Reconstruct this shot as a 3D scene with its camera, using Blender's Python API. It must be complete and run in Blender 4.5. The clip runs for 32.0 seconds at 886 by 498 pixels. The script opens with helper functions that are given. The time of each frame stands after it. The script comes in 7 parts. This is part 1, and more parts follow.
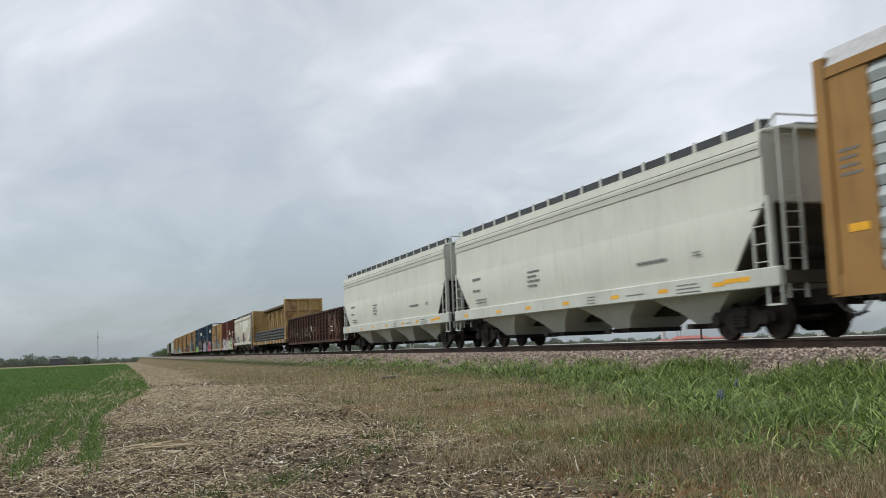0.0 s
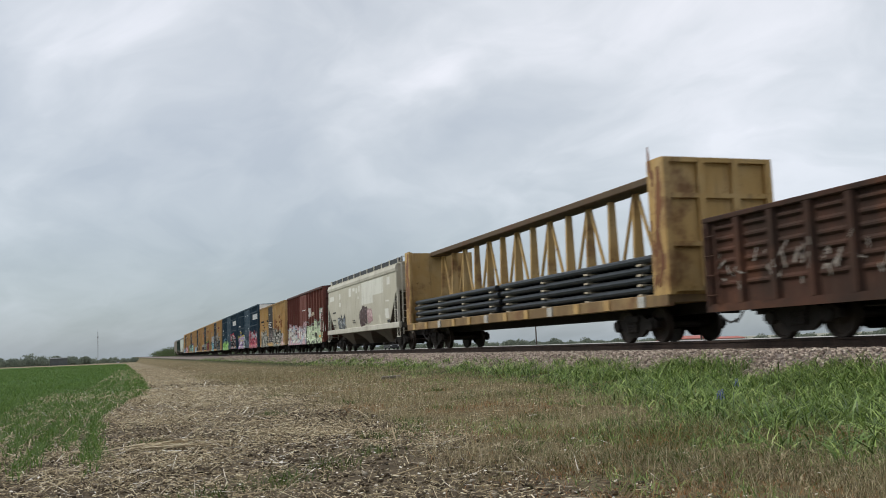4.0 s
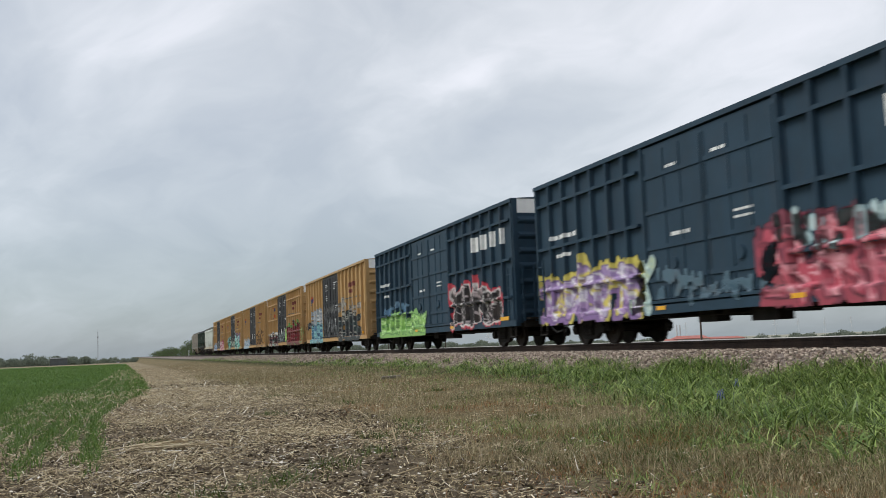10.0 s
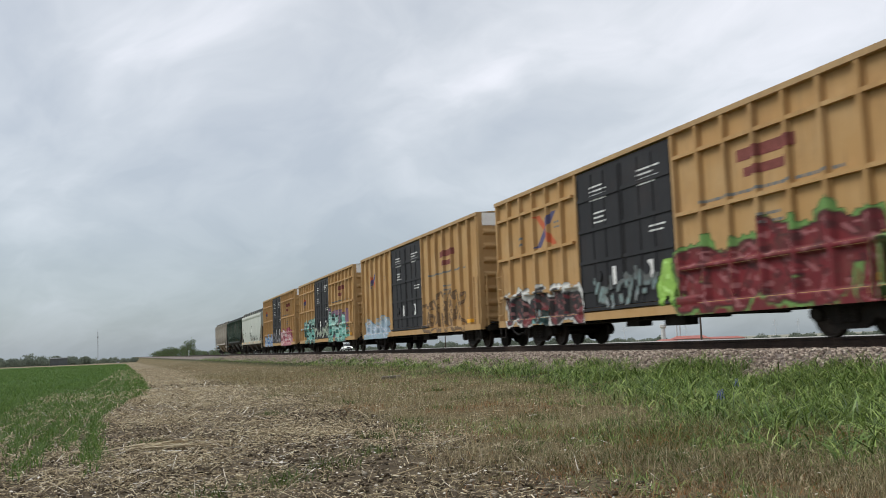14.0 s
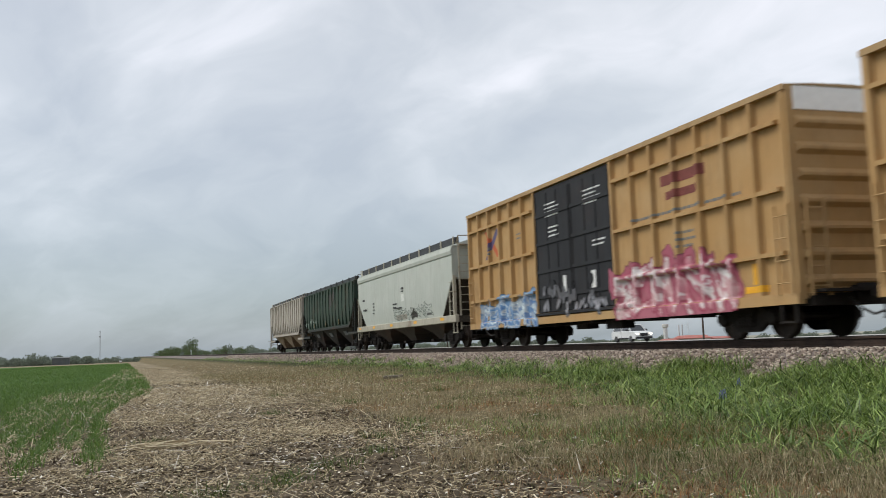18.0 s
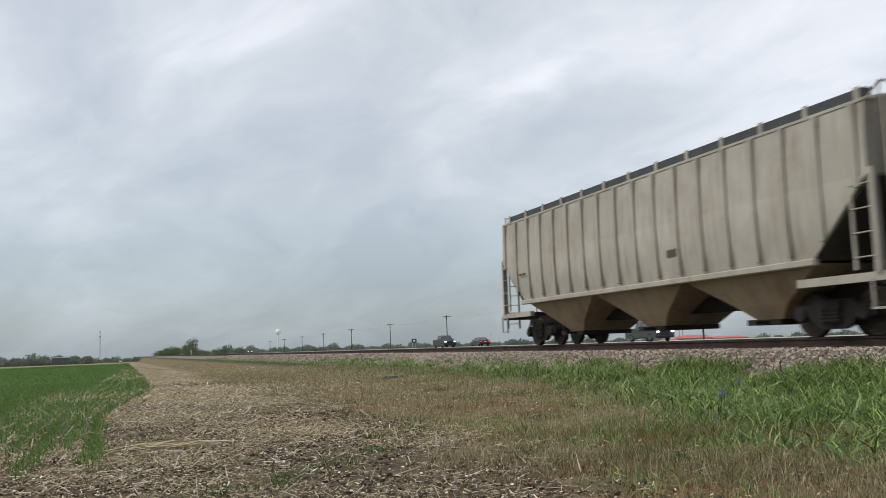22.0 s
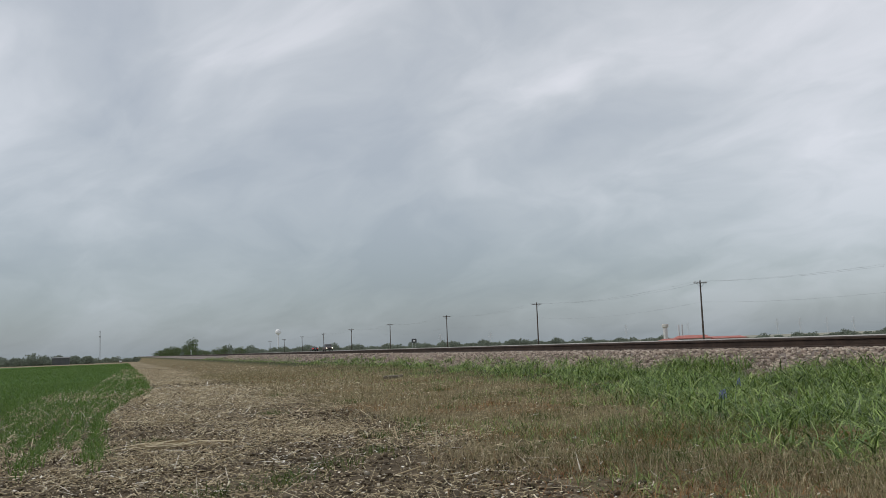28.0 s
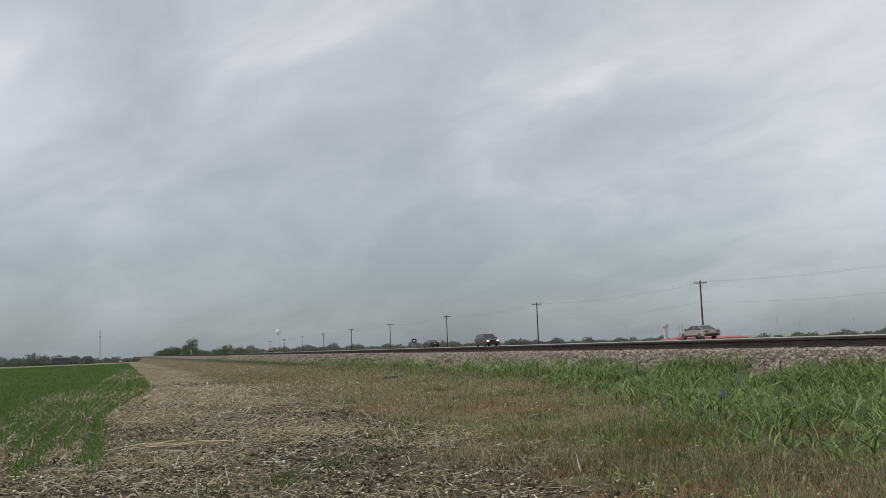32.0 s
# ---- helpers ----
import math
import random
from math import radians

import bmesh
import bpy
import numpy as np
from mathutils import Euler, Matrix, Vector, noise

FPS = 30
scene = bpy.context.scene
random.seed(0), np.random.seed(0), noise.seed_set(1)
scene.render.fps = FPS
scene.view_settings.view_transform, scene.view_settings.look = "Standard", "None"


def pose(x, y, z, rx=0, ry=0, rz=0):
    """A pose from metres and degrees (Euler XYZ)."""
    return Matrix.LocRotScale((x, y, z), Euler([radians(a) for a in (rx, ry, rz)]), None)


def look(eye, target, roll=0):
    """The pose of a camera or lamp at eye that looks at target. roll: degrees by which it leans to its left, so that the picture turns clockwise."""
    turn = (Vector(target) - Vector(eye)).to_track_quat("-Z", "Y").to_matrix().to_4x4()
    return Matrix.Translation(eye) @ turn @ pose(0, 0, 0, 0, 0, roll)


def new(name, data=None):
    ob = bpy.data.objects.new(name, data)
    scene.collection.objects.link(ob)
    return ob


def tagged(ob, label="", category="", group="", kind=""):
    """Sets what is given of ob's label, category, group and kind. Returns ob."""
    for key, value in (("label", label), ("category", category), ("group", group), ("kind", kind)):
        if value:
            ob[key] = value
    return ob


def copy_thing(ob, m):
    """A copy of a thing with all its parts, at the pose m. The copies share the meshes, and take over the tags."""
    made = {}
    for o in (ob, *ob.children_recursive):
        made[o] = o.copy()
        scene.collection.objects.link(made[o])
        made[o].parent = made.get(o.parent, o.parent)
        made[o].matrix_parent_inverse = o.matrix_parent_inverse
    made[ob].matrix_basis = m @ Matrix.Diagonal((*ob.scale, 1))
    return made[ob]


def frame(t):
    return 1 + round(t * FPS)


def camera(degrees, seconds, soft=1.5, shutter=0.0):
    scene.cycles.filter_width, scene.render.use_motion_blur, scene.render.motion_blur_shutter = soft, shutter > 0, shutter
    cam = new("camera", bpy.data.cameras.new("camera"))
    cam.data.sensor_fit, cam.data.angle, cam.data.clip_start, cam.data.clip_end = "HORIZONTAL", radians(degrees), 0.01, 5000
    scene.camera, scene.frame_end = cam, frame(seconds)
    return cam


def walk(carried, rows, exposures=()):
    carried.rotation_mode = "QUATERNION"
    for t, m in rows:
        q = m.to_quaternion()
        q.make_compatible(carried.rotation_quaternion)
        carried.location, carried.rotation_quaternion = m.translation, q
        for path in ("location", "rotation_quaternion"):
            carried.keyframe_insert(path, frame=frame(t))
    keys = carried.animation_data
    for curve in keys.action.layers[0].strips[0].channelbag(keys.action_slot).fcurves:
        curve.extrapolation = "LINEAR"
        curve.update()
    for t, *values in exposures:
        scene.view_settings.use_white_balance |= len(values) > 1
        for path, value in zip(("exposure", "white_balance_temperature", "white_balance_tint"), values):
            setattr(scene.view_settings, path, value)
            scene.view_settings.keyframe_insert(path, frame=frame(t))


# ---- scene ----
# World: the track runs along +y, x goes from the field across the track to the road, z = 0 is the top of the rail.
cam = camera(50.95, 32.0, soft=0.9, shutter=0.32)
EYE = Vector((0.0, 0.0, 0.135))
VIEW_A = look(EYE, EYE + Vector((0.31780, 0.94254, 0.10312)), -2.16)
VIEW_B = look(EYE, EYE + Vector((0.31573, 0.94327, 0.10272)), -2.16)
walk(cam, [(0, VIEW_A), (14.5, VIEW_A), (16.5, VIEW_B), (32, VIEW_B)],
     exposures=[(0, 0.28), (14, 0.31), (21.5, 0.36), (23.5, 0.11), (26, 0.0), (32, -0.02)])

# ---- light: an overcast spring day ----
world = bpy.data.worlds.new("overcast_world")
scene.world = world
world.use_nodes = True
wn = world.node_tree.nodes
sky = wn.new("ShaderNodeTexSky")
sky.sky_type = 'NISHITA'
sky.sun_disc = False
sky.sun_elevation, sky.sun_rotation = radians(52), radians(280)
wn["Background"].inputs["Strength"].default_value = 0.08
world.node_tree.links.new(sky.outputs["Color"], wn["Background"].inputs["Color"])
sun = new("sun", bpy.data.lights.new("sun", 'SUN'))
sun.data.energy, sun.data.angle, sun.data.color = 4.8, radians(30), (1.0, 0.965, 0.885)
sun.matrix_world = look((-34, 14, 45), (0, 0, 0))


# ---- materials ----
def nodes_of(name):
    m = bpy.data.materials.new(name)
    m.use_nodes = True
    t = m.node_tree
    return m, t, t.nodes["Principled BSDF"]


class Tree:
    """Small helper to wire shader nodes."""

    def __init__(self, tree):
        self.t = tree

    def add(self, kind, **inputs):
        n = self.t.nodes.new(kind)
        for key, value in inputs.items():
            key = key.replace("_", " ")
            self.put(n.inputs[key], value)
        return n

    def put(self, socket, value):
        if isinstance(value, bpy.types.NodeSocket):
            self.t.links.new(value, socket)
        else:
            socket.default_value = value

    def math(self, op, a, b=0.0, clamp=False):
        n = self.t.nodes.new("ShaderNodeMath")
        n.operation, n.use_clamp = op, clamp
        self.put(n.inputs[0], a)
        self.put(n.inputs[1], b)
        return n.outputs[0]

    def mix(self, fac, a, b, blend='MIX'):
        n = self.t.nodes.new("ShaderNodeMix")
        n.data_type, n.blend_type = 'RGBA', blend
        self.put(n.inputs[0], fac)
        for s, v in ((n.inputs[6], a), (n.inputs[7], b)):
            self.put(s, (*v, 1.0) if isinstance(v, tuple) and len(v) == 3 else v)
        return n.outputs[2]

    def ramp(self, fac, stops):
        n = self.t.nodes.new("ShaderNodeValToRGB")
        e = n.color_ramp.elements
        while len(e) < len(stops):
            e.new(0.5)
        for el, (pos, col) in zip(e, stops):
            el.position = pos
            el.color = (*col, 1.0) if len(col) == 3 else col
        self.put(n.inputs[0], fac)
        return n.outputs[0]

    def step(self, value, lo, hi):
        n = self.t.nodes.new("ShaderNodeMapRange")
        n.interpolation_type = 'SMOOTHSTEP'
        self.put(n.inputs[0], value)
        n.inputs[1].default_value, n.inputs[2].default_value = lo, hi
        return n.outputs[0]

    def noise(self, vector, scale, detail=4.0, rough=0.55, distort=0.0):
        n = self.t.nodes.new("ShaderNodeTexNoise")
        self.put(n.inputs["Vector"], vector)
        n.inputs["Scale"].default_value, n.inputs["Detail"].default_value = scale, detail
        n.inputs["Roughness"].default_value, n.inputs["Distortion"].default_value = rough, distort
        return n

    def coords(self):
        return self.t.nodes.new("ShaderNodeTexCoord").outputs["Object"]

    def scaled(self, vector, sx, sy, sz, ox=0.0, oy=0.0, oz=0.0):
        n = self.t.nodes.new("ShaderNodeMapping")
        self.put(n.inputs["Vector"], vector)
        n.inputs["Scale"].default_value = (sx, sy, sz)
        n.inputs["Location"].default_value = (ox, oy, oz)
        return n.outputs[0]

    def bump(self, height, strength, distance=0.01):
        n = self.t.nodes.new("ShaderNodeBump")
        n.inputs["Strength"].default_value, n.inputs["Distance"].default_value = strength, distance
        self.put(n.inputs["Height"], height)
        return n.outputs[0]


def simple(name, color, rough=0.6, metal=0.0, vary=0.25, scale=6.0, spec=0.3, bump=0.15):
    """A plain surface with grain at two scales."""
    m, t, b = nodes_of(name)
    k = Tree(t)
    c = k.coords()
    n1, n2 = k.noise(c, scale, 5), k.noise(c, scale * 9, 4)
    f = k.math('MULTIPLY', n1.outputs[0], n2.outputs[0])
    dark = tuple(v * (1 - vary) for v in color)
    light = tuple(min(1, v * (1 + vary)) for v in color)
    k.put(b.inputs["Base Color"], k.ramp(f, [(0.12, dark), (0.4, light)]))
    b.inputs["Roughness"].default_value, b.inputs["Metallic"].default_value = rough, metal
    b.inputs["Specular IOR Level"].default_value = spec
    k.put(b.inputs["Normal"], k.bump(n2.outputs[0], bump))
    return m


def islands(name, stops, rough=0.6, spec=0.25, grain=20.0, through_light=0.0):
    """Colour that changes from piece to piece of a joined mesh."""
    m, t, b = nodes_of(name)
    k = Tree(t)
    g = t.nodes.new("ShaderNodeNewGeometry")
    n = k.noise(k.coords(), grain, 3)
    f = k.math('ADD', k.math('MULTIPLY', g.outputs["Random Per Island"], 0.8), k.math('MULTIPLY', n.outputs[0], 0.2))
    col = k.ramp(f, stops)
    k.put(b.inputs["Base Color"], col)
    b.inputs["Roughness"].default_value = rough
    b.inputs["Specular IOR Level"].default_value = spec
    if through_light:
        tr = k.add("ShaderNodeBsdfTranslucent", Color=col)
        mx = k.add("ShaderNodeMixShader", Fac=through_light)
        t.links.new(b.outputs[0], mx.inputs[1])
        t.links.new(tr.outputs[0], mx.inputs[2])
        t.links.new(mx.outputs[0], t.nodes["Material Output"].inputs[0])
    return m


def paint(name, base, grime=0.5, rust=0.15, rough=0.45, patches=None, fade=None, streak=0.5, cross=None):
    """Weathered wagon paint in wagon space (y along, z up). patches: (colour, y0, y1, z0, z1, seed)."""
    m, t, b = nodes_of(name)
    k = Tree(t)
    c = k.coords()
    sep = k.add("ShaderNodeSeparateXYZ", Vector=c)
    X, Y, Z = sep.outputs
    base = tuple(v * 0.9 for v in base)
    fade = tuple(v * 0.9 for v in fade) if fade else None
    big = k.noise(c, 0.9, 4).outputs[0]
    fine = k.noise(c, 14.0, 4).outputs[0]
    runs = k.noise(k.scaled(c, 3.0, 5.0, 0.35), 1.6, 5, 0.65).outputs[0]
    col = k.mix(k.step(big, 0.35, 0.75), base, fade or tuple(v * 0.82 for v in base))
    col = k.mix(k.math('MULTIPLY', fine, 0.22), col, tuple(v * 0.6 for v in base))
    if patches:
        for pc, y0, y1, z0, z1, seed in patches:
            w = k.noise(k.scaled(c, 0.0, 1.0, 1.0, 0, seed, 0), 0.8, 1).outputs[0]
            fy = k.math('MULTIPLY', k.step(Y, y0, y0 + 0.05), k.math('SUBTRACT', 1.0, k.step(Y, y1 - 0.05, y1)))
            zz = k.math('ADD', Z, k.math('MULTIPLY', k.math('SUBTRACT', w, 0.5), 0.05))
            fz = k.math('MULTIPLY', k.step(zz, z0, z0 + 0.05), k.math('SUBTRACT', 1.0, k.step(zz, z1 - 0.05, z1)))
            col = k.mix(k.math('MULTIPLY', fy, fz), col, pc)
    if cross:
        # two crossed stripes painted over panels and posts
        yc, zc = cross
        dy, dz = k.math('SUBTRACT', Y, yc), k.math('SUBTRACT', Z, zc)
        near = k.math('MULTIPLY', k.math('LESS_THAN', k.math('ABSOLUTE', dz), 0.52), k.math('LESS_THAN', X, -1.3))
        for sign, cc in ((-1.0, (0.50, 0.10, 0.045)), (1.0, (0.06, 0.075, 0.20))):
            bar = k.math('LESS_THAN', k.math('ABSOLUTE', k.math('ADD', dy, k.math('MULTIPLY', dz, sign * 1.15))), 0.17)
            col = k.mix(k.math('MULTIPLY', k.math('MULTIPLY', bar, near), 0.9), col, cc)
    col = k.mix(k.math('MULTIPLY', k.step(runs, 0.5, 0.72), streak * grime), col, (0.10, 0.075, 0.055))
    col = k.mix(k.math('MULTIPLY', k.step(k.noise(c, 0.75, 5, 0.65).outputs[0], 0.5, 0.72), min(1.0, rust * 1.6)), col, (0.13, 0.055, 0.030))
    col = k.mix(k.math('MULTIPLY', k.step(k.noise(c, 3.3, 6, 0.7).outputs[0], 0.66 - 0.12 * rust, 0.74), rust * 2.2, clamp=True), col, (0.11, 0.045, 0.022))
    k.put(b.inputs["Base Color"], col)
    k.put(b.inputs["Roughness"], k.math('ADD', rough, k.math('MULTIPLY', runs, 0.35)))
    b.inputs["Specular IOR Level"].default_value = 0.26
    k.put(b.inputs["Normal"], k.bump(fine, 0.12))
    return m


M = {}
M["running_gear"] = simple("running_gear", (0.019, 0.0155, 0.0135), 0.85, 0, 0.5, 4)
# hopper ends: grime plus their deep shade, both put into one dark colour
M["end_shade_grime"] = simple("end_shade_grime", (0.060, 0.053, 0.044), 0.85, 0, 0.4, 2)
M["wheel_steel"] = simple("wheel_steel", (0.045, 0.034, 0.028), 0.6, 0.5, 0.4, 5)
M["rail_rust"] = simple("rail_rust", (0.038, 0.024, 0.018), 0.8, 0.0, 0.45, 3)
M["rail_head"] = simple("rail_head", (0.055, 0.045, 0.040), 0.55, 0.3, 0.2, 3)
M["tie_wood"] = simple("tie_wood", (0.055, 0.042, 0.034), 0.9, 0, 0.4, 7)
M["white_marking"] = simple("white_marking", (0.72, 0.73, 0.72), 0.5, 0, 0.15)
M["white_end_paint"] = simple("white_end_paint", (0.86, 0.85, 0.82), 0.5, 0, 0.06)
M["grey_marking"] = simple("grey_marking", (0.16, 0.17, 0.17), 0.6, 0, 0.2)
M["black_marking"] = simple("black_marking", (0.03, 0.03, 0.03), 0.6, 0, 0.3)
M["yellow_reflector"] = simple("yellow_reflector", (0.78, 0.40, 0.03), 0.4, 0, 0.15)
M["tan_reflector"] = simple("tan_reflector", (0.20, 0.125, 0.035), 0.6, 0, 0.3)
M["packing_grey"] = simple("packing_grey", (0.42, 0.41, 0.38), 0.8, 0, 0.3, 9)
M["red_marking"] = simple("red_marking", (0.19, 0.055, 0.045), 0.6, 0, 0.3)
M["blue_marking"] = simple("blue_marking", (0.05, 0.07, 0.20), 0.6, 0, 0.3)
M["orange_marking"] = simple("orange_marking", (0.55, 0.10, 0.04), 0.6, 0, 0.3)


# ---- mesh helpers ----
class Geo:
    """Collects vertices and faces for one mesh."""

    def __init__(self):
        self.v, self.f = [], []

    def poly(self, pts, faces):
        o = len(self.v)
        self.v += [tuple(p) for p in pts]
        self.f += [tuple(i + o for i in f) for f in faces]
        return self

    def box(self, x0, x1, y0, y1, z0, z1):
        p = [(x, y, z) for z in (z0, z1) for y in (y0, y1) for x in (x0, x1)]
        return self.poly(p, [(0, 2, 3, 1), (4, 5, 7, 6), (0, 1, 5, 4), (2, 6, 7, 3), (0, 4, 6, 2), (1, 3, 7, 5)])

    def slab(self, x0, x1, y0, y1, z0, z1, c):
        """A box with its edges cut by c."""
        pts, n = [], 8
        for z, i in ((z0, c), (z0 + c, 0), (z1 - c, 0), (z1, c)):
            a, b2, d, e = x0 + i, x1 - i, y0 + i, y1 - i
            pts += [(a + c, d, z), (b2 - c, d, z), (b2, d + c, z), (b2, e - c, z), (b2 - c, e, z), (a + c, e, z), (a, e - c, z), (a, d + c, z)]
        fs = [tuple(reversed(range(8))), tuple(range(24, 32))]
        for r in range(3):
            fs += [(r * 8 + i, r * 8 + (i + 1) % 8, r * 8 + 8 + (i + 1) % 8, r * 8 + 8 + i) for i in range(8)]
        return self.poly(pts, fs)

    def loft(self, rings):
        """rings: lists of equally many points, bottom to top; both ends closed."""
        n = len(rings[0])
        fs = [tuple(reversed(range(n))), tuple(range(n * (len(rings) - 1), n * len(rings)))]
        for r in range(len(rings) - 1):
            fs += [(r * n + i, r * n + (i + 1) % n, r * n + n + (i + 1) % n, r * n + n + i) for i in range(n)]
        return self.poly([p for r in rings for p in r], fs)

    def levels(self, rows):
        """rows: (z, half width, half length[, centre y]) stacked up."""
        rings = []
        for z, w, l, *c in rows:
            c = c[0] if c else 0.0
            rings.append([(-w, c - l, z), (w, c - l, z), (w, c + l, z), (-w, c + l, z)])
        return self.loft(rings)

    def prism_x(self, pts, x0, x1):
        """An outline in y, z pushed from x0 to x1."""
        return self.loft([[(x0, y, z) for y, z in pts], [(x1, y, z) for y, z in pts]])

    def prism_y(self, pts, y0, y1):
        return self.loft([[(x, y0, z) for x, z in pts], [(x, y1, z) for x, z in pts]])

    def rod(self, a, b, r, n=6):
        a, b = Vector(a), Vector(b)
        q = (b - a).to_track_quat('Z', 'Y')
        ring = [q @ Vector((r * math.cos(6.2832 * i / n), r * math.sin(6.2832 * i / n), 0)) for i in range(n)]
        return self.loft([[a + p for p in ring], [b + p for p in ring]])

    def lathe_x(self, prof, n=20, cy=0.0, cz=0.0):
        """prof: (x, radius) from one end to the other, round an axis along x."""
        return self.loft([[(x, cy + r * math.cos(6.2832 * i / n), cz + r * math.sin(6.2832 * i / n)) for i in range(n)] for x, r in prof])

    def lathe_z(self, prof, n=12, cx=0.0, cy=0.0):
        return self.loft([[(cx + r * math.cos(6.2832 * i / n), cy + r * math.sin(6.2832 * i / n), z) for i in range(n)] for z, r in prof])

    def mesh(self, name, material, smooth=False):
        me = bpy.data.meshes.new(name)
        me.from_pydata(self.v, [], self.f)
        bm = bmesh.new()
        bm.from_mesh(me)
        bmesh.ops.recalc_face_normals(bm, faces=bm.faces)
        bm.to_mesh(me)
        bm.free()
        me.materials.append(material)
        if smooth:
            me.polygons.foreach_set("use_smooth", [True] * len(me.polygons))
            me.set_sharp_from_angle(angle=radians(35))
        return me


def part(name, geo, material, parent, label="", smooth=False):
    """Links a shape as one mesh object under a thing or a part."""
    ob = new(name, geo if isinstance(geo, bpy.types.Mesh) else geo.mesh(name, material, smooth))
    ob.parent = parent
    if label:
        tagged(ob, label)
    return ob


def thing(name, label, category, group="", kind="", geo=None, material=None, smooth=False):
    ob = new(name, geo.mesh(name, material, smooth) if geo else None)
    return tagged(ob, label, category, group, kind)


def big_mesh(name, verts, faces, material):
    """A mesh from arrays: verts (n, 3), faces (m, k)."""
    me = bpy.data.meshes.new(name)
    verts, faces = np.asarray(verts, dtype=np.float32), np.asarray(faces, dtype=np.int32)
    k = faces.shape[1]
    me.vertices.add(len(verts))
    me.vertices.foreach_set("co", verts.ravel())
    me.loops.add(faces.size)
    me.loops.foreach_set("vertex_index", faces.ravel())
    me.polygons.add(len(faces))
    me.polygons.foreach_set("loop_start", np.arange(0, faces.size, k, dtype=np.int32))
    me.update(calc_edges=True)
    me.validate()
    me.materials.append(material)
    return me


# ---- the sky: a sheet of cloud that drifts across ----
def cloud_material():
    m = bpy.data.materials.new("cloud_sheet")
    m.use_nodes = True
    t = m.node_tree
    t.nodes.remove(t.nodes["Principled BSDF"])
    k = Tree(t)
    c = k.coords()
    sep = k.add("ShaderNodeSeparateXYZ", Vector=c)
    nv = t.nodes.new("ShaderNodeVectorMath")
    nv.operation = 'NORMALIZE'
    k.put(nv.inputs[0], c)
    way = k.add("ShaderNodeSeparateXYZ", Vector=nv.outputs[0])
    zc = k.math('ADD', k.math('MAXIMUM', way.outputs[2], 0.0), 0.42)
    flat = k.add("ShaderNodeCombineXYZ", X=k.math('DIVIDE', way.outputs[0], zc), Y=k.math('DIVIDE', way.outputs[1], zc), Z=0.0).outputs[0]
    # banks of cloud lie aslant to the track
    aslant = t.nodes.new("ShaderNodeMapping")
    k.put(aslant.inputs["Vector"], flat)
    aslant.inputs["Rotation"].default_value = (0, 0, radians(58))
    long = k.scaled(aslant.outputs[0], 0.78, 1.0, 1.0)

    def billow(at, amount, vector):
        v = t.nodes.new("ShaderNodeVectorMath")
        v.operation = 'MULTIPLY_ADD'
        k.put(v.inputs[0], at)
        v.inputs[1].default_value = (amount, amount, 0)
        k.put(v.inputs[2], vector)
        return v.outputs[0]

    curl = billow(k.noise(long, 2.6, 2, 0.45).outputs["Color"], 0.30, long)
    fine = billow(k.noise(curl, 7.0, 3, 0.5).outputs["Color"], 0.10, curl)
    a = k.noise(k.scaled(curl, 1, 1, 1, 2.3, 0.6, 0), 1.7, 3, 0.45).outputs[0]
    b = k.noise(k.scaled(fine, 1, 1, 1, 3.1, 7.7, 0), 3.9, 4, 0.5).outputs[0]
    e2 = k.noise(k.scaled(fine, 1, 1, 1, 9.1, 1.7, 0), 13.0, 4, 0.55).outputs[0]
    f = k.math('ADD', k.math('ADD', k.math('MULTIPLY', a, 0.52), k.math('MULTIPLY', b, 0.36)), k.math('MULTIPLY', e2, 0.12))
    col = k.ramp(f, [(0.38, (0.430, 0.450, 0.476)), (0.47, (0.515, 0.53, 0.545)), (0.54, (0.615, 0.622, 0.635)), (0.62, (0.75, 0.74, 0.76))])
    high = k.math('ADD', 0.55, k.math('MULTIPLY', k.step(sep.outputs[2], 40.0, 840.0), 0.66))
    high = k.math('ADD', high, k.math('SUBTRACT', k.math('MULTIPLY', sep.outputs[0], 0.00002), 0.055))
    cool = k.math('MULTIPLY', k.math('SUBTRACT', 1.2, high), 0.12)
    col = k.mix(1.0, col, k.add("ShaderNodeCombineColor", Red=k.math('SUBTRACT', high, cool), Green=high, Blue=k.math('ADD', high, cool)).outputs[0], 'MULTIPLY')
    e = k.add("ShaderNodeEmission", Color=col, Strength=1.19)
    tr = k.add("ShaderNodeBsdfTransparent")
    mx = k.add("ShaderNodeMixShader", Fac=0.36)
    t.links.new(e.outputs[0], mx.inputs[1])
    t.links.new(tr.outputs[0], mx.inputs[2])
    t.links.new(mx.outputs[0], t.nodes["Material Output"].inputs[0])
    m.cycles.emission_sampling = 'NONE'
    return m


def cloud_sheet():
    R, H, n, rings = 4300.0, 900.0, 96, 30
    pts = [(0, 0, H)]
    for i in range(1, rings + 1):
        a = i / rings * radians(91.0)
        pts += [(R * math.sin(a) * math.cos(6.283185 * j / n), R * math.sin(a) * math.sin(6.283185 * j / n), H * math.cos(a)) for j in range(n)]
    fs = [(0, 1 + j, 1 + (j + 1) % n) for j in range(n)]
    for i in range(rings - 1):
        o = 1 + i * n
        fs += [(o + j, o + n + j, o + n + (j + 1) % n, o + (j + 1) % n) for j in range(n)]
    g = Geo().poly(pts, fs)
    return thing("backdrop_sky", "grey overcast sheet of drifting cloud", "sky", kind="structure", geo=g, material=cloud_material(), smooth=True)


clouds = cloud_sheet()


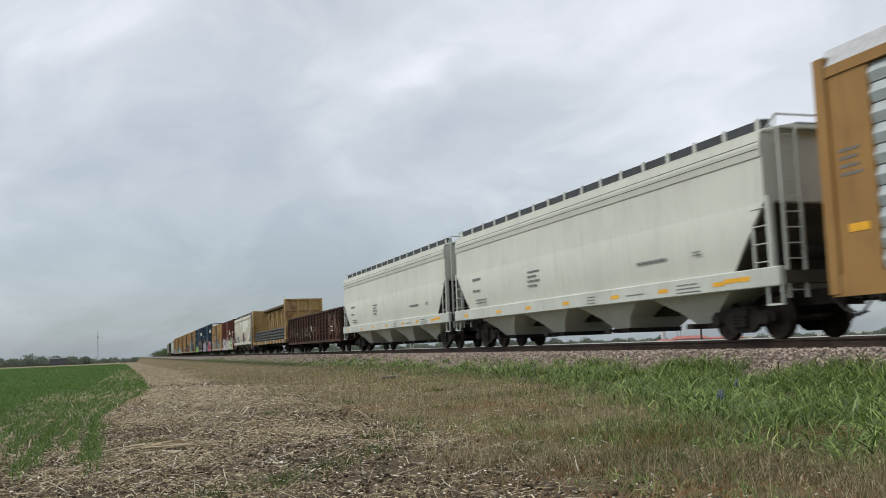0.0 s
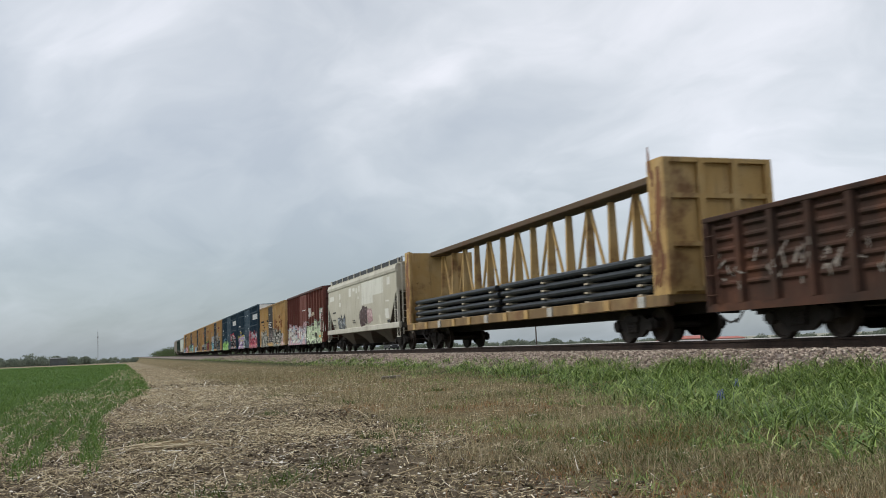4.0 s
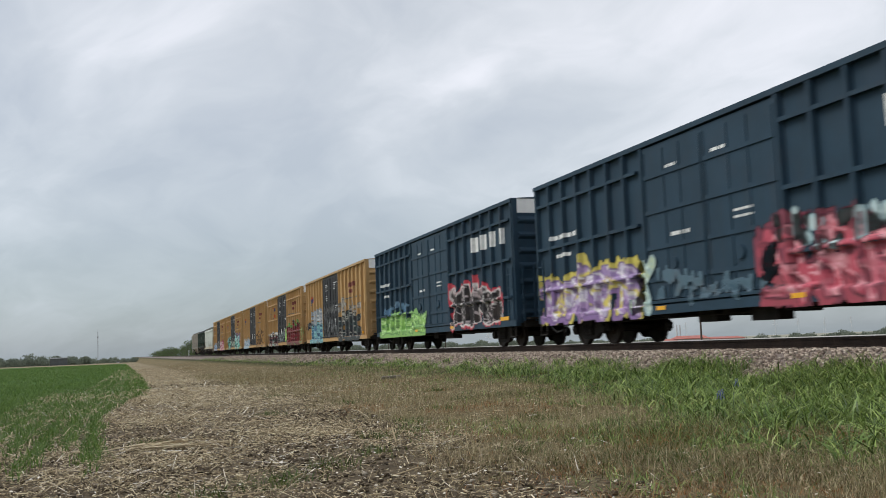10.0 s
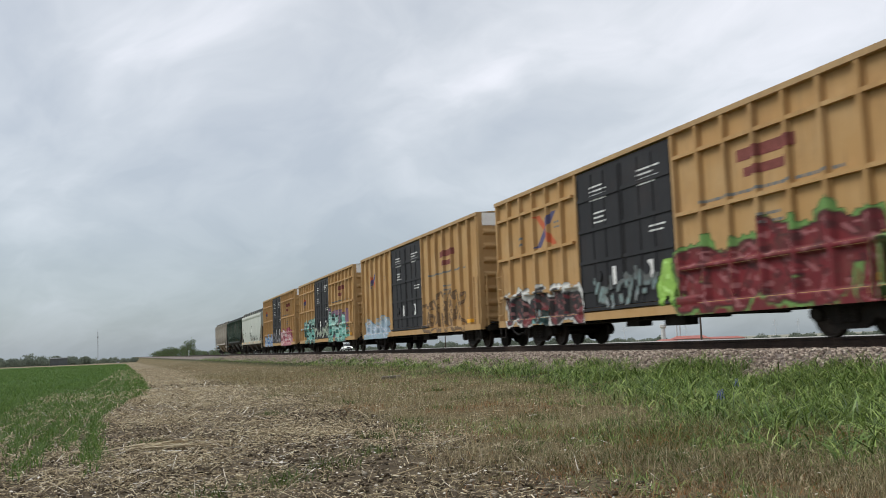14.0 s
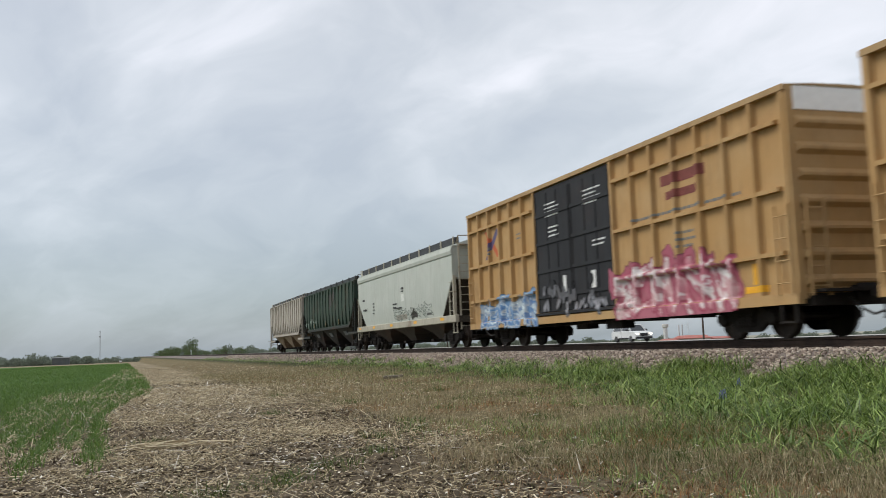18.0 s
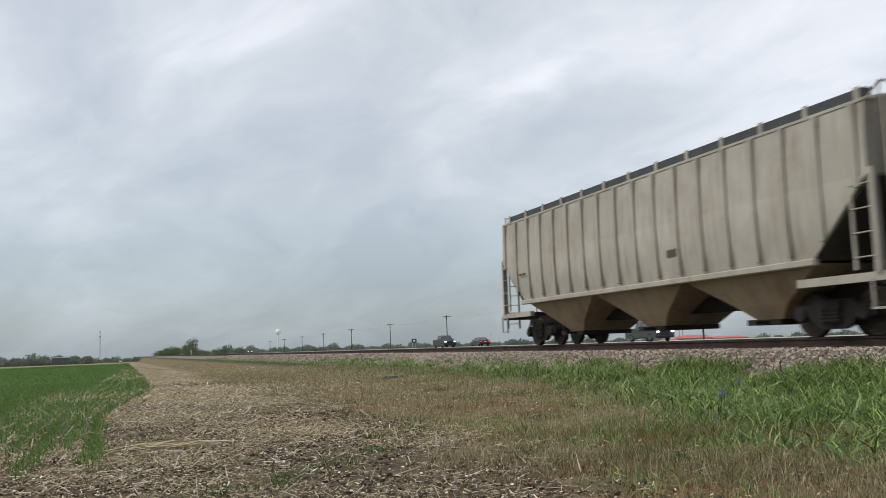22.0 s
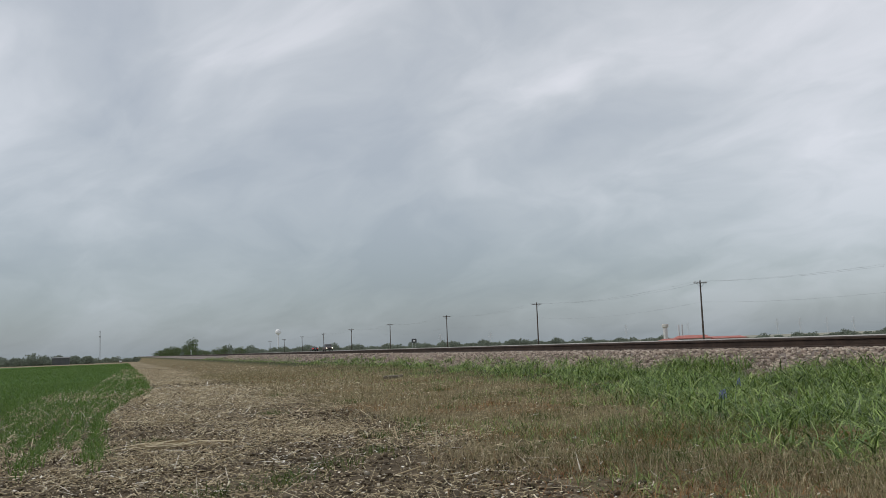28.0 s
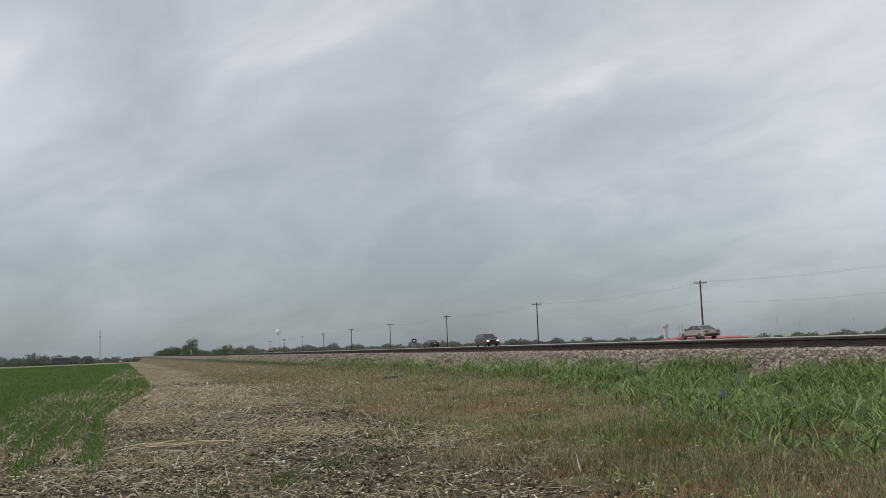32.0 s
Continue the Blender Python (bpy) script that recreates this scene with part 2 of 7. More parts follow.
# ---- ground ----
def ground_z(x, y):
    """Height of the ground: field, slope to the track, low verge, road bank, flat land beyond."""
    z = np.interp(x, [-6, 1, 5, 8.5, 10.6, 16.8, 18, 40, 44, 60, 66, 110, 240, 800], [-0.96, -0.95, -0.91, -0.84, -0.72, -0.72, -0.80, -0.8, -0.36, -0.36, -0.62, -0.75, -4.0, -8.0])
    fall = np.clip((10.6 - np.asarray(x)) / 6.0, 0, 1)
    return z - 0.0043 * np.clip(np.asarray(y) - 25.0, 0, 2000) * fall * fall * (3 - 2 * fall)


def ground_material():
    m, t, b = nodes_of("ground_soil")
    k = Tree(t)
    c = k.coords()
    sep = k.add("ShaderNodeSeparateXYZ", Vector=c)
    X, Y, Z = sep.outputs
    n1 = k.noise(c, 0.35, 4).outputs[0]
    n2 = k.noise(c, 2.4, 5, 0.6).outputs[0]
    n3 = k.noise(c, 22.0, 4, 0.65).outputs[0]
    xs = k.math('ADD', X, k.math('MULTIPLY', k.math('SUBTRACT', n2, 0.5), 2.2))
    soil = k.ramp(k.math('ADD', k.math('MULTIPLY', n3, 0.6), k.math('MULTIPLY', n2, 0.4)), [(0.3, (0.032, 0.025, 0.017)), (0.50, (0.098, 0.077, 0.052)), (0.70, (0.27, 0.22, 0.15))])
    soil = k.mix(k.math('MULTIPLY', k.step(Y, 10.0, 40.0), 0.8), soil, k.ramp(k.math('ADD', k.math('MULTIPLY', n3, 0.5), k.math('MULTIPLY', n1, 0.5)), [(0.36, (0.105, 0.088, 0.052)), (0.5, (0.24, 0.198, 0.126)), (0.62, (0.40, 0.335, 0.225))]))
    thatch = k.ramp(k.math('ADD', k.math('MULTIPLY', n3, 0.5), k.math('MULTIPLY', n2, 0.5)), [(0.3, (0.056, 0.046, 0.024)), (0.5, (0.145, 0.117, 0.064)), (0.7, (0.265, 0.213, 0.122))])
    turf = k.ramp(n2, [(0.3, (0.030, 0.032, 0.016)), (0.7, (0.055, 0.065, 0.028))])
    crop = k.ramp(k.math('ADD', k.math('MULTIPLY', n3, 0.5), k.math('MULTIPLY', n1, 0.5)), [(0.3, (0.050, 0.105, 0.030)), (0.7, (0.085, 0.165, 0.045))])
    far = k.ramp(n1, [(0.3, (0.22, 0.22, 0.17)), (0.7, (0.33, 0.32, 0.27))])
    col = k.mix(k.step(xs, 2.6, 4.6), soil, thatch)
    col = k.mix(k.step(xs, 8.4, 10.2), col, turf)
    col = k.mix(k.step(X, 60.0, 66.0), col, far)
    edge = k.math('SUBTRACT', 0.35, k.math('MULTIPLY', k.math('SUBTRACT', 1.0, k.step(Y, 20.0, 34.0)), 1.2))
    rel = k.math('SUBTRACT', k.math('SUBTRACT', edge, k.math('MULTIPLY', k.math('MAXIMUM', k.math('SUBTRACT', Y, 60.0), 0.0), 0.008)), k.math('ADD', X, k.math('MULTIPLY', k.math('SUBTRACT', n2, 0.5), 0.6)))
    green = k.math('MULTIPLY', k.math('MULTIPLY', k.step(rel, 0.0, 0.5), k.step(Y, 13.0, 36.0)), k.math('SUBTRACT', 1.0, k.step(Y, 470.0, 520.0)))
    col = k.mix(green, col, crop)
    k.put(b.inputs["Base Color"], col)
    b.inputs["Roughness"].default_value = 0.95
    b.inputs["Specular IOR Level"].default_value = 0.1
    k.put(b.inputs["Normal"], k.bump(k.math('ADD', n3, n2), 0.6, 0.04))
    return m


def ground():
    xs = np.unique(np.concatenate([-np.geomspace(6, 4700, 40), np.arange(-6, 12, 0.15), np.arange(12, 70, 1.0), np.geomspace(70, 4700, 36)]))
    ys = np.unique(np.concatenate([-np.geomspace(4, 4700, 30), np.arange(-4, 40, 0.2), np.geomspace(40, 4700, 110)]))
    gx, gy = np.meshgrid(xs, ys)
    gz = ground_z(gx, gy)
    rng = np.random.default_rng(3)
    near = np.clip(1 - np.hypot(gx, gy) / 60, 0, 1) * (gx < 11)
    bumps = 0.02 * np.sin(gx * 2.1 + np.sin(gy * 1.3)) * np.sin(gy * 1.7 + gx) + rng.normal(0, 0.012, gx.shape)
    gz = gz + near * bumps
    v = np.stack([gx, gy, gz], -1).reshape(-1, 3)
    w = len(xs)
    i = (np.arange(len(ys) - 1)[:, None] * w + np.arange(w - 1)[None]).ravel()
    f = np.stack([i, i + 1, i + w + 1, i + w], -1)
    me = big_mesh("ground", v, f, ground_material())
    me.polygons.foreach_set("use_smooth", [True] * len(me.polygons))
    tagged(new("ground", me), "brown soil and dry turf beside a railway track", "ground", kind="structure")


ground()


# ---- the track ----
TRACK_X = 13.946


def railway_track():
    track = thing("railway_track", "straight railway track with rusty brown steel rails", "railway track", kind="structure")
    prof = [(-.07, -.185), (.07, -.185), (.07, -.17), (.012, -.155), (.010, -.05), (.036, -.04), (.036, -.008), (.030, -.001), (-.030, -.001), (-.036, -.008), (-.036, -.04), (-.010, -.05), (-.012, -.155), (-.07, -.17)]
    for side in (-1, 1):
        cx = TRACK_X + side * 0.755
        part("rail", Geo().prism_y([(cx + x, z) for x, z in prof], -300, 2500), M["rail_rust"], track)
        part("railhead", Geo().prism_y([(cx + x, z) for x, z in ((-.030, -.001), (.030, -.001), (.028, .003), (-.028, .003))], -300, 2500), M["rail_head"], track, "worn bright running surface of the rail")
    g = Geo()
    rnd = random.Random(5)
    for i in range(640):
        y = -20 + i * 0.5 + rnd.uniform(-.02, .02)
        g.box(TRACK_X - 1.3 + rnd.uniform(-.04, .04), TRACK_X + 1.3, y - .11, y + .11, -.36, -.186)
    part("ties", g, M["tie_wood"], track, "dark wooden ties sunk in the ballast")


railway_track()


def ballast():
    bed = [(11.0, -.76), (12.15, -.25), (12.6, -.215), (15.4, -.215), (15.85, -.25), (17.1, -.82)]
    tagged(new("ballast_bed", Geo().prism_y(bed, -300, 2500).mesh("ballast_bed", simple("ballast_base", (0.17, 0.14, 0.125), 0.9, 0, 0.5, 30))), "bank of crushed stone under the track", "ballast", kind="structure")
    rng = np.random.default_rng(8)
    base = np.array([(x, y, z) for x in (-1, 1) for y in (-1, 1) for z in (-1, 1)], float)
    quad = np.array([(0, 1, 3, 2), (4, 6, 7, 5), (0, 4, 5, 1), (2, 3, 7, 6), (0, 2, 6, 4), (1, 5, 7, 3)])
    y = np.concatenate([rng.uniform(6, 45, 19000), rng.uniform(45, 130, 7000)])
    n = len(y)
    d = rng.uniform(0, 1.9, n)
    x = 10.85 + d
    z = np.interp(x, [10.85, 11.0, 12.15, 12.6, 13], [-.80, -.76, -.25, -.215, -.215])
    s = rng.uniform(0.016, 0.040, n) * np.where(y > 45, 1.5, 1.0)
    v = base[None] * (s[:, None, None] * rng.uniform(0.45, 1.1, (n, 8, 3)))
    a = rng.uniform(0, 6.28, n)
    ca, sa = np.cos(a)[:, None], np.sin(a)[:, None]
    v = np.stack([v[..., 0] * ca - v[..., 1] * sa, v[..., 0] * sa + v[..., 1] * ca, v[..., 2] * 0.8], -1)
    v += np.stack([x, y, z + s * 0.35], -1)[:, None]
    f = (quad[None] + (np.arange(n) * 8)[:, None, None]).reshape(-1, 4)
    mat = islands("ballast_stone", [(0.0, (0.085, 0.064, 0.056)), (0.25, (0.20, 0.155, 0.128)), (0.55, (0.34, 0.275, 0.225)), (0.85, (0.47, 0.40, 0.335)), (1.0, (0.68, 0.62, 0.53))], 0.85)
    tagged(new("ballast_stones", big_mesh("ballast_stones", v.reshape(-1, 3), f, mat)), "loose pinkish grey crushed stones of the track bed", "gravel", kind="stuff")


ballast()


# ---- the road beyond the track ----
def road():
    mat = simple("road_concrete", (0.36, 0.35, 0.33), 0.85, 0, 0.15, 2)
    g = Geo().prism_y([(44.5, -.5), (59.5, -.5), (59.5, -.31), (52, -.28), (44.5, -.31)], -900, 2500)
    tagged(new("road", g.mesh("road", mat)), "pale grey concrete highway", "road", kind="structure")
    g = Geo()
    for i in range(60):
        g.box(51.9, 52.05, -100 + i * 12, -97 + i * 12, -.279, -.275)
    part("lane_marks", g, M["white_marking"], bpy.data.objects["road"], "broken white lane line")


road()


# ---- the freight train: each wagon's space has y along the track, z up from the rail, -x towards the field ----
SIDE = 1.6
WHEEL_R = 0.457
WAGONS = []
RELIEF = {}
WHEELSETS = []


def wheelset_mesh():
    g = Geo()
    for s in (-1, 1):
        g.lathe_x([(s * .67, .15), (s * .67, .475), (s * .70, .475), (s * .715, .457), (s * .80, .45), (s * .80, .40), (s * .775, .38), (s * .76, .20), (s * .80, .15), (s * .80, .09)], 24)
    g.lathe_x([(-.98, .085), (.98, .085)], 10)
    for s in (-1, 1):
        for a in range(3):
            b = 2.0944 * a
            g.rod((s * .985, .05 * math.cos(b), .05 * math.sin(b)), (s * 1.0, .05 * math.cos(b), .05 * math.sin(b)), .018)
    return g.mesh("wheelset", M["wheel_steel"], True)


def truck_mesh():
    g = Geo()
    prof = [(-1.13, .40), (-1.13, .55), (-.95, .66), (-.62, .62), (-.42, .74), (.42, .74), (.62, .62), (.95, .66), (1.13, .55), (1.13, .40), (.90, .36), (.68, .42), (.45, .22), (.28, .16), (-.28, .16), (-.45, .22), (-.68, .42), (-.90, .36)]
    for s in (-1, 1):
        g.prism_x(prof, s * .92, s * 1.06)
        for y in (-.865, .865):
            g.lathe_x([(s * 1.0, .15), (s * 1.12, .15), (s * 1.14, .12)], 12, y, WHEEL_R)
        for y in (-.18, 0, .18):
            for i in range(4):
                g.lathe_z([(.28 + i * .07, .075), (.315 + i * .07, .085), (.35 + i * .07, .075)], 8, s * 1.1, y)
        g.box(s * .86, s * 1.14, -.30, .30, .56, .70)
        g.box(s * .60, s * .78, -.40, -.34, .30, .75)
    g.slab(-1.1, 1.1, -.19, .19, .50, .74, .03)
    g.lathe_z([(.74, .22), (.84, .22)], 14)
    for y in (-.45, .45):
        g.box(-.75, .75, y - .04, y + .04, .36, .46)
    return g.mesh("truck", M["running_gear"])


WHEELSET_MESH, TRUCK_MESH = wheelset_mesh(), truck_mesh()


def running_gear(wagon, centres, ends, sill_z=0.85, sill_half=0.28):
    """Two trucks with their wheelsets, the centre sill, couplers and hoses."""
    for y in (-centres, centres):
        tr = part("truck", TRUCK_MESH, None, wagon, "dark grimy cast steel truck")
        tr.location = (0, y, 0)
        for w in (-.865, .865):
            ws = part("wheelset", WHEELSET_MESH, None, tr)
            ws.matrix_parent_inverse = Matrix.Translation((0, w, WHEEL_R))
            WHEELSETS.append(ws)
    part("centre_sill", Geo().box(-sill_half, sill_half, -ends + .2, ends - .2, sill_z - .15, sill_z + .18), M["running_gear"], wagon)
    for s in (-1, 1):
        g = Geo()
        g.box(-.09, .09, s * (ends - .3), s * (ends + .42), .78, .92)
        g.slab(-.15, .13, min(s * (ends + .36), s * (ends + .66)), max(s * (ends + .36), s * (ends + .66)), .71, .99, .04)
        g.box(-.26, .26, s * (ends - .1), s * (ends + .02), .66, 1.06)
        part("coupler", g, M["running_gear"], wagon)
        h = Geo()
        pts = [Vector((-.45, s * (ends - .1), .80)), Vector((-.42, s * (ends + .2), .55)), Vector((-.36, s * (ends + .45), .42)), Vector((-.25, s * (ends + .62), .50))]
        for a, b in zip(pts, pts[1:]):
            h.rod(a, b, .025, 6)
        part("brake_hose", h, M["black_marking"], wagon)


def ladder(wagon, x, y, z0, z1, across, material, rungs=6, width=0.42):
    """An end or side ladder: stiles and rungs; across: 'x' or 'y' is the way the rungs run."""
    g = Geo()
    w = width / 2
    for s in (-w, w):
        if across == 'y':
            g.box(x - .02, x + .02, y + s - .03, y + s + .03, z0, z1)
        else:
            g.box(x + s - .03, x + s + .03, y - .02, y + .02, z0, z1)
    for i in range(rungs):
        z = z0 + (z1 - z0) * (i + .5) / rungs
        a, b = ((x - .03, y - w, z), (x - .03, y + w, z)) if across == 'y' else ((x - w, y, z), (x + w, y, z))
        g.rod(a, b, .014, 6)
    return part("ladder", g, material, wagon)


PANEL = -SIDE + .127


def skin_over(wagon, rows):
    """Thin painted strips laid over the relief of a wagon's side."""
    g = Geo()
    for y0, y1, z0, z1 in rows:
        ys = np.linspace(y0, y1, max(2, int((y1 - y0) / .03) + 1))
        xs = -RELIEF[wagon.name](ys, np.full(ys.shape, (z0 + z1) / 2)) - .005
        n = len(ys)
        g.poly([(x, y, z) for z in (z0, z1) for x, y in zip(xs.tolist(), ys.tolist())], [(i, i + 1, n + i + 1, n + i) for i in range(n - 1)])
    return g


def bars(wagon, rows, material, x=-SIDE - .003, name="marking", label=""):
    """Painted bars standing for lettering: rows of (y0, y1, z0, z1), a skin a few millimetres thick."""
    if x == PANEL:
        # a skin of paint that follows sheets and posts
        for y0, y1, z0, z1 in rows if len(rows) <= 8 else ():
            part(name, skin_over(wagon, [(y0, y1, z0, z1)]), material, wagon, label)
        if len(rows) > 8:
            tagged(part("lettering", skin_over(wagon, rows), material, wagon, label or "small worn stencilled lettering"), kind="stuff")
        return
    if len(rows) <= 8:
        for y0, y1, z0, z1 in rows:
            part(name, Geo().box(x - .004, x, y0, y1, z0, z1), material, wagon, label)
        return
    g = Geo()
    for y0, y1, z0, z1 in rows:
        g.box(x - .004, x, y0, y1, z0, z1)
    tagged(part("lettering", g, material, wagon, label or "small worn stencilled lettering"), kind="stuff")


def text_block(y0, y1, z0, z1, lines, seed):
    """Broken bars in lines, for writing too small to read. y falls from left to right as seen from the field."""
    rnd = random.Random(seed)
    out, h = [], (z1 - z0) / lines
    for i in range(lines):
        z = z1 - (i + 1) * h
        y = y1
        end = y0 + rnd.random() * (y1 - y0) * .35
        while y > end + .03:
            w = rnd.uniform(.35, 1.1) * h * 1.4
            out.append((max(end, y - w), y, z + h * .25, z + h * .62))
            y -= w + h * .25
    return out


def wagon(name, label, category, y):
    w = thing(name, label, category, "wagons of the freight train")
    WAGONS.append((w, y))
    return w


# ---- covered hoppers ----
def covered_hopper(label, y, half, mat, sill_mat, dark, eave, roof, sill, bays, cut, ribs=0, trucks=None, brackets=14, grooves=(), chute=None, sill_h=.3, chord=None, chord_mat=None, plates=False):
    w = wagon("covered_hopper_wagon", label, "hopper wagon", y)
    cut_y, cut_z = cut
    rows = []
    for z, e in ((sill, 0.10), (sill + .55, .03), ((sill + eave) / 2, 0), (eave - .5, .02), (eave, .07)):
        l = half if z >= cut_z else half - cut_y * (cut_z - z) / (cut_z - sill)
        rows.append((z, SIDE - e, l))
    RELIEF[w.name] = lambda y, z, hs=[r[0] for r in rows], ws=[r[1] for r in rows]: np.interp(z, hs, ws) + 0 * y
    l_cut = (cut_z, SIDE - .01, half)
    rows = sorted(rows + [l_cut], key=lambda r: r[0])
    part("body", Geo().levels(rows), mat, w, smooth=True)
    g = Geo()
    g.levels([(eave - .002, SIDE - .05, half + .03), (eave + .05, SIDE - .05, half + .03), (eave + .09, SIDE - .16, half - .02), (roof - .12, .75, half - .05)])
    part("roof", g, mat, w)
    # running board on brackets, hatch covers in the middle
    dk = dark
    for s in (-1, 1):
        part("running_board", Geo().box(min(s * 1.36, s * 1.18), max(s * 1.36, s * 1.18), -half + .15, half - .15, eave + .10, roof - .02), dk, w, "dark grey roof running board")
    for i in range(brackets):
        yy = -half + .3 + (2 * half - .6) * i / (brackets - 1)
        for s in (-1, 1):
            part("roof_bracket", Geo().box(*sorted((s * 1.37, s * 1.40)), yy - .06, yy + .06, eave + .05, roof + .01), sill_mat, w)
    n = max(4, int(half * 1.2))
    for i in range(n):
        yy = -half + .9 + (2 * half - 1.8) * i / (n - 1)
        part("hatch_cover", Geo().slab(-.34, .34, yy - .55, yy + .55, roof - .14, roof + .02, .04), dk, w)
    for s in (-1, 1):
        e = Geo()
        e.rod((-1.35, s * (half - .1), eave + .1), (-1.35, s * (half + .22), roof), .02)
        e.rod((1.35, s * (half - .1), eave + .1), (1.35, s * (half + .22), roof), .02)
        e.rod((-1.37, s * (half + .22), roof), (1.37, s * (half + .22), roof), .022)
        e.rod((-1.35, s * (half + .22), roof), (-1.35, s * (half + .10), eave - .25), .02)
        e.box(-1.30, 1.30, *sorted((s * (half - .02), s * (half + .18))), eave + .06, eave + .09)
        part("end_walkway", e, sill_mat, w)
    if chord:
        # rolled chord under the eave
        for s in (-1, 1):
            part("top_chord", Geo().prism_y([(s * (SIDE - .12), chord), (s * (SIDE + .005), chord + .03), (s * (SIDE + .03), (chord + eave) / 2), (s * (SIDE - .015), eave - .01), (s * (SIDE - .12), eave - .003)], -half - .01, half + .01), chord_mat or mat, w)
    for i, z in enumerate(grooves):
        wz = np.interp(z, [chord + .03, (chord + eave) / 2, eave - .01], [SIDE + .005, SIDE + .03, SIDE - .015])
        part("seam", Geo().box(-wz - .003, -wz + .05, -half + .05, half - .05, z - .008, z + .008), dk, w)
    for s in (-1, 1):
        reach = half - cut_y + .1 if ribs else half + .35
        part("side_sill", Geo().slab(min(s * (SIDE - .14), s * (SIDE + .02)), max(s * (SIDE - .14), s * (SIDE + .02)), -reach, reach, sill - sill_h / 2 - .05, sill + sill_h / 2 - .05, .02), sill_mat, w)
        plat = 1.12 if ribs else sill
        if ribs:
            for x in (-SIDE + .12, SIDE - .12):
                part("platform_beam", Geo().box(x - .07, x + .07, *sorted((s * (half - cut_y - .5), s * (half + .35))), .98, 1.14), sill_mat, w)
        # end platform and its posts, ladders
        # end sill and slope sheet carry painted-in shade as well as grime
        part("end_sill", Geo().box(-SIDE + .1, SIDE - .1, min(s * (half + .05), s * (half + .35)), max(s * (half + .05), s * (half + .35)), plat - .2, plat + .06), M["end_shade_grime"], w)
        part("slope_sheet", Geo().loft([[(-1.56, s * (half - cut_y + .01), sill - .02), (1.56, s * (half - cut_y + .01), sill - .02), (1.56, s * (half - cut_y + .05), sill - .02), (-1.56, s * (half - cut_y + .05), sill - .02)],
                                        [(-1.56, s * (half + .01), cut_z - .05), (1.56, s * (half + .01), cut_z - .05), (1.56, s * (half + .05), cut_z - .05), (-1.56, s * (half + .05), cut_z - .05)]]), M["end_shade_grime"], w, "slope sheet dark with grime and painted-in shade")
        for x in (-SIDE + .06, SIDE - .06):
            part("end_post", Geo().box(x - .06, x + .06, min(s * (half + .02), s * (half + .14)), max(s * (half + .02), s * (half + .14)), plat, cut_z + .1), sill_mat, w)
        ladder(w, -SIDE + .03, s * (half - .20), plat + .08, cut_z + .05, 'y', sill_mat, 4, .5)
        ladder(w, -SIDE + .45, s * (half + .30), plat - .5, eave + .05, 'x', sill_mat, 11, .44)
        part("step", Geo().box(-SIDE + .02, -SIDE + .06, s * (half + .12) - .24, s * (half + .12) - .20, plat - .62, plat - .1).box(-SIDE + .02, -SIDE + .06, s * (half + .12) + .20, s * (half + .12) + .24, plat - .62, plat - .1).box(-SIDE, -SIDE + .08, s * (half + .12) - .24, s * (half + .12) + .24, plat - .64, plat - .6), sill_mat, w)
    part("brake_cylinder", Geo().lathe_x([(-.5, .17), (.3, .17)], 12, -half + .55, sill + .5), M["running_gear"], w)
    # discharge bays under the sill
    span = 2 * (half - cut_y) - .1
    for i in range(bays):
        c = -span / 2 + span * (i + .5) / bays
        b2 = span / bays / 2 - .02
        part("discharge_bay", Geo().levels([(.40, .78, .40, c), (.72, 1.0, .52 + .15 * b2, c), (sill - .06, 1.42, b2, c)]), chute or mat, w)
        if plates:
            part("chute_plate", Geo().loft([[(-1.20, c - .42, .98), (-1.20, c + .42, .98), (-1.16, c + .42, .98), (-1.16, c - .42, .98)], [(-1.35, c - .42, 1.24), (-1.35, c + .42, 1.24), (-1.31, c + .42, 1.24), (-1.31, c - .42, 1.24)]]), M["grey_marking"], w)
        part("outlet_gate", Geo().box(-.85, .85, c - .44, c + .44, .30, .42).box(-1.25, -.85, c - .05, c + .05, .33, .39).box(-1.28, -1.2, c - .14, c + .14, .30, .42), M["running_gear"], w)
    if ribs:
        for i in range(ribs):
            yy = -half + .25 + (2 * half - .5) * i / (ribs - 1)
            lo = sill + .1
            for s in (-1, 1):
                if abs(yy) > half - cut_y:
                    lo = sill + (cut_z - sill) * (abs(yy) - half + cut_y) / cut_y
                part("side_post", Geo().prism_x([(yy - .07, lo), (yy + .07, lo), (yy + .07, eave - .02), (yy - .07, eave - .02)], s * (SIDE - .06), s * (SIDE + .035)), mat, w)
    running_gear(w, trucks or half - 1.75, half + .55)
    return w


# ---- box wagons ----
def box_relief(y, z, skin, posts, belts, d0, d1, floor):
    """How far the side stands out: sheets, posts, belt rails, door leaves and sills."""
    out = np.full(y.shape, skin)
    shut = (y > d0 - .01) & (y < d1 + .01)
    for yy in posts:
        out = np.maximum(out, skin + .13 * np.clip((.108 - np.abs(y - yy)) / .045, 0, 1) * ~shut)
    for zb in belts:
        out = np.where((np.abs(z - zb) < .062) & ~shut, np.maximum(out, SIDE - .012), out)
    out = np.where(shut, SIDE - .012, out)
    out = np.where(z < floor + .14, np.maximum(out, SIDE - .005), out)
    return np.where((y > d0 - .82) & (y < d1 + .22) & (np.abs(z - floor - .2) < .06), SIDE + .02, out)


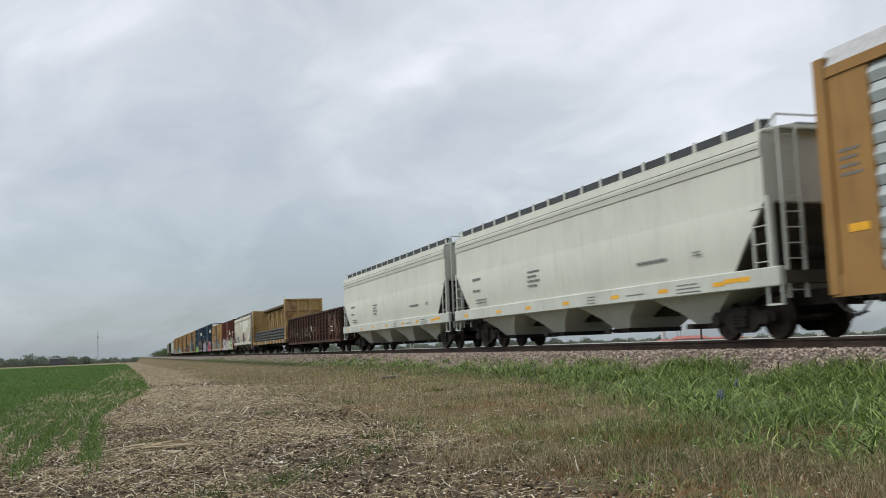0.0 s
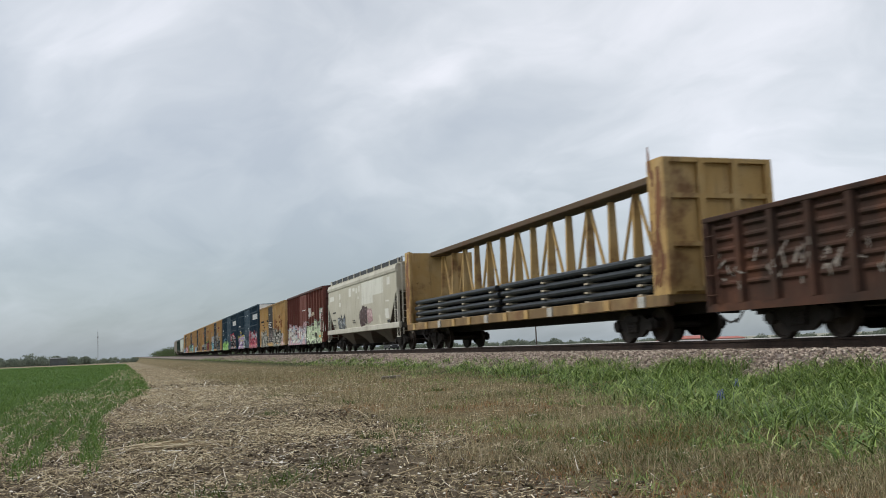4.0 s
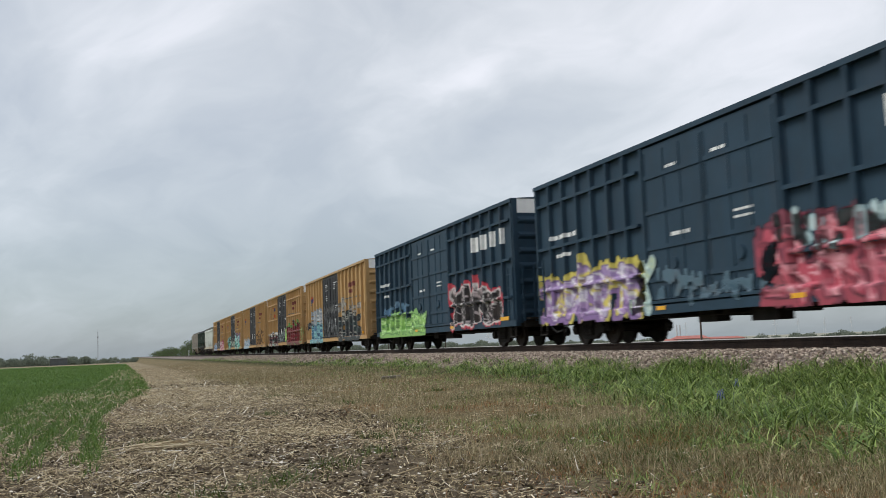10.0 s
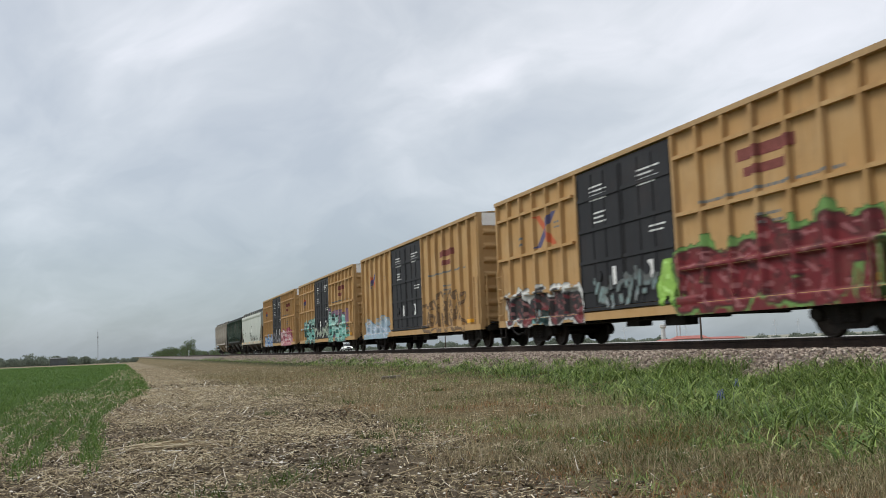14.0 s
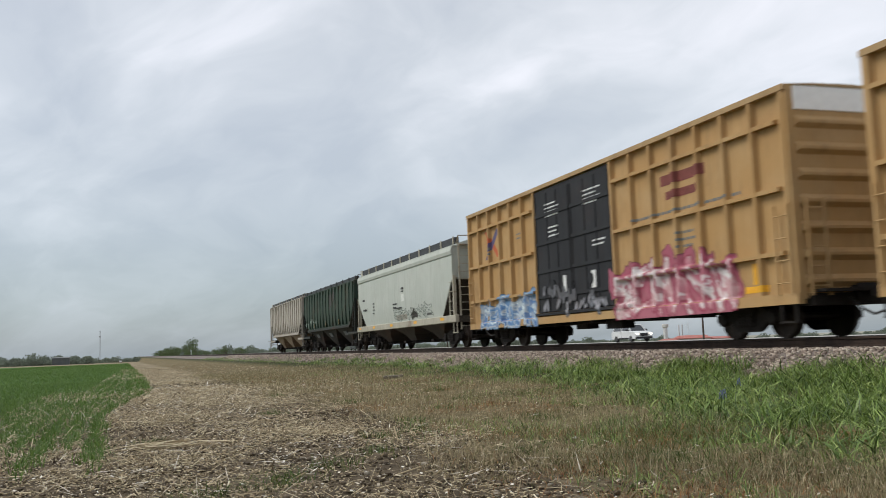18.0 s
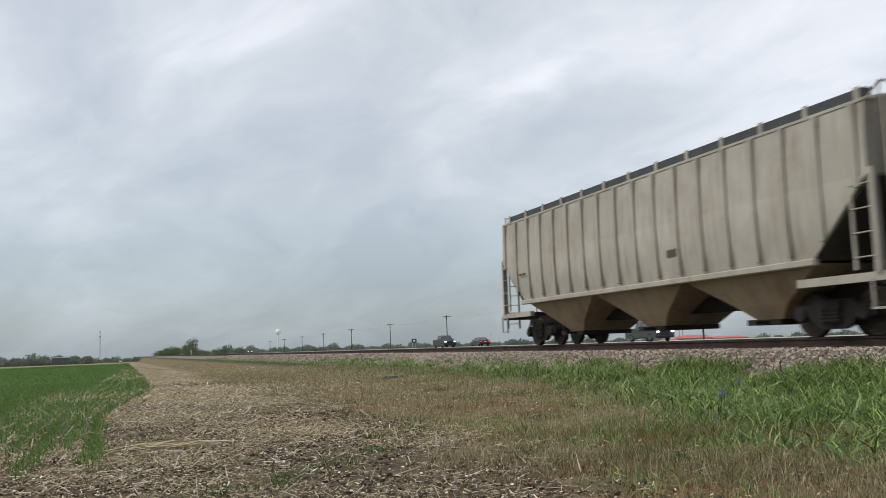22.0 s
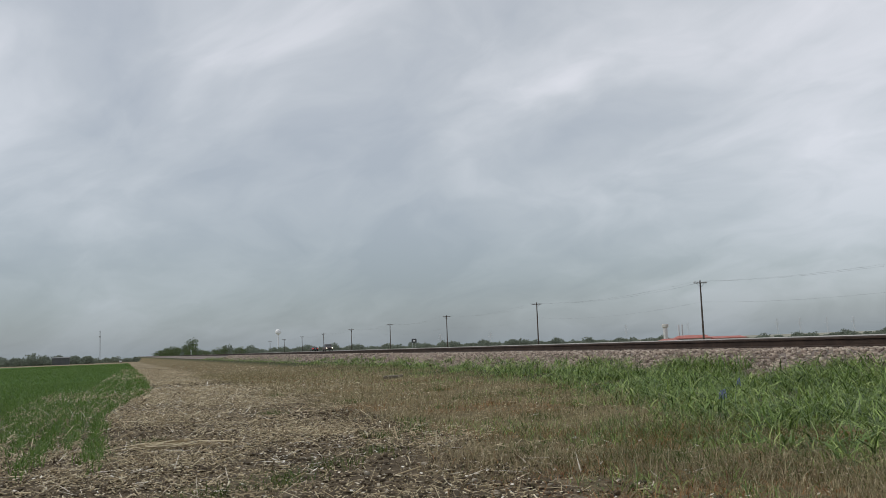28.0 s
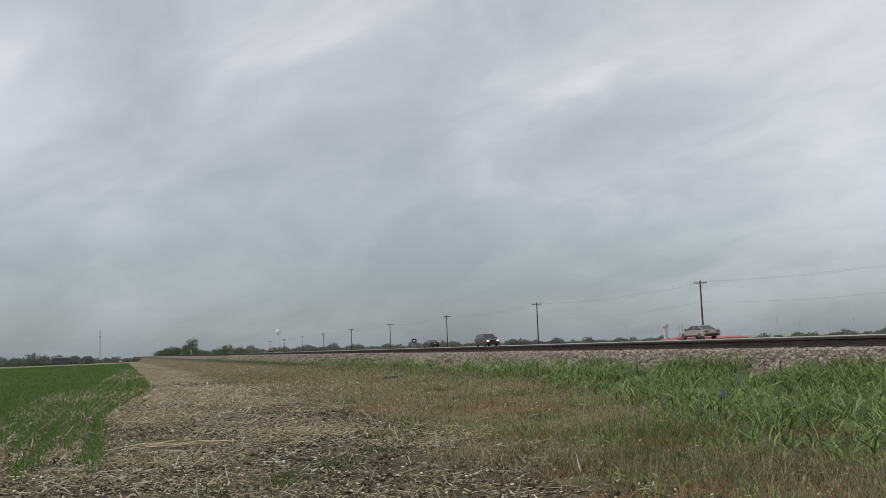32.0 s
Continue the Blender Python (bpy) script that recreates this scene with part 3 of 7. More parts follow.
def box_wagon(label, y, half, mat, eave, floor, doors, door_mat, roof_mat, posts, belts=(), end_mat=None, white_end=None, trucks=None, plug=True, sill_mat=None):
    """doors: (y0, y1, leaves)."""
    w = wagon("box_wagon", label, "boxcar", y)
    skin = SIDE - .13
    d0, d1, leaves = doors
    RELIEF[w.name] = lambda y, z: box_relief(y, z, skin, posts, belts, d0, d1, floor)
    for s in (-1, 1):
        x0, x1 = sorted((s * skin, s * (skin - .06)))
        for a, b in ((-half, d0), (d1, half)):
            part("side_wall", Geo().box(x0, x1, a, b, floor, eave), mat, w)
        part("door_header", Geo().box(x0, x1, d0, d1, eave - .16, eave), mat, w)
        part("door_sill", Geo().box(x0, x1, d0, d1, floor, floor + .26), mat, w)
        # posts and belt rails stand proud of the sheets
        for yy in posts:
            if d0 + .03 < yy < d1 - .03:
                continue
            xa, xb = sorted((s * skin, s * SIDE))
            part("side_post", Geo().loft([[(s * skin, yy - .09, z), (s * SIDE, yy - .045, z), (s * SIDE, yy + .045, z), (s * skin, yy + .09, z)] for z in (floor + .1, eave - .12)]), mat, w)
        for z in belts:
            for a, b in ((-half + .02, d0 - .02), (d1 + .02, half - .02)):
                part("belt_rail", Geo().box(*sorted((s * skin, s * (SIDE - .012))), a + .35, b - .05, z - .045, z + .045), mat, w)
        part("top_chord", Geo().box(*sorted((s * (skin - .05), s * (SIDE + .01))), -half, half, eave - .12, eave + .004), roof_mat, w)
        part("side_sill", Geo().box(*sorted((s * (skin - .05), s * (SIDE - .005))), -half, half, floor - .10, floor + .12), sill_mat or mat, w)
        # door leaves
        n = leaves
        for i in range(n):
            a, b = d0 + (d1 - d0) * i / n, d0 + (d1 - d0) * (i + 1) / n
            dx = s * (SIDE - .045)
            door = part("door", Geo().box(*sorted((s * (skin - .04), dx)), a + .012, b - .012, floor + .262, eave - .165), door_mat, w)
            if plug:
                for z in (floor + .75, floor + 1.55, floor + 2.45, floor + 3.35):
                    if z < eave - .4:
                        part("door_rib", Geo().box(*sorted((dx, s * (SIDE - .012))), a + .05, b - .05, z - .05, z + .05), door_mat, door)
                for yy in (a + .08, b - .08, (a + b) / 2 - .35, (a + b) / 2 + .35):
                    part("lock_bar", Geo().rod((dx, yy, floor + .3), (dx, yy, eave - .3), .03), door_mat, door)
                part("door_handle", Geo().lathe_x([(s * (SIDE - .05), .16), (s * SIDE, .16)], 12, (a + b) / 2 + .1, floor + 1.1), door_mat, door)
            else:
                k = 17
                for j in range(k):
                    z = floor + .32 + (eave - floor - .6) * j / (k - 1)
                    part("door_rib", Geo().loft([[(dx, a + .05, z - .07), (dx, b - .05, z - .07), (dx, b - .05, z + .07), (dx, a + .05, z + .07)], [(s * SIDE, a + .08, z - .02), (s * SIDE, b - .08, z - .02), (s * SIDE, b - .08, z + .02), (s * SIDE, a + .08, z + .02)]]), door_mat, door)
        part("door_track", Geo().box(*sorted((s * (skin), s * (SIDE + .02))), d0 - .8, d1 + .2, floor + .16, floor + .24), door_mat if plug else sill_mat or mat, w)
    part("floor_pan", Geo().box(-skin, skin, -half + .05, half - .05, floor, floor + .12), M["running_gear"], w)
    g = Geo().loft([[(-SIDE + .02, yy, eave), (SIDE - .02, yy, eave), (.9, yy, eave + .05), (0, yy, eave + .07), (-.9, yy, eave + .05)] for yy in (-half, half)])
    part("roof", g, roof_mat, w)
    for i in range(int(half * 1.3)):
        yy = -half + .4 + i * (2 * half - .8) / (int(half * 1.3) - 1)
        part("roof_seam", Geo().loft([[(-SIDE, yy + d, eave + .012), (-.9, yy + d, eave + .08), (0, yy + d, eave + .10), (.9, yy + d, eave + .08), (SIDE, yy + d, eave + .012), (0, yy + d, eave + .03)] for d in (-.03, .03)]), roof_mat, w)
    em = end_mat or mat
    for s in (-1, 1):
        top = eave - .5 if white_end else eave
        part("end_wall", Geo().box(-skin + .02, skin - .02, *sorted((s * (half - .12), s * (half - .04))), floor, top), em, w)
        k = 7
        for j in range(k):
            z = floor + .35 + (top - floor - .6) * j / (k - 1)
            part("end_rib", Geo().loft([[(-1.42, s * (half - .04), z - .13), (1.42, s * (half - .04), z - .13), (1.42, s * (half - .04), z + .13), (-1.42, s * (half - .04), z + .13)],
                                        [(-1.3, s * (half + .05), z - .03), (1.3, s * (half + .05), z - .03), (1.3, s * (half + .05), z + .03), (-1.3, s * (half + .05), z + .03)]]), em, w)
        if white_end:
            part("end_panel", Geo().box(-skin + .02, skin - .02, *sorted((s * (half - .10), s * (half - .02))), top + .002, eave - .01), white_end, w, "white upper end panel")
        for x in (-skin, skin):
            part("corner_post", Geo().box(x - .09, x + .09, *sorted((s * (half - .14), s * (half + .01))), floor, eave - .005), mat, w)
        ladder(w, -SIDE - .01, s * (half - .32), floor + .1, floor + 1.9, 'y', mat, 4, .42)
        ladder(w, -1.1, s * (half + .10), floor + .05, floor + 2.0, 'x', mat, 5, .42)
        part("end_platform", Geo().box(-1.2, 1.2, *sorted((s * half, s * (half + .32))), floor + .12, floor + .18), M["running_gear"], w)
        part("draft_sill", Geo().box(-1.3, 1.3, *sorted((s * (half - .25), s * (half + .08))), floor - .14, floor + .10), M["running_gear"], w)
        part("step", Geo().box(-SIDE + .02, -SIDE + .06, s * (half - .32) - .24, s * (half - .32) - .2, floor - .45, floor).box(-SIDE + .02, -SIDE + .06, s * (half - .32) + .2, s * (half - .32) + .24, floor - .45, floor).box(-SIDE, -SIDE + .08, s * (half - .32) - .24, s * (half - .32) + .24, floor - .47, floor - .43), M["running_gear"], w)
    part("brake_wheel", Geo().rod((.7, -half - .16, floor + 1.6), (.7, -half - .12, floor + 1.6), .28, 16), M["running_gear"], w)
    u = Geo()
    u.rod((-1.0, -half + 3.6, .62), (-1.0, half - 3.6, .62), .03)
    u.box(-1.15, -.75, -1.6, -.7, .42, .72)
    u.box(-1.0, -.6, .8, 1.5, .46, .72)
    for yy in (-2.4, 0, 2.4):
        u.box(-1.3, 1.3, yy - .08, yy + .08, .62, floor)
    part("underframe", u, M["running_gear"], w)
    running_gear(w, trucks or half - 2.3, half + .2)
    return w


def post_rows(half, d0, d1, pitch):
    out = []
    for a, b in ((-half + .12, d0 - .06), (d1 + .06, half - .12)):
        n = max(2, round((b - a) / pitch))
        out += [a + (b - a) * i / n for i in range(n + 1)]
    return out


# ---- sprayed paint on the wagons' sides ----
def spray_material():
    m, t, b = nodes_of("spray_paint")
    k = Tree(t)
    at = t.nodes.new("ShaderNodeAttribute")
    at.attribute_name = "spray"
    c = k.coords()
    worn = k.noise(c, 2.2, 5, 0.65).outputs[0]
    chips = k.noise(c, 16.0, 3, 0.6).outputs[0]
    col = k.mix(k.math('MULTIPLY', k.step(worn, 0.45, 0.75), 0.30), at.outputs["Color"], (0.12, 0.09, 0.07))
    k.put(b.inputs["Base Color"], col)
    b.inputs["Roughness"].default_value = 0.5
    b.inputs["Specular IOR Level"].default_value = 0.25
    cover = k.math('SUBTRACT', at.outputs["Alpha"], k.math('MULTIPLY', k.step(chips, 0.58, 0.72), 0.35))
    cover = k.math('MULTIPLY', k.step(cover, 0.22, 0.50), 0.95)
    tr = k.add("ShaderNodeBsdfTransparent")
    mx = k.add("ShaderNodeMixShader", Fac=cover)
    t.links.new(tr.outputs[0], mx.inputs[1])
    t.links.new(b.outputs[0], mx.inputs[2])
    t.links.new(mx.outputs[0], t.nodes["Material Output"].inputs[0])
    return m


SPRAY = spray_material()


def swirl(y, z, scale, seed):
    """A soft uneven field from 0 to 1."""
    u = np.sin(y * scale + seed + 1.3 * np.sin(z * scale * 1.1 + seed)) + np.sin(z * scale * 1.7 - y * scale * 0.6 + 2.3 * seed) * 0.8
    return np.clip(0.5 + u / 3.4, 0, 1)


def strokes(rng):
    """Three to five strokes of one abstract sprayed shape in a unit box."""
    x0, x1, m = rng.uniform(.02, .14), rng.uniform(.78, .96), rng.uniform(.38, .62)
    kinds = (
        [(x0, 0, x0, 1), (x0, 1, x1, .9), (x0, m, x1 - .15, m)],
        [(x0, 0, .5, 1), (.5, 1, x1, 0), (.3, .35, .75, .4)],
        [(x1, 1, x0, .85), (x0, .85, x0 + .05, m + .05), (x0, m, x1, m - .1), (x1, m - .1, x1, .1), (x1, .1, x0, 0)],
        [(x0, 0, x0, 1), (x0, 1, x1, .75), (x1, .75, x0, m), (.3, m, x1, 0)],
        [(x0, 1, .4, 0), (.4, 0, .62, .6), (.62, .6, x1, .05), (x1, .05, x1, 1)],
        [(x0, 0, x0, 1), (x1, 0, x1, .9), (x0, m, x1, m)],
        [(x0, .1, x0, .9), (x0, .9, x1, .95), (x1, .95, x1, .1), (x1, .1, x0, .05)],
        [(x0, 0, x1, 1), (x0, 1, x1, 0), (x0, .05, x1, .05)],
    )
    extra = [tuple(rng.uniform(0, 1, 4)) for _ in range(2)]
    return kinds[rng.integers(len(kinds))] + extra


def blot_strokes(rng):
    """Short strokes in all directions: a scribble with no shape to read."""
    out = []
    for _ in range(7):
        x, z, a, l = rng.uniform(0, 1), rng.uniform(0, 1), rng.normal(1.4, .7), rng.uniform(.05, .4)
        out.append((x, z, x + .6 * l * math.cos(a), z + l * math.sin(a)))
    return out


def spray(wagon, label, y0, y1, z0, z1, fills, outline, seed, shapes=6, weight=0.24, round_=False, aura=None, aura_w=.16, depth=None, hollow=False, crest=None, ground_band=None, line=.045, opacity=1.0, blots=False):
    """Sprayed shapes in a row, laid as a skin over sheets and posts. fills run from the foot to the top of the shapes;
    aura is the cloud of colour behind them, depth the colour of their cast side, crest a wavy stripe along the top."""
    rng = np.random.default_rng(seed)
    step = .038
    y, z = np.meshgrid(np.arange(y0 - .4, y1 + .4, step), np.arange(max(z0 - .3, .62), z1 + .55, step))
    high, wide = z1 - z0, (y1 - y0) / shapes
    u = y1 - y + .07 * np.sin(3.1 * z + seed) + .05 * np.sin(5.3 * y + 2 * seed)
    v = z - z0 + .05 * np.sin(2.7 * y + seed) + .04 * np.sin(6.1 * z + 3.3 * y)
    color, cover = np.zeros(y.shape + (3,)), np.zeros(y.shape)

    def lay(mask, tone):
        nonlocal color, cover
        tone = np.asarray(tone, float)
        color = color * (1 - mask[..., None]) + tone * mask[..., None]
        cover = np.maximum(cover, mask)

    def inside(d, soft=.02):
        return np.clip(.5 - d / soft, 0, 1)

    fields = []
    for i in range(shapes):
        h, foot, slant = high * rng.uniform(.78, 1.02), high * rng.uniform(-.04, .05), rng.uniform(-.22, .22)
        pu, pv = u - i * wide - slant * (v - high / 2), v - foot
        w = weight * .56 * min(wide, .75 * h) * rng.uniform(.85, 1.15)
        best = np.full(y.shape, 9.0)
        for a, b, c, d in (blot_strokes if blots else strokes)(rng):
            ax, az, bx, bz = a * wide, w + b * (h - 2 * w), c * wide, w + d * (h - 2 * w)
            ex, ez = bx - ax, bz - az
            s = np.clip(((pu - ax) * ex + (pv - az) * ez) / (ex * ex + ez * ez + 1e-6), -.08, 1.08)
            gx, gz = pu - ax - s * ex, pv - az - s * ez
            near = np.hypot(gx, gz) if round_ else (gx ** 4 + gz ** 4) ** .25
            best = np.minimum(best, near - w * (1 + rng.uniform(-.5, .5) * (s - .5)))
        fields.append(best)
    body = np.min(fields, axis=0)
    ragged = .10 * (swirl(y, z, 3.3, seed) - .5) + .05 * np.sin(19 * y + seed) * np.sin(13 * z)
    if ground_band is not None:
        lay(inside(np.maximum(z - z0 - high * (.38 + .5 * swirl(y, z, 1.3, seed + 2)), np.maximum(y0 - y, y - y1)) + ragged, .05), ground_band)
    if aura is not None:
        spikes = .24 * np.clip(np.sin(4.2 * y + seed) * np.sin(2.3 * y + 2 * seed), 0, 1) * np.clip((z - z0) / high, 0, 1)
        lay(inside(body - aura_w - spikes + ragged, .07), aura)
    if depth is not None:
        cast = np.full(y.shape, 9.0)
        for n in range(1, 6):
            cast[:-n, n:] = np.minimum(cast[:-n, n:], body[n:, :-n])
        lay(inside(cast), depth)
    lay(inside(body - line), outline)
    n = len(fills)
    for i, d in enumerate(fields):
        lay(inside(d - line * .8) * inside(body - line), outline)
        if hollow:
            continue
        g = np.clip((z - z0) / high, 0, 1) * .75 + .55 * (swirl(y, z, 2.6, seed + i) - .5) + rng.uniform(-.1, .35)
        g = np.clip(g, 0, .999) * (n - 1)
        lo = np.floor(g).astype(int)
        f = np.clip((g - lo - .35) / .3, 0, 1)[..., None]
        pal = np.array(fills)
        lay(inside(d), pal[lo] * (1 - f) + pal[np.minimum(lo + 1, n - 1)] * f)
        glint = (np.abs(d + .075) < .018) & (swirl(y, z, 5.0, seed + 3 * i) > .66)
        lay(glint * (0. if blots else .8), np.minimum(pal.max(axis=0) * 1.25 + .12, .8))
    if not hollow and not blots:
        # marks, drips and dots inside the shapes
        for rate, limit, tone in ((8.0, .80, min(outline, fills[0], key=sum)), (11.0, .90 if sum(outline) > sum(fills[0]) else .84, tuple(np.minimum(np.array(fills).max(axis=0) * 1.2 + .1, .8))), (15.0, .86, fills[0])):
            lay(((swirl(y, z, rate, seed + rate) > limit) & (body < -.015)) * .75, tone)
    if hollow:
        cover *= ~(body < -line * 1.1)
    if crest is not None:
        ridge = z0 + high * (.86 + .14 * np.sin(1.9 * y + seed) + .08 * np.sin(4.1 * y))
        for off, tone in ((.07, (.04, .035, .035)), (.045, crest)):
            lay(inside(np.maximum(np.abs(z - ridge) - off, np.maximum(y0 - y, y - y1))), tone)
    cover = cover * opacity
    if y1 - y0 < .6:
        cover = cover * ((y < y1) & (y > y0))
    reach = RELIEF[wagon.name](y, z) + .006
    r, q = y.shape
    idx = np.arange(r * q).reshape(r, q)
    full = np.maximum.reduce([cover[:-1, :-1], cover[1:, :-1], cover[:-1, 1:], cover[1:, 1:]]) > .05
    f = np.stack([idx[:-1, :-1], idx[1:, :-1], idx[1:, 1:], idx[:-1, 1:]], -1)[full]
    used, back = np.unique(f, return_inverse=True)
    pts = np.stack([-reach, y, z], -1).reshape(-1, 3)[used]
    me = big_mesh("graffiti", pts, back.reshape(-1, 4), SPRAY)
    rgba = np.concatenate([color.reshape(-1, 3), cover.reshape(-1, 1)], 1)[used].astype(np.float32)
    at = me.attributes.new("spray", 'FLOAT_COLOR', 'POINT')
    at.data.foreach_set("color", rgba.ravel())
    return part("graffiti", me, None, wagon, label)


# sprayed lettering colours
WHITE, BLACK = (0.70, 0.71, 0.70), (0.03, 0.03, 0.035)


def build_train():
    dark = simple("roof_walk_grey", (0.055, 0.06, 0.066), 0.8, 0, 0.3, 3)
    white_a = paint("white_hopper_paint", (0.66, 0.675, 0.605), 0.22, 0.03, 0.42, fade=(0.60, 0.62, 0.555))
    white_sill = paint("white_sill_paint", (0.64, 0.67, 0.62), 0.3, 0.03, 0.4)
    # auto rack at the head of what is seen
    auto_rack(0.45)
    for i, (y, half) in enumerate(((25.45, 9.6), (46.24, 9.7))):
        h = covered_hopper("clean white covered hopper wagon with a dark roof walk", y, half, white_a, white_sill, dark, 4.30, 4.64, 1.33, 4, (1.35, 2.85), brackets=17, grooves=(3.95, 4.10), sill_h=.40, chord=3.76)
        bars(h, [(yy - .22, yy + .22, 1.20, 1.30) for yy in (-7.9, -5.6, -3.2, -.2, 2.6, 5.2, 8.6)] + [(-9.0, -8.1, 1.24, 1.34)], M["yellow_reflector"], -SIDE - .022, "reflector", "orange-yellow reflective strips")
        bars(h, text_block(6.9, 7.8, 2.45, 2.7, 1, 1) + text_block(6.7, 7.8, 2.05, 2.25, 1, 2) + text_block(6.3, 7.5, 1.6, 1.85, 2, 3) + text_block(1.6, 2.6, 1.9, 2.5, 4, 4), M["grey_marking"], label="small grey stencilled lettering")
        bars(h, text_block(-6.2, -4.4, 1.95, 2.12, 1, 5) + text_block(-7.4, -6.9, 1.95, 2.1, 2, 6), M["grey_marking"], label="small grey stencilled lettering")
        bars(h, text_block(-7.2, -6.2, 1.12, 1.38, 3, 7) + text_block(-4.8, -3.8, 1.2, 1.3, 1, 8) + text_block(-2.2, -1.6, 1.12, 1.38, 3, 9), M["grey_marking"], -SIDE - .022)
    gondola(67.41)
    centrebeam(90.45)
    beige = paint("beige_hopper_paint", (0.51, 0.485, 0.395), 0.5, 0.07, 0.5, fade=(0.56, 0.54, 0.46),
                  patches=[((0.60, 0.60, 0.54), -5.75, -.95, 2.95, 3.84, 3), ((0.60, 0.60, 0.54), -3.6, -.95, 2.55, 3.0, 4), ((0.63, 0.63, 0.58), 1.7, 2.35, 3.2, 3.75, 5), ((0.63, 0.63, 0.58), 4.5, 5.05, 2.75, 3.05, 7), ((0.63, 0.63, 0.58), 4.6, 5.0, 3.2, 3.6, 8), ((0.64, 0.64, 0.59), -7.1, -6.5, 3.3, 3.75, 9), ((0.62, 0.62, 0.57), -6.9, -6.2, 2.45, 2.58, 11), ((0.64, 0.64, 0.59), -6.75, -5.95, 1.6, 2.15, 13), ((0.04, 0.045, 0.05), -6.8, -6.2, 1.38, 1.58, 14), ((0.62, 0.62, 0.57), 6.6, 7.9, 3.2, 3.55, 15), ((0.62, 0.62, 0.57), .1, .5, 3.3, 3.65, 17), ((0.62, 0.62, 0.57), .7, 1.3, 3.45, 3.7, 18), ((0.62, 0.62, 0.57), -.55, -.2, 3.35, 3.75, 19), ((0.62, 0.62, 0.57), -.3, 0.0, 2.95, 3.15, 20), ((0.56, 0.54, 0.46), -5.0, -4.6, 1.4, 1.9, 21)])
    beige_sill = paint("beige_sill_paint", (0.62, 0.60, 0.52), 0.45, 0.2)
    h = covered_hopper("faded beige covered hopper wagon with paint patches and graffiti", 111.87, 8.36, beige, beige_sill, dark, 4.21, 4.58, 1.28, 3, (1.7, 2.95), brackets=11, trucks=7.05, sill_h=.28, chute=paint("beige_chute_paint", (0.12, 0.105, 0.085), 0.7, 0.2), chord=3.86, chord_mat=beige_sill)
    bars(h, text_block(6.0, 7.0, 2.35, 2.6, 1, 21) + text_block(5.7, 6.9, 1.9, 2.1, 1, 22) + text_block(5.6, 6.8, 1.5, 1.75, 2, 23) + text_block(.4, 1.3, 1.6, 1.85, 2, 24), M["black_marking"])
    oxide = paint("oxide_box_paint", (0.150, 0.047, 0.036), 0.4, 0.16, 0.6, fade=(0.175, 0.060, 0.046))
    b = box_wagon("oxide red boxcar with pale graffiti along its lower side", 129.75, 7.63, oxide, 4.49, .80, (-1.25, 1.85, 1), oxide, paint("dark_roof_paint", (0.09, 0.04, 0.035), 0.4, 0.2), post_rows(7.63, -1.25, 1.85, .98), trucks=6.2, plug=True, end_mat=paint("oxide_end_paint", (0.10, 0.04, 0.034), 0.6, 0.2))
    bars(b, text_block(-.6, .6, 3.05, 3.35, 1, 31), M["white_marking"], -SIDE + .042)
    bars(b, text_block(2.05, 2.35, 2.2, 3.4, 6, 32), M["white_marking"], PANEL)
    bars(b, [(-6.6, -6.0, 1.02, 1.18), (1.2, 1.5, 1.0, 1.1)], M["yellow_reflector"])
    straw_y = (0.60, 0.385, 0.160)
    yel = paint("yellow_box_paint", straw_y, 0.35, 0.26, 0.5, fade=(0.62, 0.43, 0.21))
    blackdoor = paint("black_door_paint", (0.028, 0.026, 0.026), 0.3, 0.12, 0.55, fade=(0.045, 0.042, 0.04))
    b = box_wagon("yellow boxcar with a black sliding door and grey graffiti", 147.16, 7.98, yel, 4.49, .78, (-1.15, 1.9, 1), blackdoor, paint("ochre_roof_paint", (0.30, 0.19, 0.08), 0.5, 0.2), post_rows(7.98, -1.15, 1.9, .98), trucks=6.3, plug=False)
    rows = []
    for i, yy in enumerate((6.6, 5.8, 5.1, 4.2, 3.4, 2.7)):
        rows += [(yy - .22, yy + .22, 3.02, 3.2), (yy - .22, yy - .1, 3.2, 3.32 + .3 * (i == 3))]
    bars(b, rows + [(4.9, 6.4, 2.72, 2.8), (4.7, 5.7, 2.5, 2.58), (5.2, 5.6, 2.3, 2.38), (5.4, 6.3, 2.22, 2.3), (4.2, 5.0, 2.0, 2.15)], M["black_marking"], PANEL, label="black lettering worn to plain bars")
    bars(b, [(-4.95, -4.45, 3.15, 3.5)], M["white_marking"], PANEL, label="small worn white mark")
    bars(b, text_block(-4.0, -3.3, 3.25, 3.45, 2, 45) + text_block(-6.3, -5.6, 3.25, 3.45, 2, 46), M["black_marking"], PANEL)
    bars(b, text_block(-.6, 1.5, 2.35, 2.95, 4, 41) + text_block(.2, 1.0, 3.6, 3.7, 1, 44), M["white_marking"])
    bars(b, [(2.05, 2.5, .84, .94), (-4.0, -3.6, .84, .94)], M["yellow_reflector"])
    navy = (0.019, 0.047, 0.076)
    for i, y in enumerate((166.34, 187.17)):
        blue = paint("navy_box_paint", navy, 0.25, 0.03, 0.45, fade=(0.025, 0.060, 0.096))
        b = box_wagon("dark blue high-cube boxcar with " + ("pink and yellow" if i == 0 else "green and black") + " graffiti", y, 9.47, blue, 5.08, .80, (-2.45, 2.75, 2), blue, blue, post_rows(9.47, -2.45, 2.75, .98), belts=(1.72, 3.02, 4.40), white_end=M["white_end_paint"], trucks=7.05)
        letters = []
        for j in range(4):
            yy = -5.62 - j * .88
            letters += [(yy - .24, yy + .24, 3.62, 4.18)]
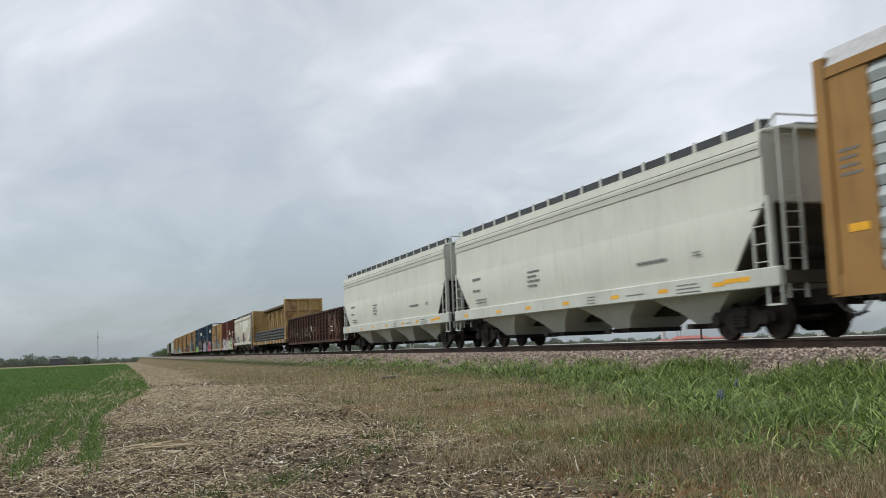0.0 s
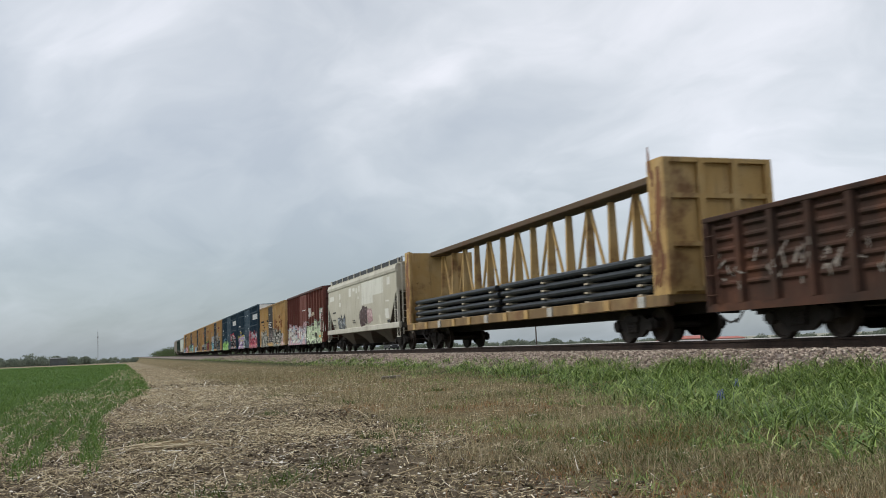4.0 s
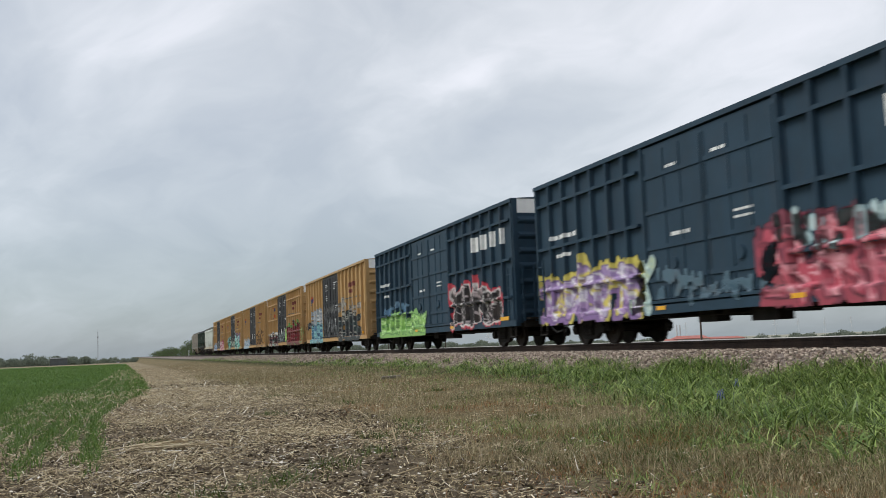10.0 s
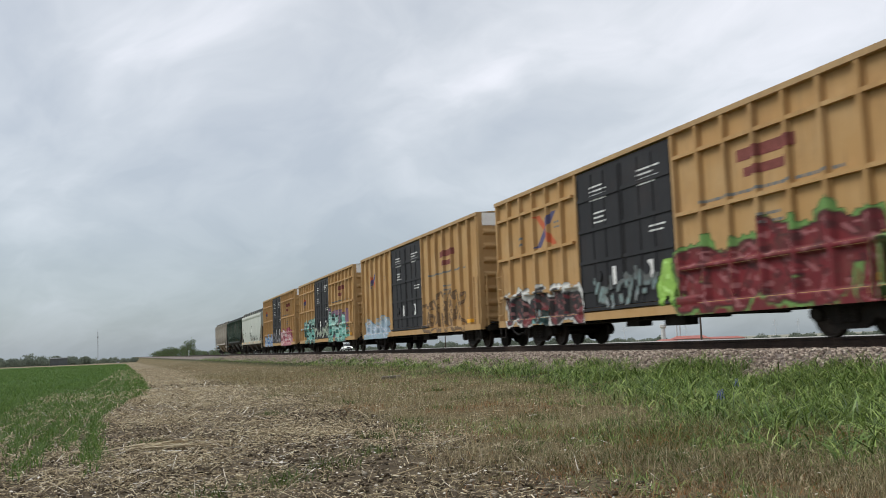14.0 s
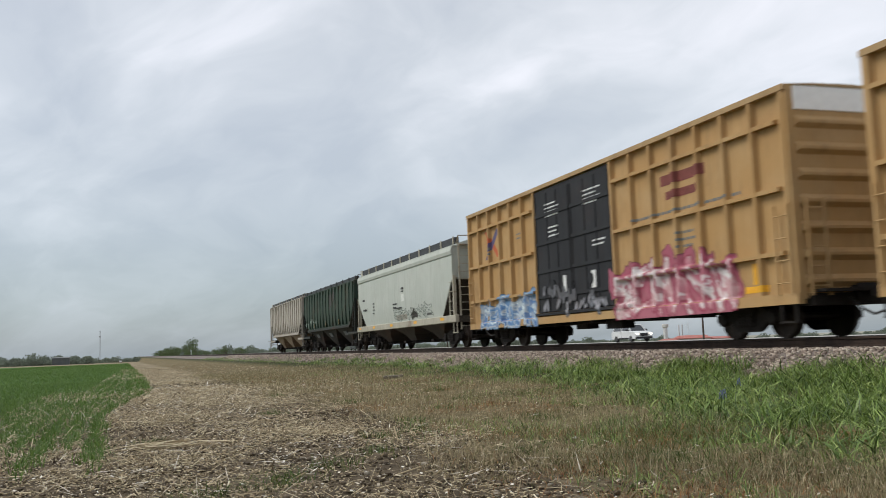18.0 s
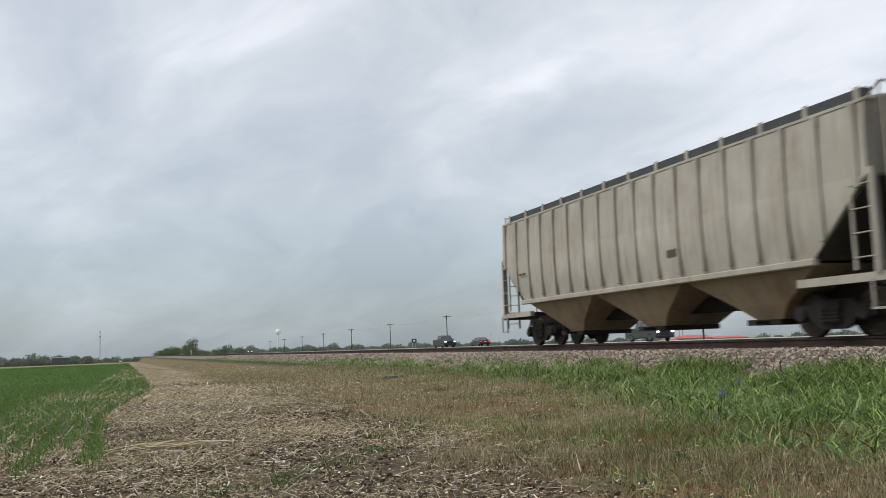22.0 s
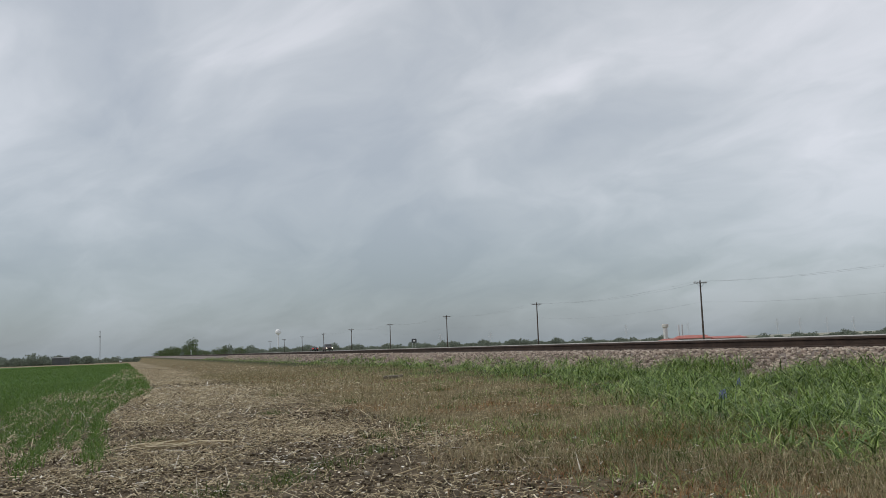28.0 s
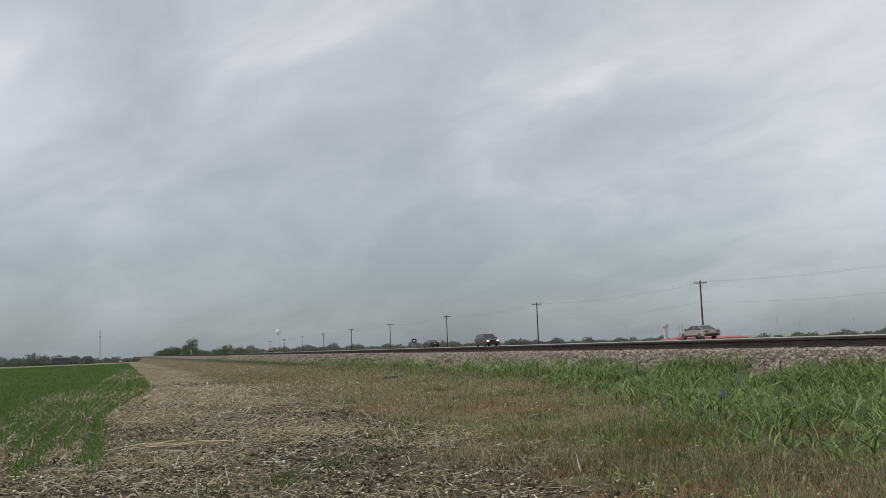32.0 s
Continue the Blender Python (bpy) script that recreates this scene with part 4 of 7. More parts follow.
        bars(b, letters, M["white_marking"], PANEL, label="white block marks of the owner's name")
        bars(b, text_block(6.4, 8.4, 3.15, 3.5, 1, 51) + text_block(6.6, 8.2, 2.6, 2.9, 1, 52), M["white_marking"], PANEL)
        bars(b, text_block(-.9, -.2, 4.2, 4.4, 1, 53) + text_block(1.0, 1.7, 4.2, 4.4, 1, 54) + text_block(.8, 1.6, 2.5, 2.75, 1, 55) + text_block(-1.9, -.9, 2.6, 2.9, 2, 56), M["white_marking"], -SIDE + .042)
        bars(b, [(-8.9, -8.1, .92, 1.05), (2.0, 2.4, .8, .9), (-3.0, -2.6, .8, .9)], M["yellow_reflector"])
    high_cubes()
    grey = paint("grey_hopper_paint", (0.50, 0.535, 0.485), 0.35, 0.05, 0.45, fade=(0.55, 0.58, 0.53), patches=[((0.10, 0.10, 0.09), -3.2, -2.4, 1.45, 1.75, 4), ((0.30, 0.28, 0.24), -1.5, 0.5, 1.4, 1.7, 8), ((0.09, 0.09, 0.085), -5.4, -4.6, 1.45, 1.6, 12), ((0.62, 0.64, 0.6), -1.15, -.65, 2.3, 2.7, 16)])
    h = covered_hopper("pale grey covered hopper wagon with a rust-stained sill", 311.25, 8.4, grey, paint("rusty_sill_paint", (0.50, 0.47, 0.38), 0.6, 0.3), dark, 4.15, 4.58, 1.24, 3, (1.6, 2.85), brackets=11, sill_h=.30, chute=paint("grey_chute_paint", (0.07, 0.06, 0.05), 0.7, 0.3), chord=3.8)
    bars(h, text_block(6.7, 7.3, 2.65, 2.95, 1, 61) + text_block(5.9, 7.2, 2.1, 2.4, 1, 62) + text_block(4.6, 5.0, 1.9, 2.6, 4, 63) + text_block(-.1, .9, 2.0, 2.35, 2, 64) + [(-1.1, -.7, 2.78, 2.84), (-1.1, -.7, 2.9, 3.0), (-.8, .6, 2.0, 2.05)], M["black_marking"])
    bars(h, [(yy - .25, yy + .25, 1.16, 1.28) for yy in (8.0, 4.8, 1.2, -3, -7)], M["yellow_reflector"], -SIDE - .022)
    green = paint("green_hopper_paint", (0.034, 0.058, 0.042), 0.5, 0.16, 0.55, fade=(0.046, 0.078, 0.057))
    covered_hopper("dark green ribbed covered hopper wagon", 329.36, 8.5, green, paint("black_sill_paint", (0.024, 0.030, 0.025), 0.5, 0.2), dark, 4.14, 4.46, 1.55, 3, (1.5, 3.0), ribs=17, brackets=10, chute=paint("black_chute_paint", (0.028, 0.028, 0.026), 0.5, 0.2), sill_h=.16, plates=True)
    tan = paint("tan_hopper_paint", (0.40, 0.365, 0.31), 0.8, 0.14, 0.6, fade=(0.48, 0.445, 0.39), patches=[((0.08, 0.07, 0.06), -2.5, -1.9, 2.0, 2.25, 3)])
    h = covered_hopper("weathered tan ribbed covered hopper wagon at the train's end", 347.75, 8.62, tan, tan, dark, 4.22, 4.54, 1.5, 3, (1.6, 2.9), ribs=18, brackets=13, chute=paint("rusty_chute_paint", (0.36, 0.275, 0.185), 0.8, 0.35), sill_h=.14)
    bars(h, text_block(6.5, 7.1, 2.3, 2.48, 1, 71), M["black_marking"], -SIDE - .037)


def auto_rack(y):
    w = wagon("auto_rack_wagon", "tall yellow auto rack wagon with silver slatted screens", "auto rack", y)
    half = 13.6
    yel = paint("rack_yellow_paint", (0.38, 0.215, 0.075), 0.7, 0.15, 0.55)
    silver = simple("rack_screen_grey", (0.38, 0.42, 0.43), 0.5, 0.3, 0.2)
    grey = simple("rack_roof_grey", (0.42, 0.43, 0.44), 0.6, 0.0, 0.2)
    for s in (-1, 1):
        part("roof_rail", Geo().box(*sorted((s * 1.48, s * SIDE)), -half, half, 4.85, 5.05), yel, w)
        part("side_sill", Geo().box(*sorted((s * 1.48, s * SIDE)), -half, half, .75, 1.15), yel, w)
        for i in range(12):
            yy = -half + .12 + (2 * half - .24) * i / 11
            part("rack_post", Geo().box(*sorted((s * 1.50, s * (SIDE + .01))), yy - .1, yy + .1, 1.15, 4.85), yel, w)
        for i in range(11):
            a, b = -half + .22 + (2 * half - .24) * i / 11, -half + .02 + (2 * half - .24) * (i + 1) / 11
            mat = silver
            if i in (0, 10):
                ea, eb = (b - 1.0, b) if i == 10 else (a, a + 1.0)
                part("end_side_panel", Geo().box(*sorted((s * 1.50, s * 1.57)), ea, eb, 1.15, 4.85), yel, w)
                a, b = (a, ea) if i == 10 else (eb, b)
            for j in range(10):
                z = 1.16 + j * .369
                part("screen_panel", Geo().loft([[(s * 1.52, a, z), (s * 1.52, b, z), (s * 1.56, b, z + .18), (s * 1.56, a, z + .18)], [(s * 1.50, a, z), (s * 1.50, b, z), (s * 1.50, b, z + .36), (s * 1.50, a, z + .36)]]), mat, w)
    part("roof", Geo().loft([[(-1.58, q, 5.05), (1.58, q, 5.05), (1.35, q, 5.45), (.7, q, 5.68), (-.7, q, 5.68), (-1.35, q, 5.45)] for q in (-half, half)]), grey, w)
    for s in (-1, 1):
        part("end_door", Geo().box(-1.55, 1.55, *sorted((s * (half - .06), s * (half + .06))), 1.0, 5.2), yel, w)
        part("end_corner", Geo().box(-1.62, -1.4, *sorted((s * (half - .2), s * (half + .08))), .8, 5.25), yel, w)
    bars(w, text_block(12.6, 13.2, 2.9, 3.5, 4, 81), M["grey_marking"], -1.573)
    bars(w, [(12.6, 13.1, 1.9, 2.05)], M["yellow_reflector"], -1.573)
    part("deck", Geo().box(-1.5, 1.5, -half, half, .95, 1.1), M["running_gear"], w)
    running_gear(w, half - 3.2, half + .3)


def gondola(y):
    w = wagon("gondola_wagon", "rusty brown open gondola wagon with ribbed sides", "gondola", y)
    half, top, floor = 10.16, 2.76, .70
    RELIEF[w.name] = lambda y, z: 1.54 + .06 * (np.abs((y + half - .12) / 1.1178 - np.round((y + half - .12) / 1.1178)) < .14)
    rust = paint("gondola_rust_paint", (0.043, 0.026, 0.020), 0.5, 0.4, 0.75, fade=(0.092, 0.042, 0.028))
    for s in (-1, 1):
        part("side_wall", Geo().box(*sorted((s * 1.42, s * 1.47)), -half, half, floor, top), rust, w)
        part("top_rail", Geo().slab(*sorted((s * 1.38, s * SIDE)), -half, half, top - .10, top + .02, .02), rust, w)
        part("side_sill", Geo().box(*sorted((s * 1.40, s * (SIDE - .01))), -half, half, floor - .05, floor + .12), rust, w)
        n = 19
        for i in range(n):
            yy = -half + .12 + (2 * half - .24) * i / (n - 1)
            part("side_post", Geo().loft([[(s * 1.47, yy - .13, z), (s * SIDE, yy - .08, z), (s * SIDE, yy + .08, z), (s * 1.47, yy + .13, z)] for z in (floor + .12, top - .1)]), rust, w)
        for i in range(n - 1):
            a = -half + .12 + (2 * half - .24) * i / (n - 1) + .15
            b = -half + .12 + (2 * half - .24) * (i + 1) / (n - 1) - .15
            for j in range(6):
                z = floor + .55 + j * .25
                g = Geo().loft([[(s * 1.47, a, z - .07), (s * 1.47, b, z - .07), (s * 1.47, b, z + .07), (s * 1.47, a, z + .07)], [(s * 1.535, a + .04, z - .02), (s * 1.535, b - .04, z - .02), (s * 1.535, b - .04, z + .02), (s * 1.535, a + .04, z + .02)]])
                part("pressed_rib", g, rust, w)
        part("end_wall", Geo().box(-1.42, 1.42, *sorted((s * (half - .07), s * half)), floor, top + .05), rust, w)
        for z in (1.1, 1.6, 2.1, 2.55):
            part("end_rib", Geo().box(-1.4, 1.4, *sorted((s * half, s * (half + .09))), z - .07, z + .07), rust, w)
        ladder(w, -SIDE - .01, s * (half - .3), floor + .1, top - .2, 'y', rust, 4, .4)
    part("floor", Geo().box(-1.42, 1.42, -half + .06, half - .06, floor, floor + .1), rust, w)
    bars(w, [(-.4, -.3, 1.5, 1.9), (-7.9, -7.2, 1.62, 1.66), (-7.9, -7.2, 1.36, 1.40), (-7.9, -7.85, 1.36, 1.66)], M["white_marking"])
    u = Geo()
    u.rod((-1.0, -6, .58), (-1.0, 6, .58), .025)
    u.box(-1.2, -.7, -2.2, -1.0, .38, .7)
    part("underframe", u, M["running_gear"], w)
    running_gear(w, half - 2.4, half + .2, .72)


def centrebeam(y):
    w = wagon("centrebeam_wagon", "yellow centre-beam flat wagon carrying dark pipe bundles", "flat wagon", y)
    half = 11.3
    RELIEF[w.name] = lambda y, z: 1.60 + 0 * y
    yel = paint("beam_yellow_paint", (0.50, 0.325, 0.125), 0.9, 0.5, 0.6, fade=(0.55, 0.39, 0.19))
    sill = paint("beam_sill_paint", (0.20, 0.135, 0.07), 1.0, 0.45, 0.7, fade=(0.34, 0.23, 0.11))
    part("deck", Geo().box(-1.5, 1.5, -half, half, .98, 1.16), sill, w)
    for s in (-1, 1):
        part("side_sill", Geo().slab(*sorted((s * 1.42, s * SIDE)), -half, half, .88, 1.20, .02), sill, w)
        for i in range(12):
            yy = -half + 1.2 + (2 * half - 2.4) * i / 11
            part("stake_pocket", Geo().box(*sorted((s * SIDE, s * (SIDE + .05))), yy - .16, yy + .16, .90, 1.18), yel if i % 3 else M["packing_grey"], w)
        # bulkhead with ribs
        b0, b1 = sorted((s * (half - .12), s * (half - .02)))
        part("bulkhead", Geo().box(-1.58, 1.58, b0, b1, 1.16, 4.55), yel, w)
        for x in (-1.5, -.5, .5, 1.5):
            part("bulkhead_post", Geo().box(x - .09, x + .09, *sorted((s * (half - .5 if abs(x) > 1 else half - .02), s * (half + .12))), 1.16, 4.54), yel, w)
        for z in (1.3, 2.4, 3.6, 4.5):
            part("bulkhead_rib", Geo().box(-1.58, 1.58, *sorted((s * (half - .02), s * (half + .10))), z - .06, z + .06), yel, w)
        part("bulkhead_side", Geo().box(*sorted((-1.60, -1.52)), *sorted((s * (half - .62), s * (half + .06))), 1.16, 4.56), yel, w)
    part("top_beam", Geo().slab(-.38, .38, -half + .1, half - .1, 4.36, 4.58, .03), paint("beam_top_paint", (0.12, 0.08, 0.045), 0.8, 0.4), w)
    n = 15
    for i in range(n):
        yy = -half + 1.0 + (2 * half - 2.0) * i / (n - 1)
        part("beam_post", Geo().loft([[(-.20 if z < 2 else -.10, yy - .055, z), (.20 if z < 2 else .10, yy - .055, z), (.20 if z < 2 else .10, yy + .055, z), (-.20 if z < 2 else -.10, yy + .055, z)] for z in (1.16, 4.30)]), yel, w)
        if i < n - 1:
            y2 = yy + (2 * half - 2.0) / (n - 1)
            p = Geo()
            p.rod((0, yy + .1, 1.2 if i % 2 else 4.3), (0, y2 - .1, 4.3 if i % 2 else 1.2), .06, 6)
            part("diagonal_brace", p, yel, w)
    running_gear(w, half - 2.6, half + .25)
    steel = simple("dark_pipe_steel", (0.030, 0.036, 0.042), 0.45, 0.4, 0.3, 3)
    timber = simple("packing_timber", (0.42, 0.37, 0.28), 0.9, 0, 0.3, 9)
    for s in (-1, 1):
        for yy0, yy1 in ((-half + .9, -.2), (.2, half - .9)):
            bundle = part("pipe_bundle", Geo().box(*sorted((s * .55, s * 1.45)), yy0, yy1, 1.17, 1.19), steel, w, "bundle of dark steel pipes in layers")
            for layer in range(4):
                for c in range(4):
                    g = Geo()
                    xx, zz = s * (.68 + .22 * c), 1.36 + layer * .26
                    g.rod((xx, yy0 + random.uniform(-.2, .2), zz), (xx, yy1 + random.uniform(-.2, .2), zz), .10, 10)
                    part("pipe", g, steel, bundle)
                for d in range(4):
                    yd = yy0 + .6 + (yy1 - yy0 - 1.2) * d / 3
                    part("packing", Geo().box(*sorted((s * .55, s * 1.48)), yd - .11, yd + .11, 1.20 + layer * .26, 1.255 + layer * .26), timber, bundle)


def high_cubes():
    """Five yellow high-cube wagons with black double doors, each sprayed in its own way."""
    base, fade = (0.50, 0.302, 0.124), (0.54, 0.355, 0.17)
    wagons = ((208.28, "pale blue and black"), (229.10, "red and black"), (249.75, "faint blue"), (270.58, "teal and black"), (291.47, "pink and blue"))
    for y, words in wagons:
        mat = paint("straw_box_paint", base, 0.5, 0.10, 0.5, fade=fade, cross=(5.4, 3.66) if y == 229.10 else (7.05, 3.74))
        door = paint("black_plug_door_paint", (0.022, 0.023, 0.027), 0.2, 0.05, 0.5, fade=(0.03, 0.031, 0.035))
        roof = paint("straw_roof_paint", (0.48, 0.32, 0.16), 0.4, 0.15)
        b = box_wagon("straw yellow high-cube boxcar, black doors, " + words + " graffiti", y, 9.4, mat, 5.10, .78, (-2.08, 3.0, 2), door, roof, post_rows(9.4, -2.08, 3.0, 1.0), belts=() if y in (208.28, 249.75) else (1.72, 3.02, 4.40), white_end=M["white_end_paint"], trucks=7.05)
        rd = [(-6.4, -4.5, 3.84, 4.1), (-6.2, -4.7, 3.48, 3.68)]
        bars(b, rd, M["red_marking"], PANEL, label="dark red block marks of the owner's name")
        bars(b, text_block(-7.8, -3.0, 3.10, 3.28, 1, 91) + text_block(7.0, 7.6, 3.3, 3.7, 2, 92) + text_block(4.2, 4.8, 3.6, 3.9, 2, 93) + text_block(-6.0, -5.2, 2.2, 2.7, 3, 94), M["grey_marking"], PANEL)
        bars(b, text_block(1.0, 2.2, 4.0, 4.5, 4, 95) + text_block(1.2, 2.0, 3.35, 3.75, 3, 96) + text_block(-1.6, -.4, 4.0, 4.5, 4, 97) + text_block(-1.8, -.9, 2.75, 3.0, 2, 98) + [(.9, 1.1, 1.6, 2.1), (-1.0, -.75, 1.6, 2.1)], M["white_marking"], -SIDE + .04)
        bars(b, [(-8.4, -7.6, .98, 1.12), (-8.2, -7.9, 1.15, 1.6)], M["yellow_reflector"], PANEL)


def spray_train():
    """What has been sprayed on each wagon, from the head of the train."""
    by_y = {round(y, 2): w for w, y in WAGONS}
    g = by_y[67.41]
    spray(g, "faint pale scrawl on rust", -2.0, 9.6, 1.05, 2.0, [(0.26, 0.23, 0.2), (0.2, 0.17, 0.15)], (0.22, 0.19, 0.17), 3, 11, .07, line=.01, opacity=.50, blots=True)
    spray(g, "washed-out red-brown tag", -9.5, -6.8, .95, 2.3, [(0.085, 0.04, 0.03), (0.11, 0.05, 0.036)], (0.08, 0.04, 0.03), 6, 3, .26, opacity=.6, blots=True)
    c = by_y[90.45]
    for y0, seed in ((10.72, 3), (-11.3, 5)):
        spray(c, "rust scabs on the yellow bulkhead", y0, y0 + .56, 1.3, 4.4, [(0.15, 0.06, 0.025), (0.20, 0.085, 0.035)], (0.18, 0.075, 0.03), seed, 3, .5, True, opacity=.75, blots=True, line=.01)
    h = by_y[111.87]
    spray(h, "grey and black tag", 3.4, 5.4, 1.42, 2.1, [(0.10, 0.12, 0.15), (0.34, 0.36, 0.36), (0.16, 0.2, 0.28)], BLACK, 8, 4, .22, True, aura=(0.045, 0.05, 0.055), aura_w=.06)
    spray(h, "dark maroon blot", -2.0, -.5, 1.40, 2.35, [(0.055, 0.035, 0.045), (0.075, 0.04, 0.04)], (0.05, 0.03, 0.035), 9, 2, .42, True)
    spray(h, "faded pink tag", -3.2, -2.2, 1.55, 2.3, [(0.42, 0.26, 0.28), (0.5, 0.36, 0.36)], (0.36, 0.2, 0.22), 6, 2, .3, True, opacity=.7)
    o = by_y[129.75]
    spray(o, "pink, blue and cream graffiti", -1.1, 7.5, .74, 2.05, [(0.30, 0.36, 0.46), (0.60, 0.64, 0.52), (0.62, 0.60, 0.52), (0.46, 0.52, 0.60), (0.12, 0.10, 0.11)], (0.16, 0.12, 0.13), 18, 10, .24, ground_band=(0.56, 0.36, 0.39), aura=(0.52, 0.34, 0.36), aura_w=.07)
    spray(o, "pale green letters under a dark wavy stripe", -7.0, -1.3, .78, 2.3, [(0.50, 0.60, 0.40), (0.56, 0.66, 0.46), (0.50, 0.62, 0.44)], (0.10, 0.115, 0.085), 3, 4, .30, True, ground_band=(0.42, 0.52, 0.34), crest=(0.24, 0.22, 0.20), depth=(0.06, 0.06, 0.05))
    spray(o, "white scrawl", -2.5, -1.6, 2.35, 3.2, [WHITE, (0.6, 0.55, 0.52)], (0.6, 0.58, 0.56), 5, 2, .2, opacity=.8, blots=True)
    spray(o, "cream scrawl", -3.9, -3.3, 2.5, 2.85, [(0.55, 0.44, 0.3), (0.6, 0.52, 0.4)], (0.5, 0.4, 0.3), 2, 2, .2, opacity=.8, blots=True)
    spray(o, "pink shapes with green edges", -7.4, -5.7, 1.5, 3.0, [(0.52, 0.38, 0.38), (0.60, 0.50, 0.48)], (0.20, 0.36, 0.28), 7, 2, .3, True)
    b = by_y[147.16]
    spray(b, "grey bubble letters", 2.3, 7.2, .72, 2.0, [(0.08, 0.085, 0.075), (0.22, 0.23, 0.20), (0.44, 0.44, 0.40), (0.12, 0.125, 0.115)], (0.05, 0.05, 0.045), 7, 4, .46, True, depth=(0.045, 0.045, 0.04), aura=(0.5, 0.47, 0.38), aura_w=.09)
    spray(b, "chalky white and rose scrawl", -1.1, 1.85, .95, 1.9, [(0.44, 0.36, 0.36), (0.5, 0.48, 0.46), (0.30, 0.2, 0.2)], (0.06, 0.05, 0.05), 10, 6, .18, opacity=.85, blots=True)
    spray(b, "grey and black sharp letters", -5.9, -1.3, .72, 2.05, [(0.10, 0.105, 0.10), (0.40, 0.41, 0.37), (0.14, 0.145, 0.13), (0.52, 0.52, 0.48), (0.2, 0.21, 0.19)], (0.05, 0.05, 0.045), 13, 6, .29, depth=(0.035, 0.035, 0.03), aura=(0.46, 0.42, 0.33), aura_w=.1)
    spray(b, "rose and white letters", -7.7, -5.8, .72, 1.75, [(0.55, 0.38, 0.38), (0.6, 0.57, 0.54), (0.5, 0.42, 0.3)], (0.42, 0.3, 0.28), 15, 3, .26, True, opacity=.85)
    spray(b, "rust runs on faded yellow", -6.6, -1.6, 1.9, 3.0, [(0.22, 0.09, 0.035), (0.30, 0.14, 0.06)], (0.26, 0.11, 0.045), 31, 6, .16, opacity=.6, blots=True, line=.015)
    n = by_y[166.34]
    spray(n, "yellow and lilac letters", 3.3, 9.1, .82, 2.15, [(0.42, 0.28, 0.52), (0.52, 0.46, 0.62), (0.66, 0.56, 0.14), (0.34, 0.24, 0.46), (0.56, 0.52, 0.62)], (0.16, 0.10, 0.24), 6, 6, .28, aura=(0.60, 0.52, 0.12), aura_w=.13, depth=(0.26, 0.16, 0.36))
    spray(n, "pale green and blue splash", 2.6, 3.4, .8, 2.0, [(0.36, 0.5, 0.5), (0.45, 0.55, 0.4)], (0.3, 0.42, 0.46), 4, 1, .4, True, opacity=.8)
    spray(n, "dark blue faint tags", -2.0, 2.4, .95, 1.7, [(0.05, 0.10, 0.14), (0.08, 0.14, 0.18)], (0.09, 0.15, 0.2), 12, 6, .16, opacity=.7, blots=True)
    spray(n, "pink and crimson letters with pale blue tips", -9.0, -1.9, .80, 2.3, [(0.42, 0.06, 0.10), (0.56, 0.16, 0.21), (0.50, 0.09, 0.13), (0.60, 0.24, 0.28), (0.12, 0.025, 0.04)], (0.09, 0.02, 0.035), 21, 8, .21, aura=(0.22, 0.05, 0.08), aura_w=.14, depth=(0.36, 0.07, 0.10))
    spray(n, "pale blue tips over pink letters", -8.9, -2.2, 1.7, 2.4, [(0.40, 0.56, 0.60), (0.5, 0.62, 0.64)], (0.36, 0.52, 0.56), 5, 5, .3, True, opacity=.9, blots=True)
    n = by_y[187.17]
    spray(n, "bright green block letters", .8, 8.5, .78, 1.75, [(0.20, 0.42, 0.10), (0.30, 0.56, 0.14), (0.40, 0.64, 0.24)], (0.10, 0.24, 0.08), 11, 7, .30, ground_band=(0.26, 0.48, 0.13), aura=(0.24, 0.46, 0.14), aura_w=.1)
    spray(n, "dull blue scrawl", 3.6, 8.2, 1.72, 2.25, [(0.10, 0.2, 0.32), (0.14, 0.26, 0.36)], (0.07, 0.15, 0.24), 8, 6, .18, opacity=.75, blots=True)
    spray(n, "black letters with a white rim and red cloud", -8.0, -2.8, .92, 2.35, [(0.020, 0.018, 0.020), (0.03, 0.025, 0.027), (0.02, 0.018, 0.02), (0.36, 0.30, 0.31)], (0.60, 0.58, 0.57), 15, 4, .34, aura=(0.52, 0.05, 0.08), aura_w=.12, line=.065)
    c = by_y[208.28]
    spray(c, "teal and navy letters", 3.2, 7.6, .74, 1.9, [(0.16, 0.40, 0.44), (0.07, 0.16, 0.30), (0.22, 0.46, 0.48), (0.10, 0.22, 0.34)], (0.04, 0.09, 0.16), 4, 5, .30, aura=(0.24, 0.46, 0.48), aura_w=.12)
    spray(c, "grey and white sweeping letters", 3.3, 7.4, 1.9, 3.0, [(0.36, 0.40, 0.43), (0.50, 0.53, 0.55), (0.28, 0.32, 0.36)], (0.30, 0.34, 0.38), 14, 4, .17, True, opacity=.9)
    spray(c, "black tag in bars", 6.6, 9.1, 1.72, 2.2, [BLACK, (0.05, 0.055, 0.07), (0.4, 0.41, 0.42)], BLACK, 3, 3, .34)
    spray(c, "black letters edged in ochre and white", -7.7, -2.2, .80, 2.3, [(0.022, 0.024, 0.028), (0.03, 0.034, 0.04), (0.04, 0.06, 0.065), (0.025, 0.027, 0.03), (0.30, 0.30, 0.26)], BLACK, 9, 7, .34, depth=(0.03, 0.045, 0.055))
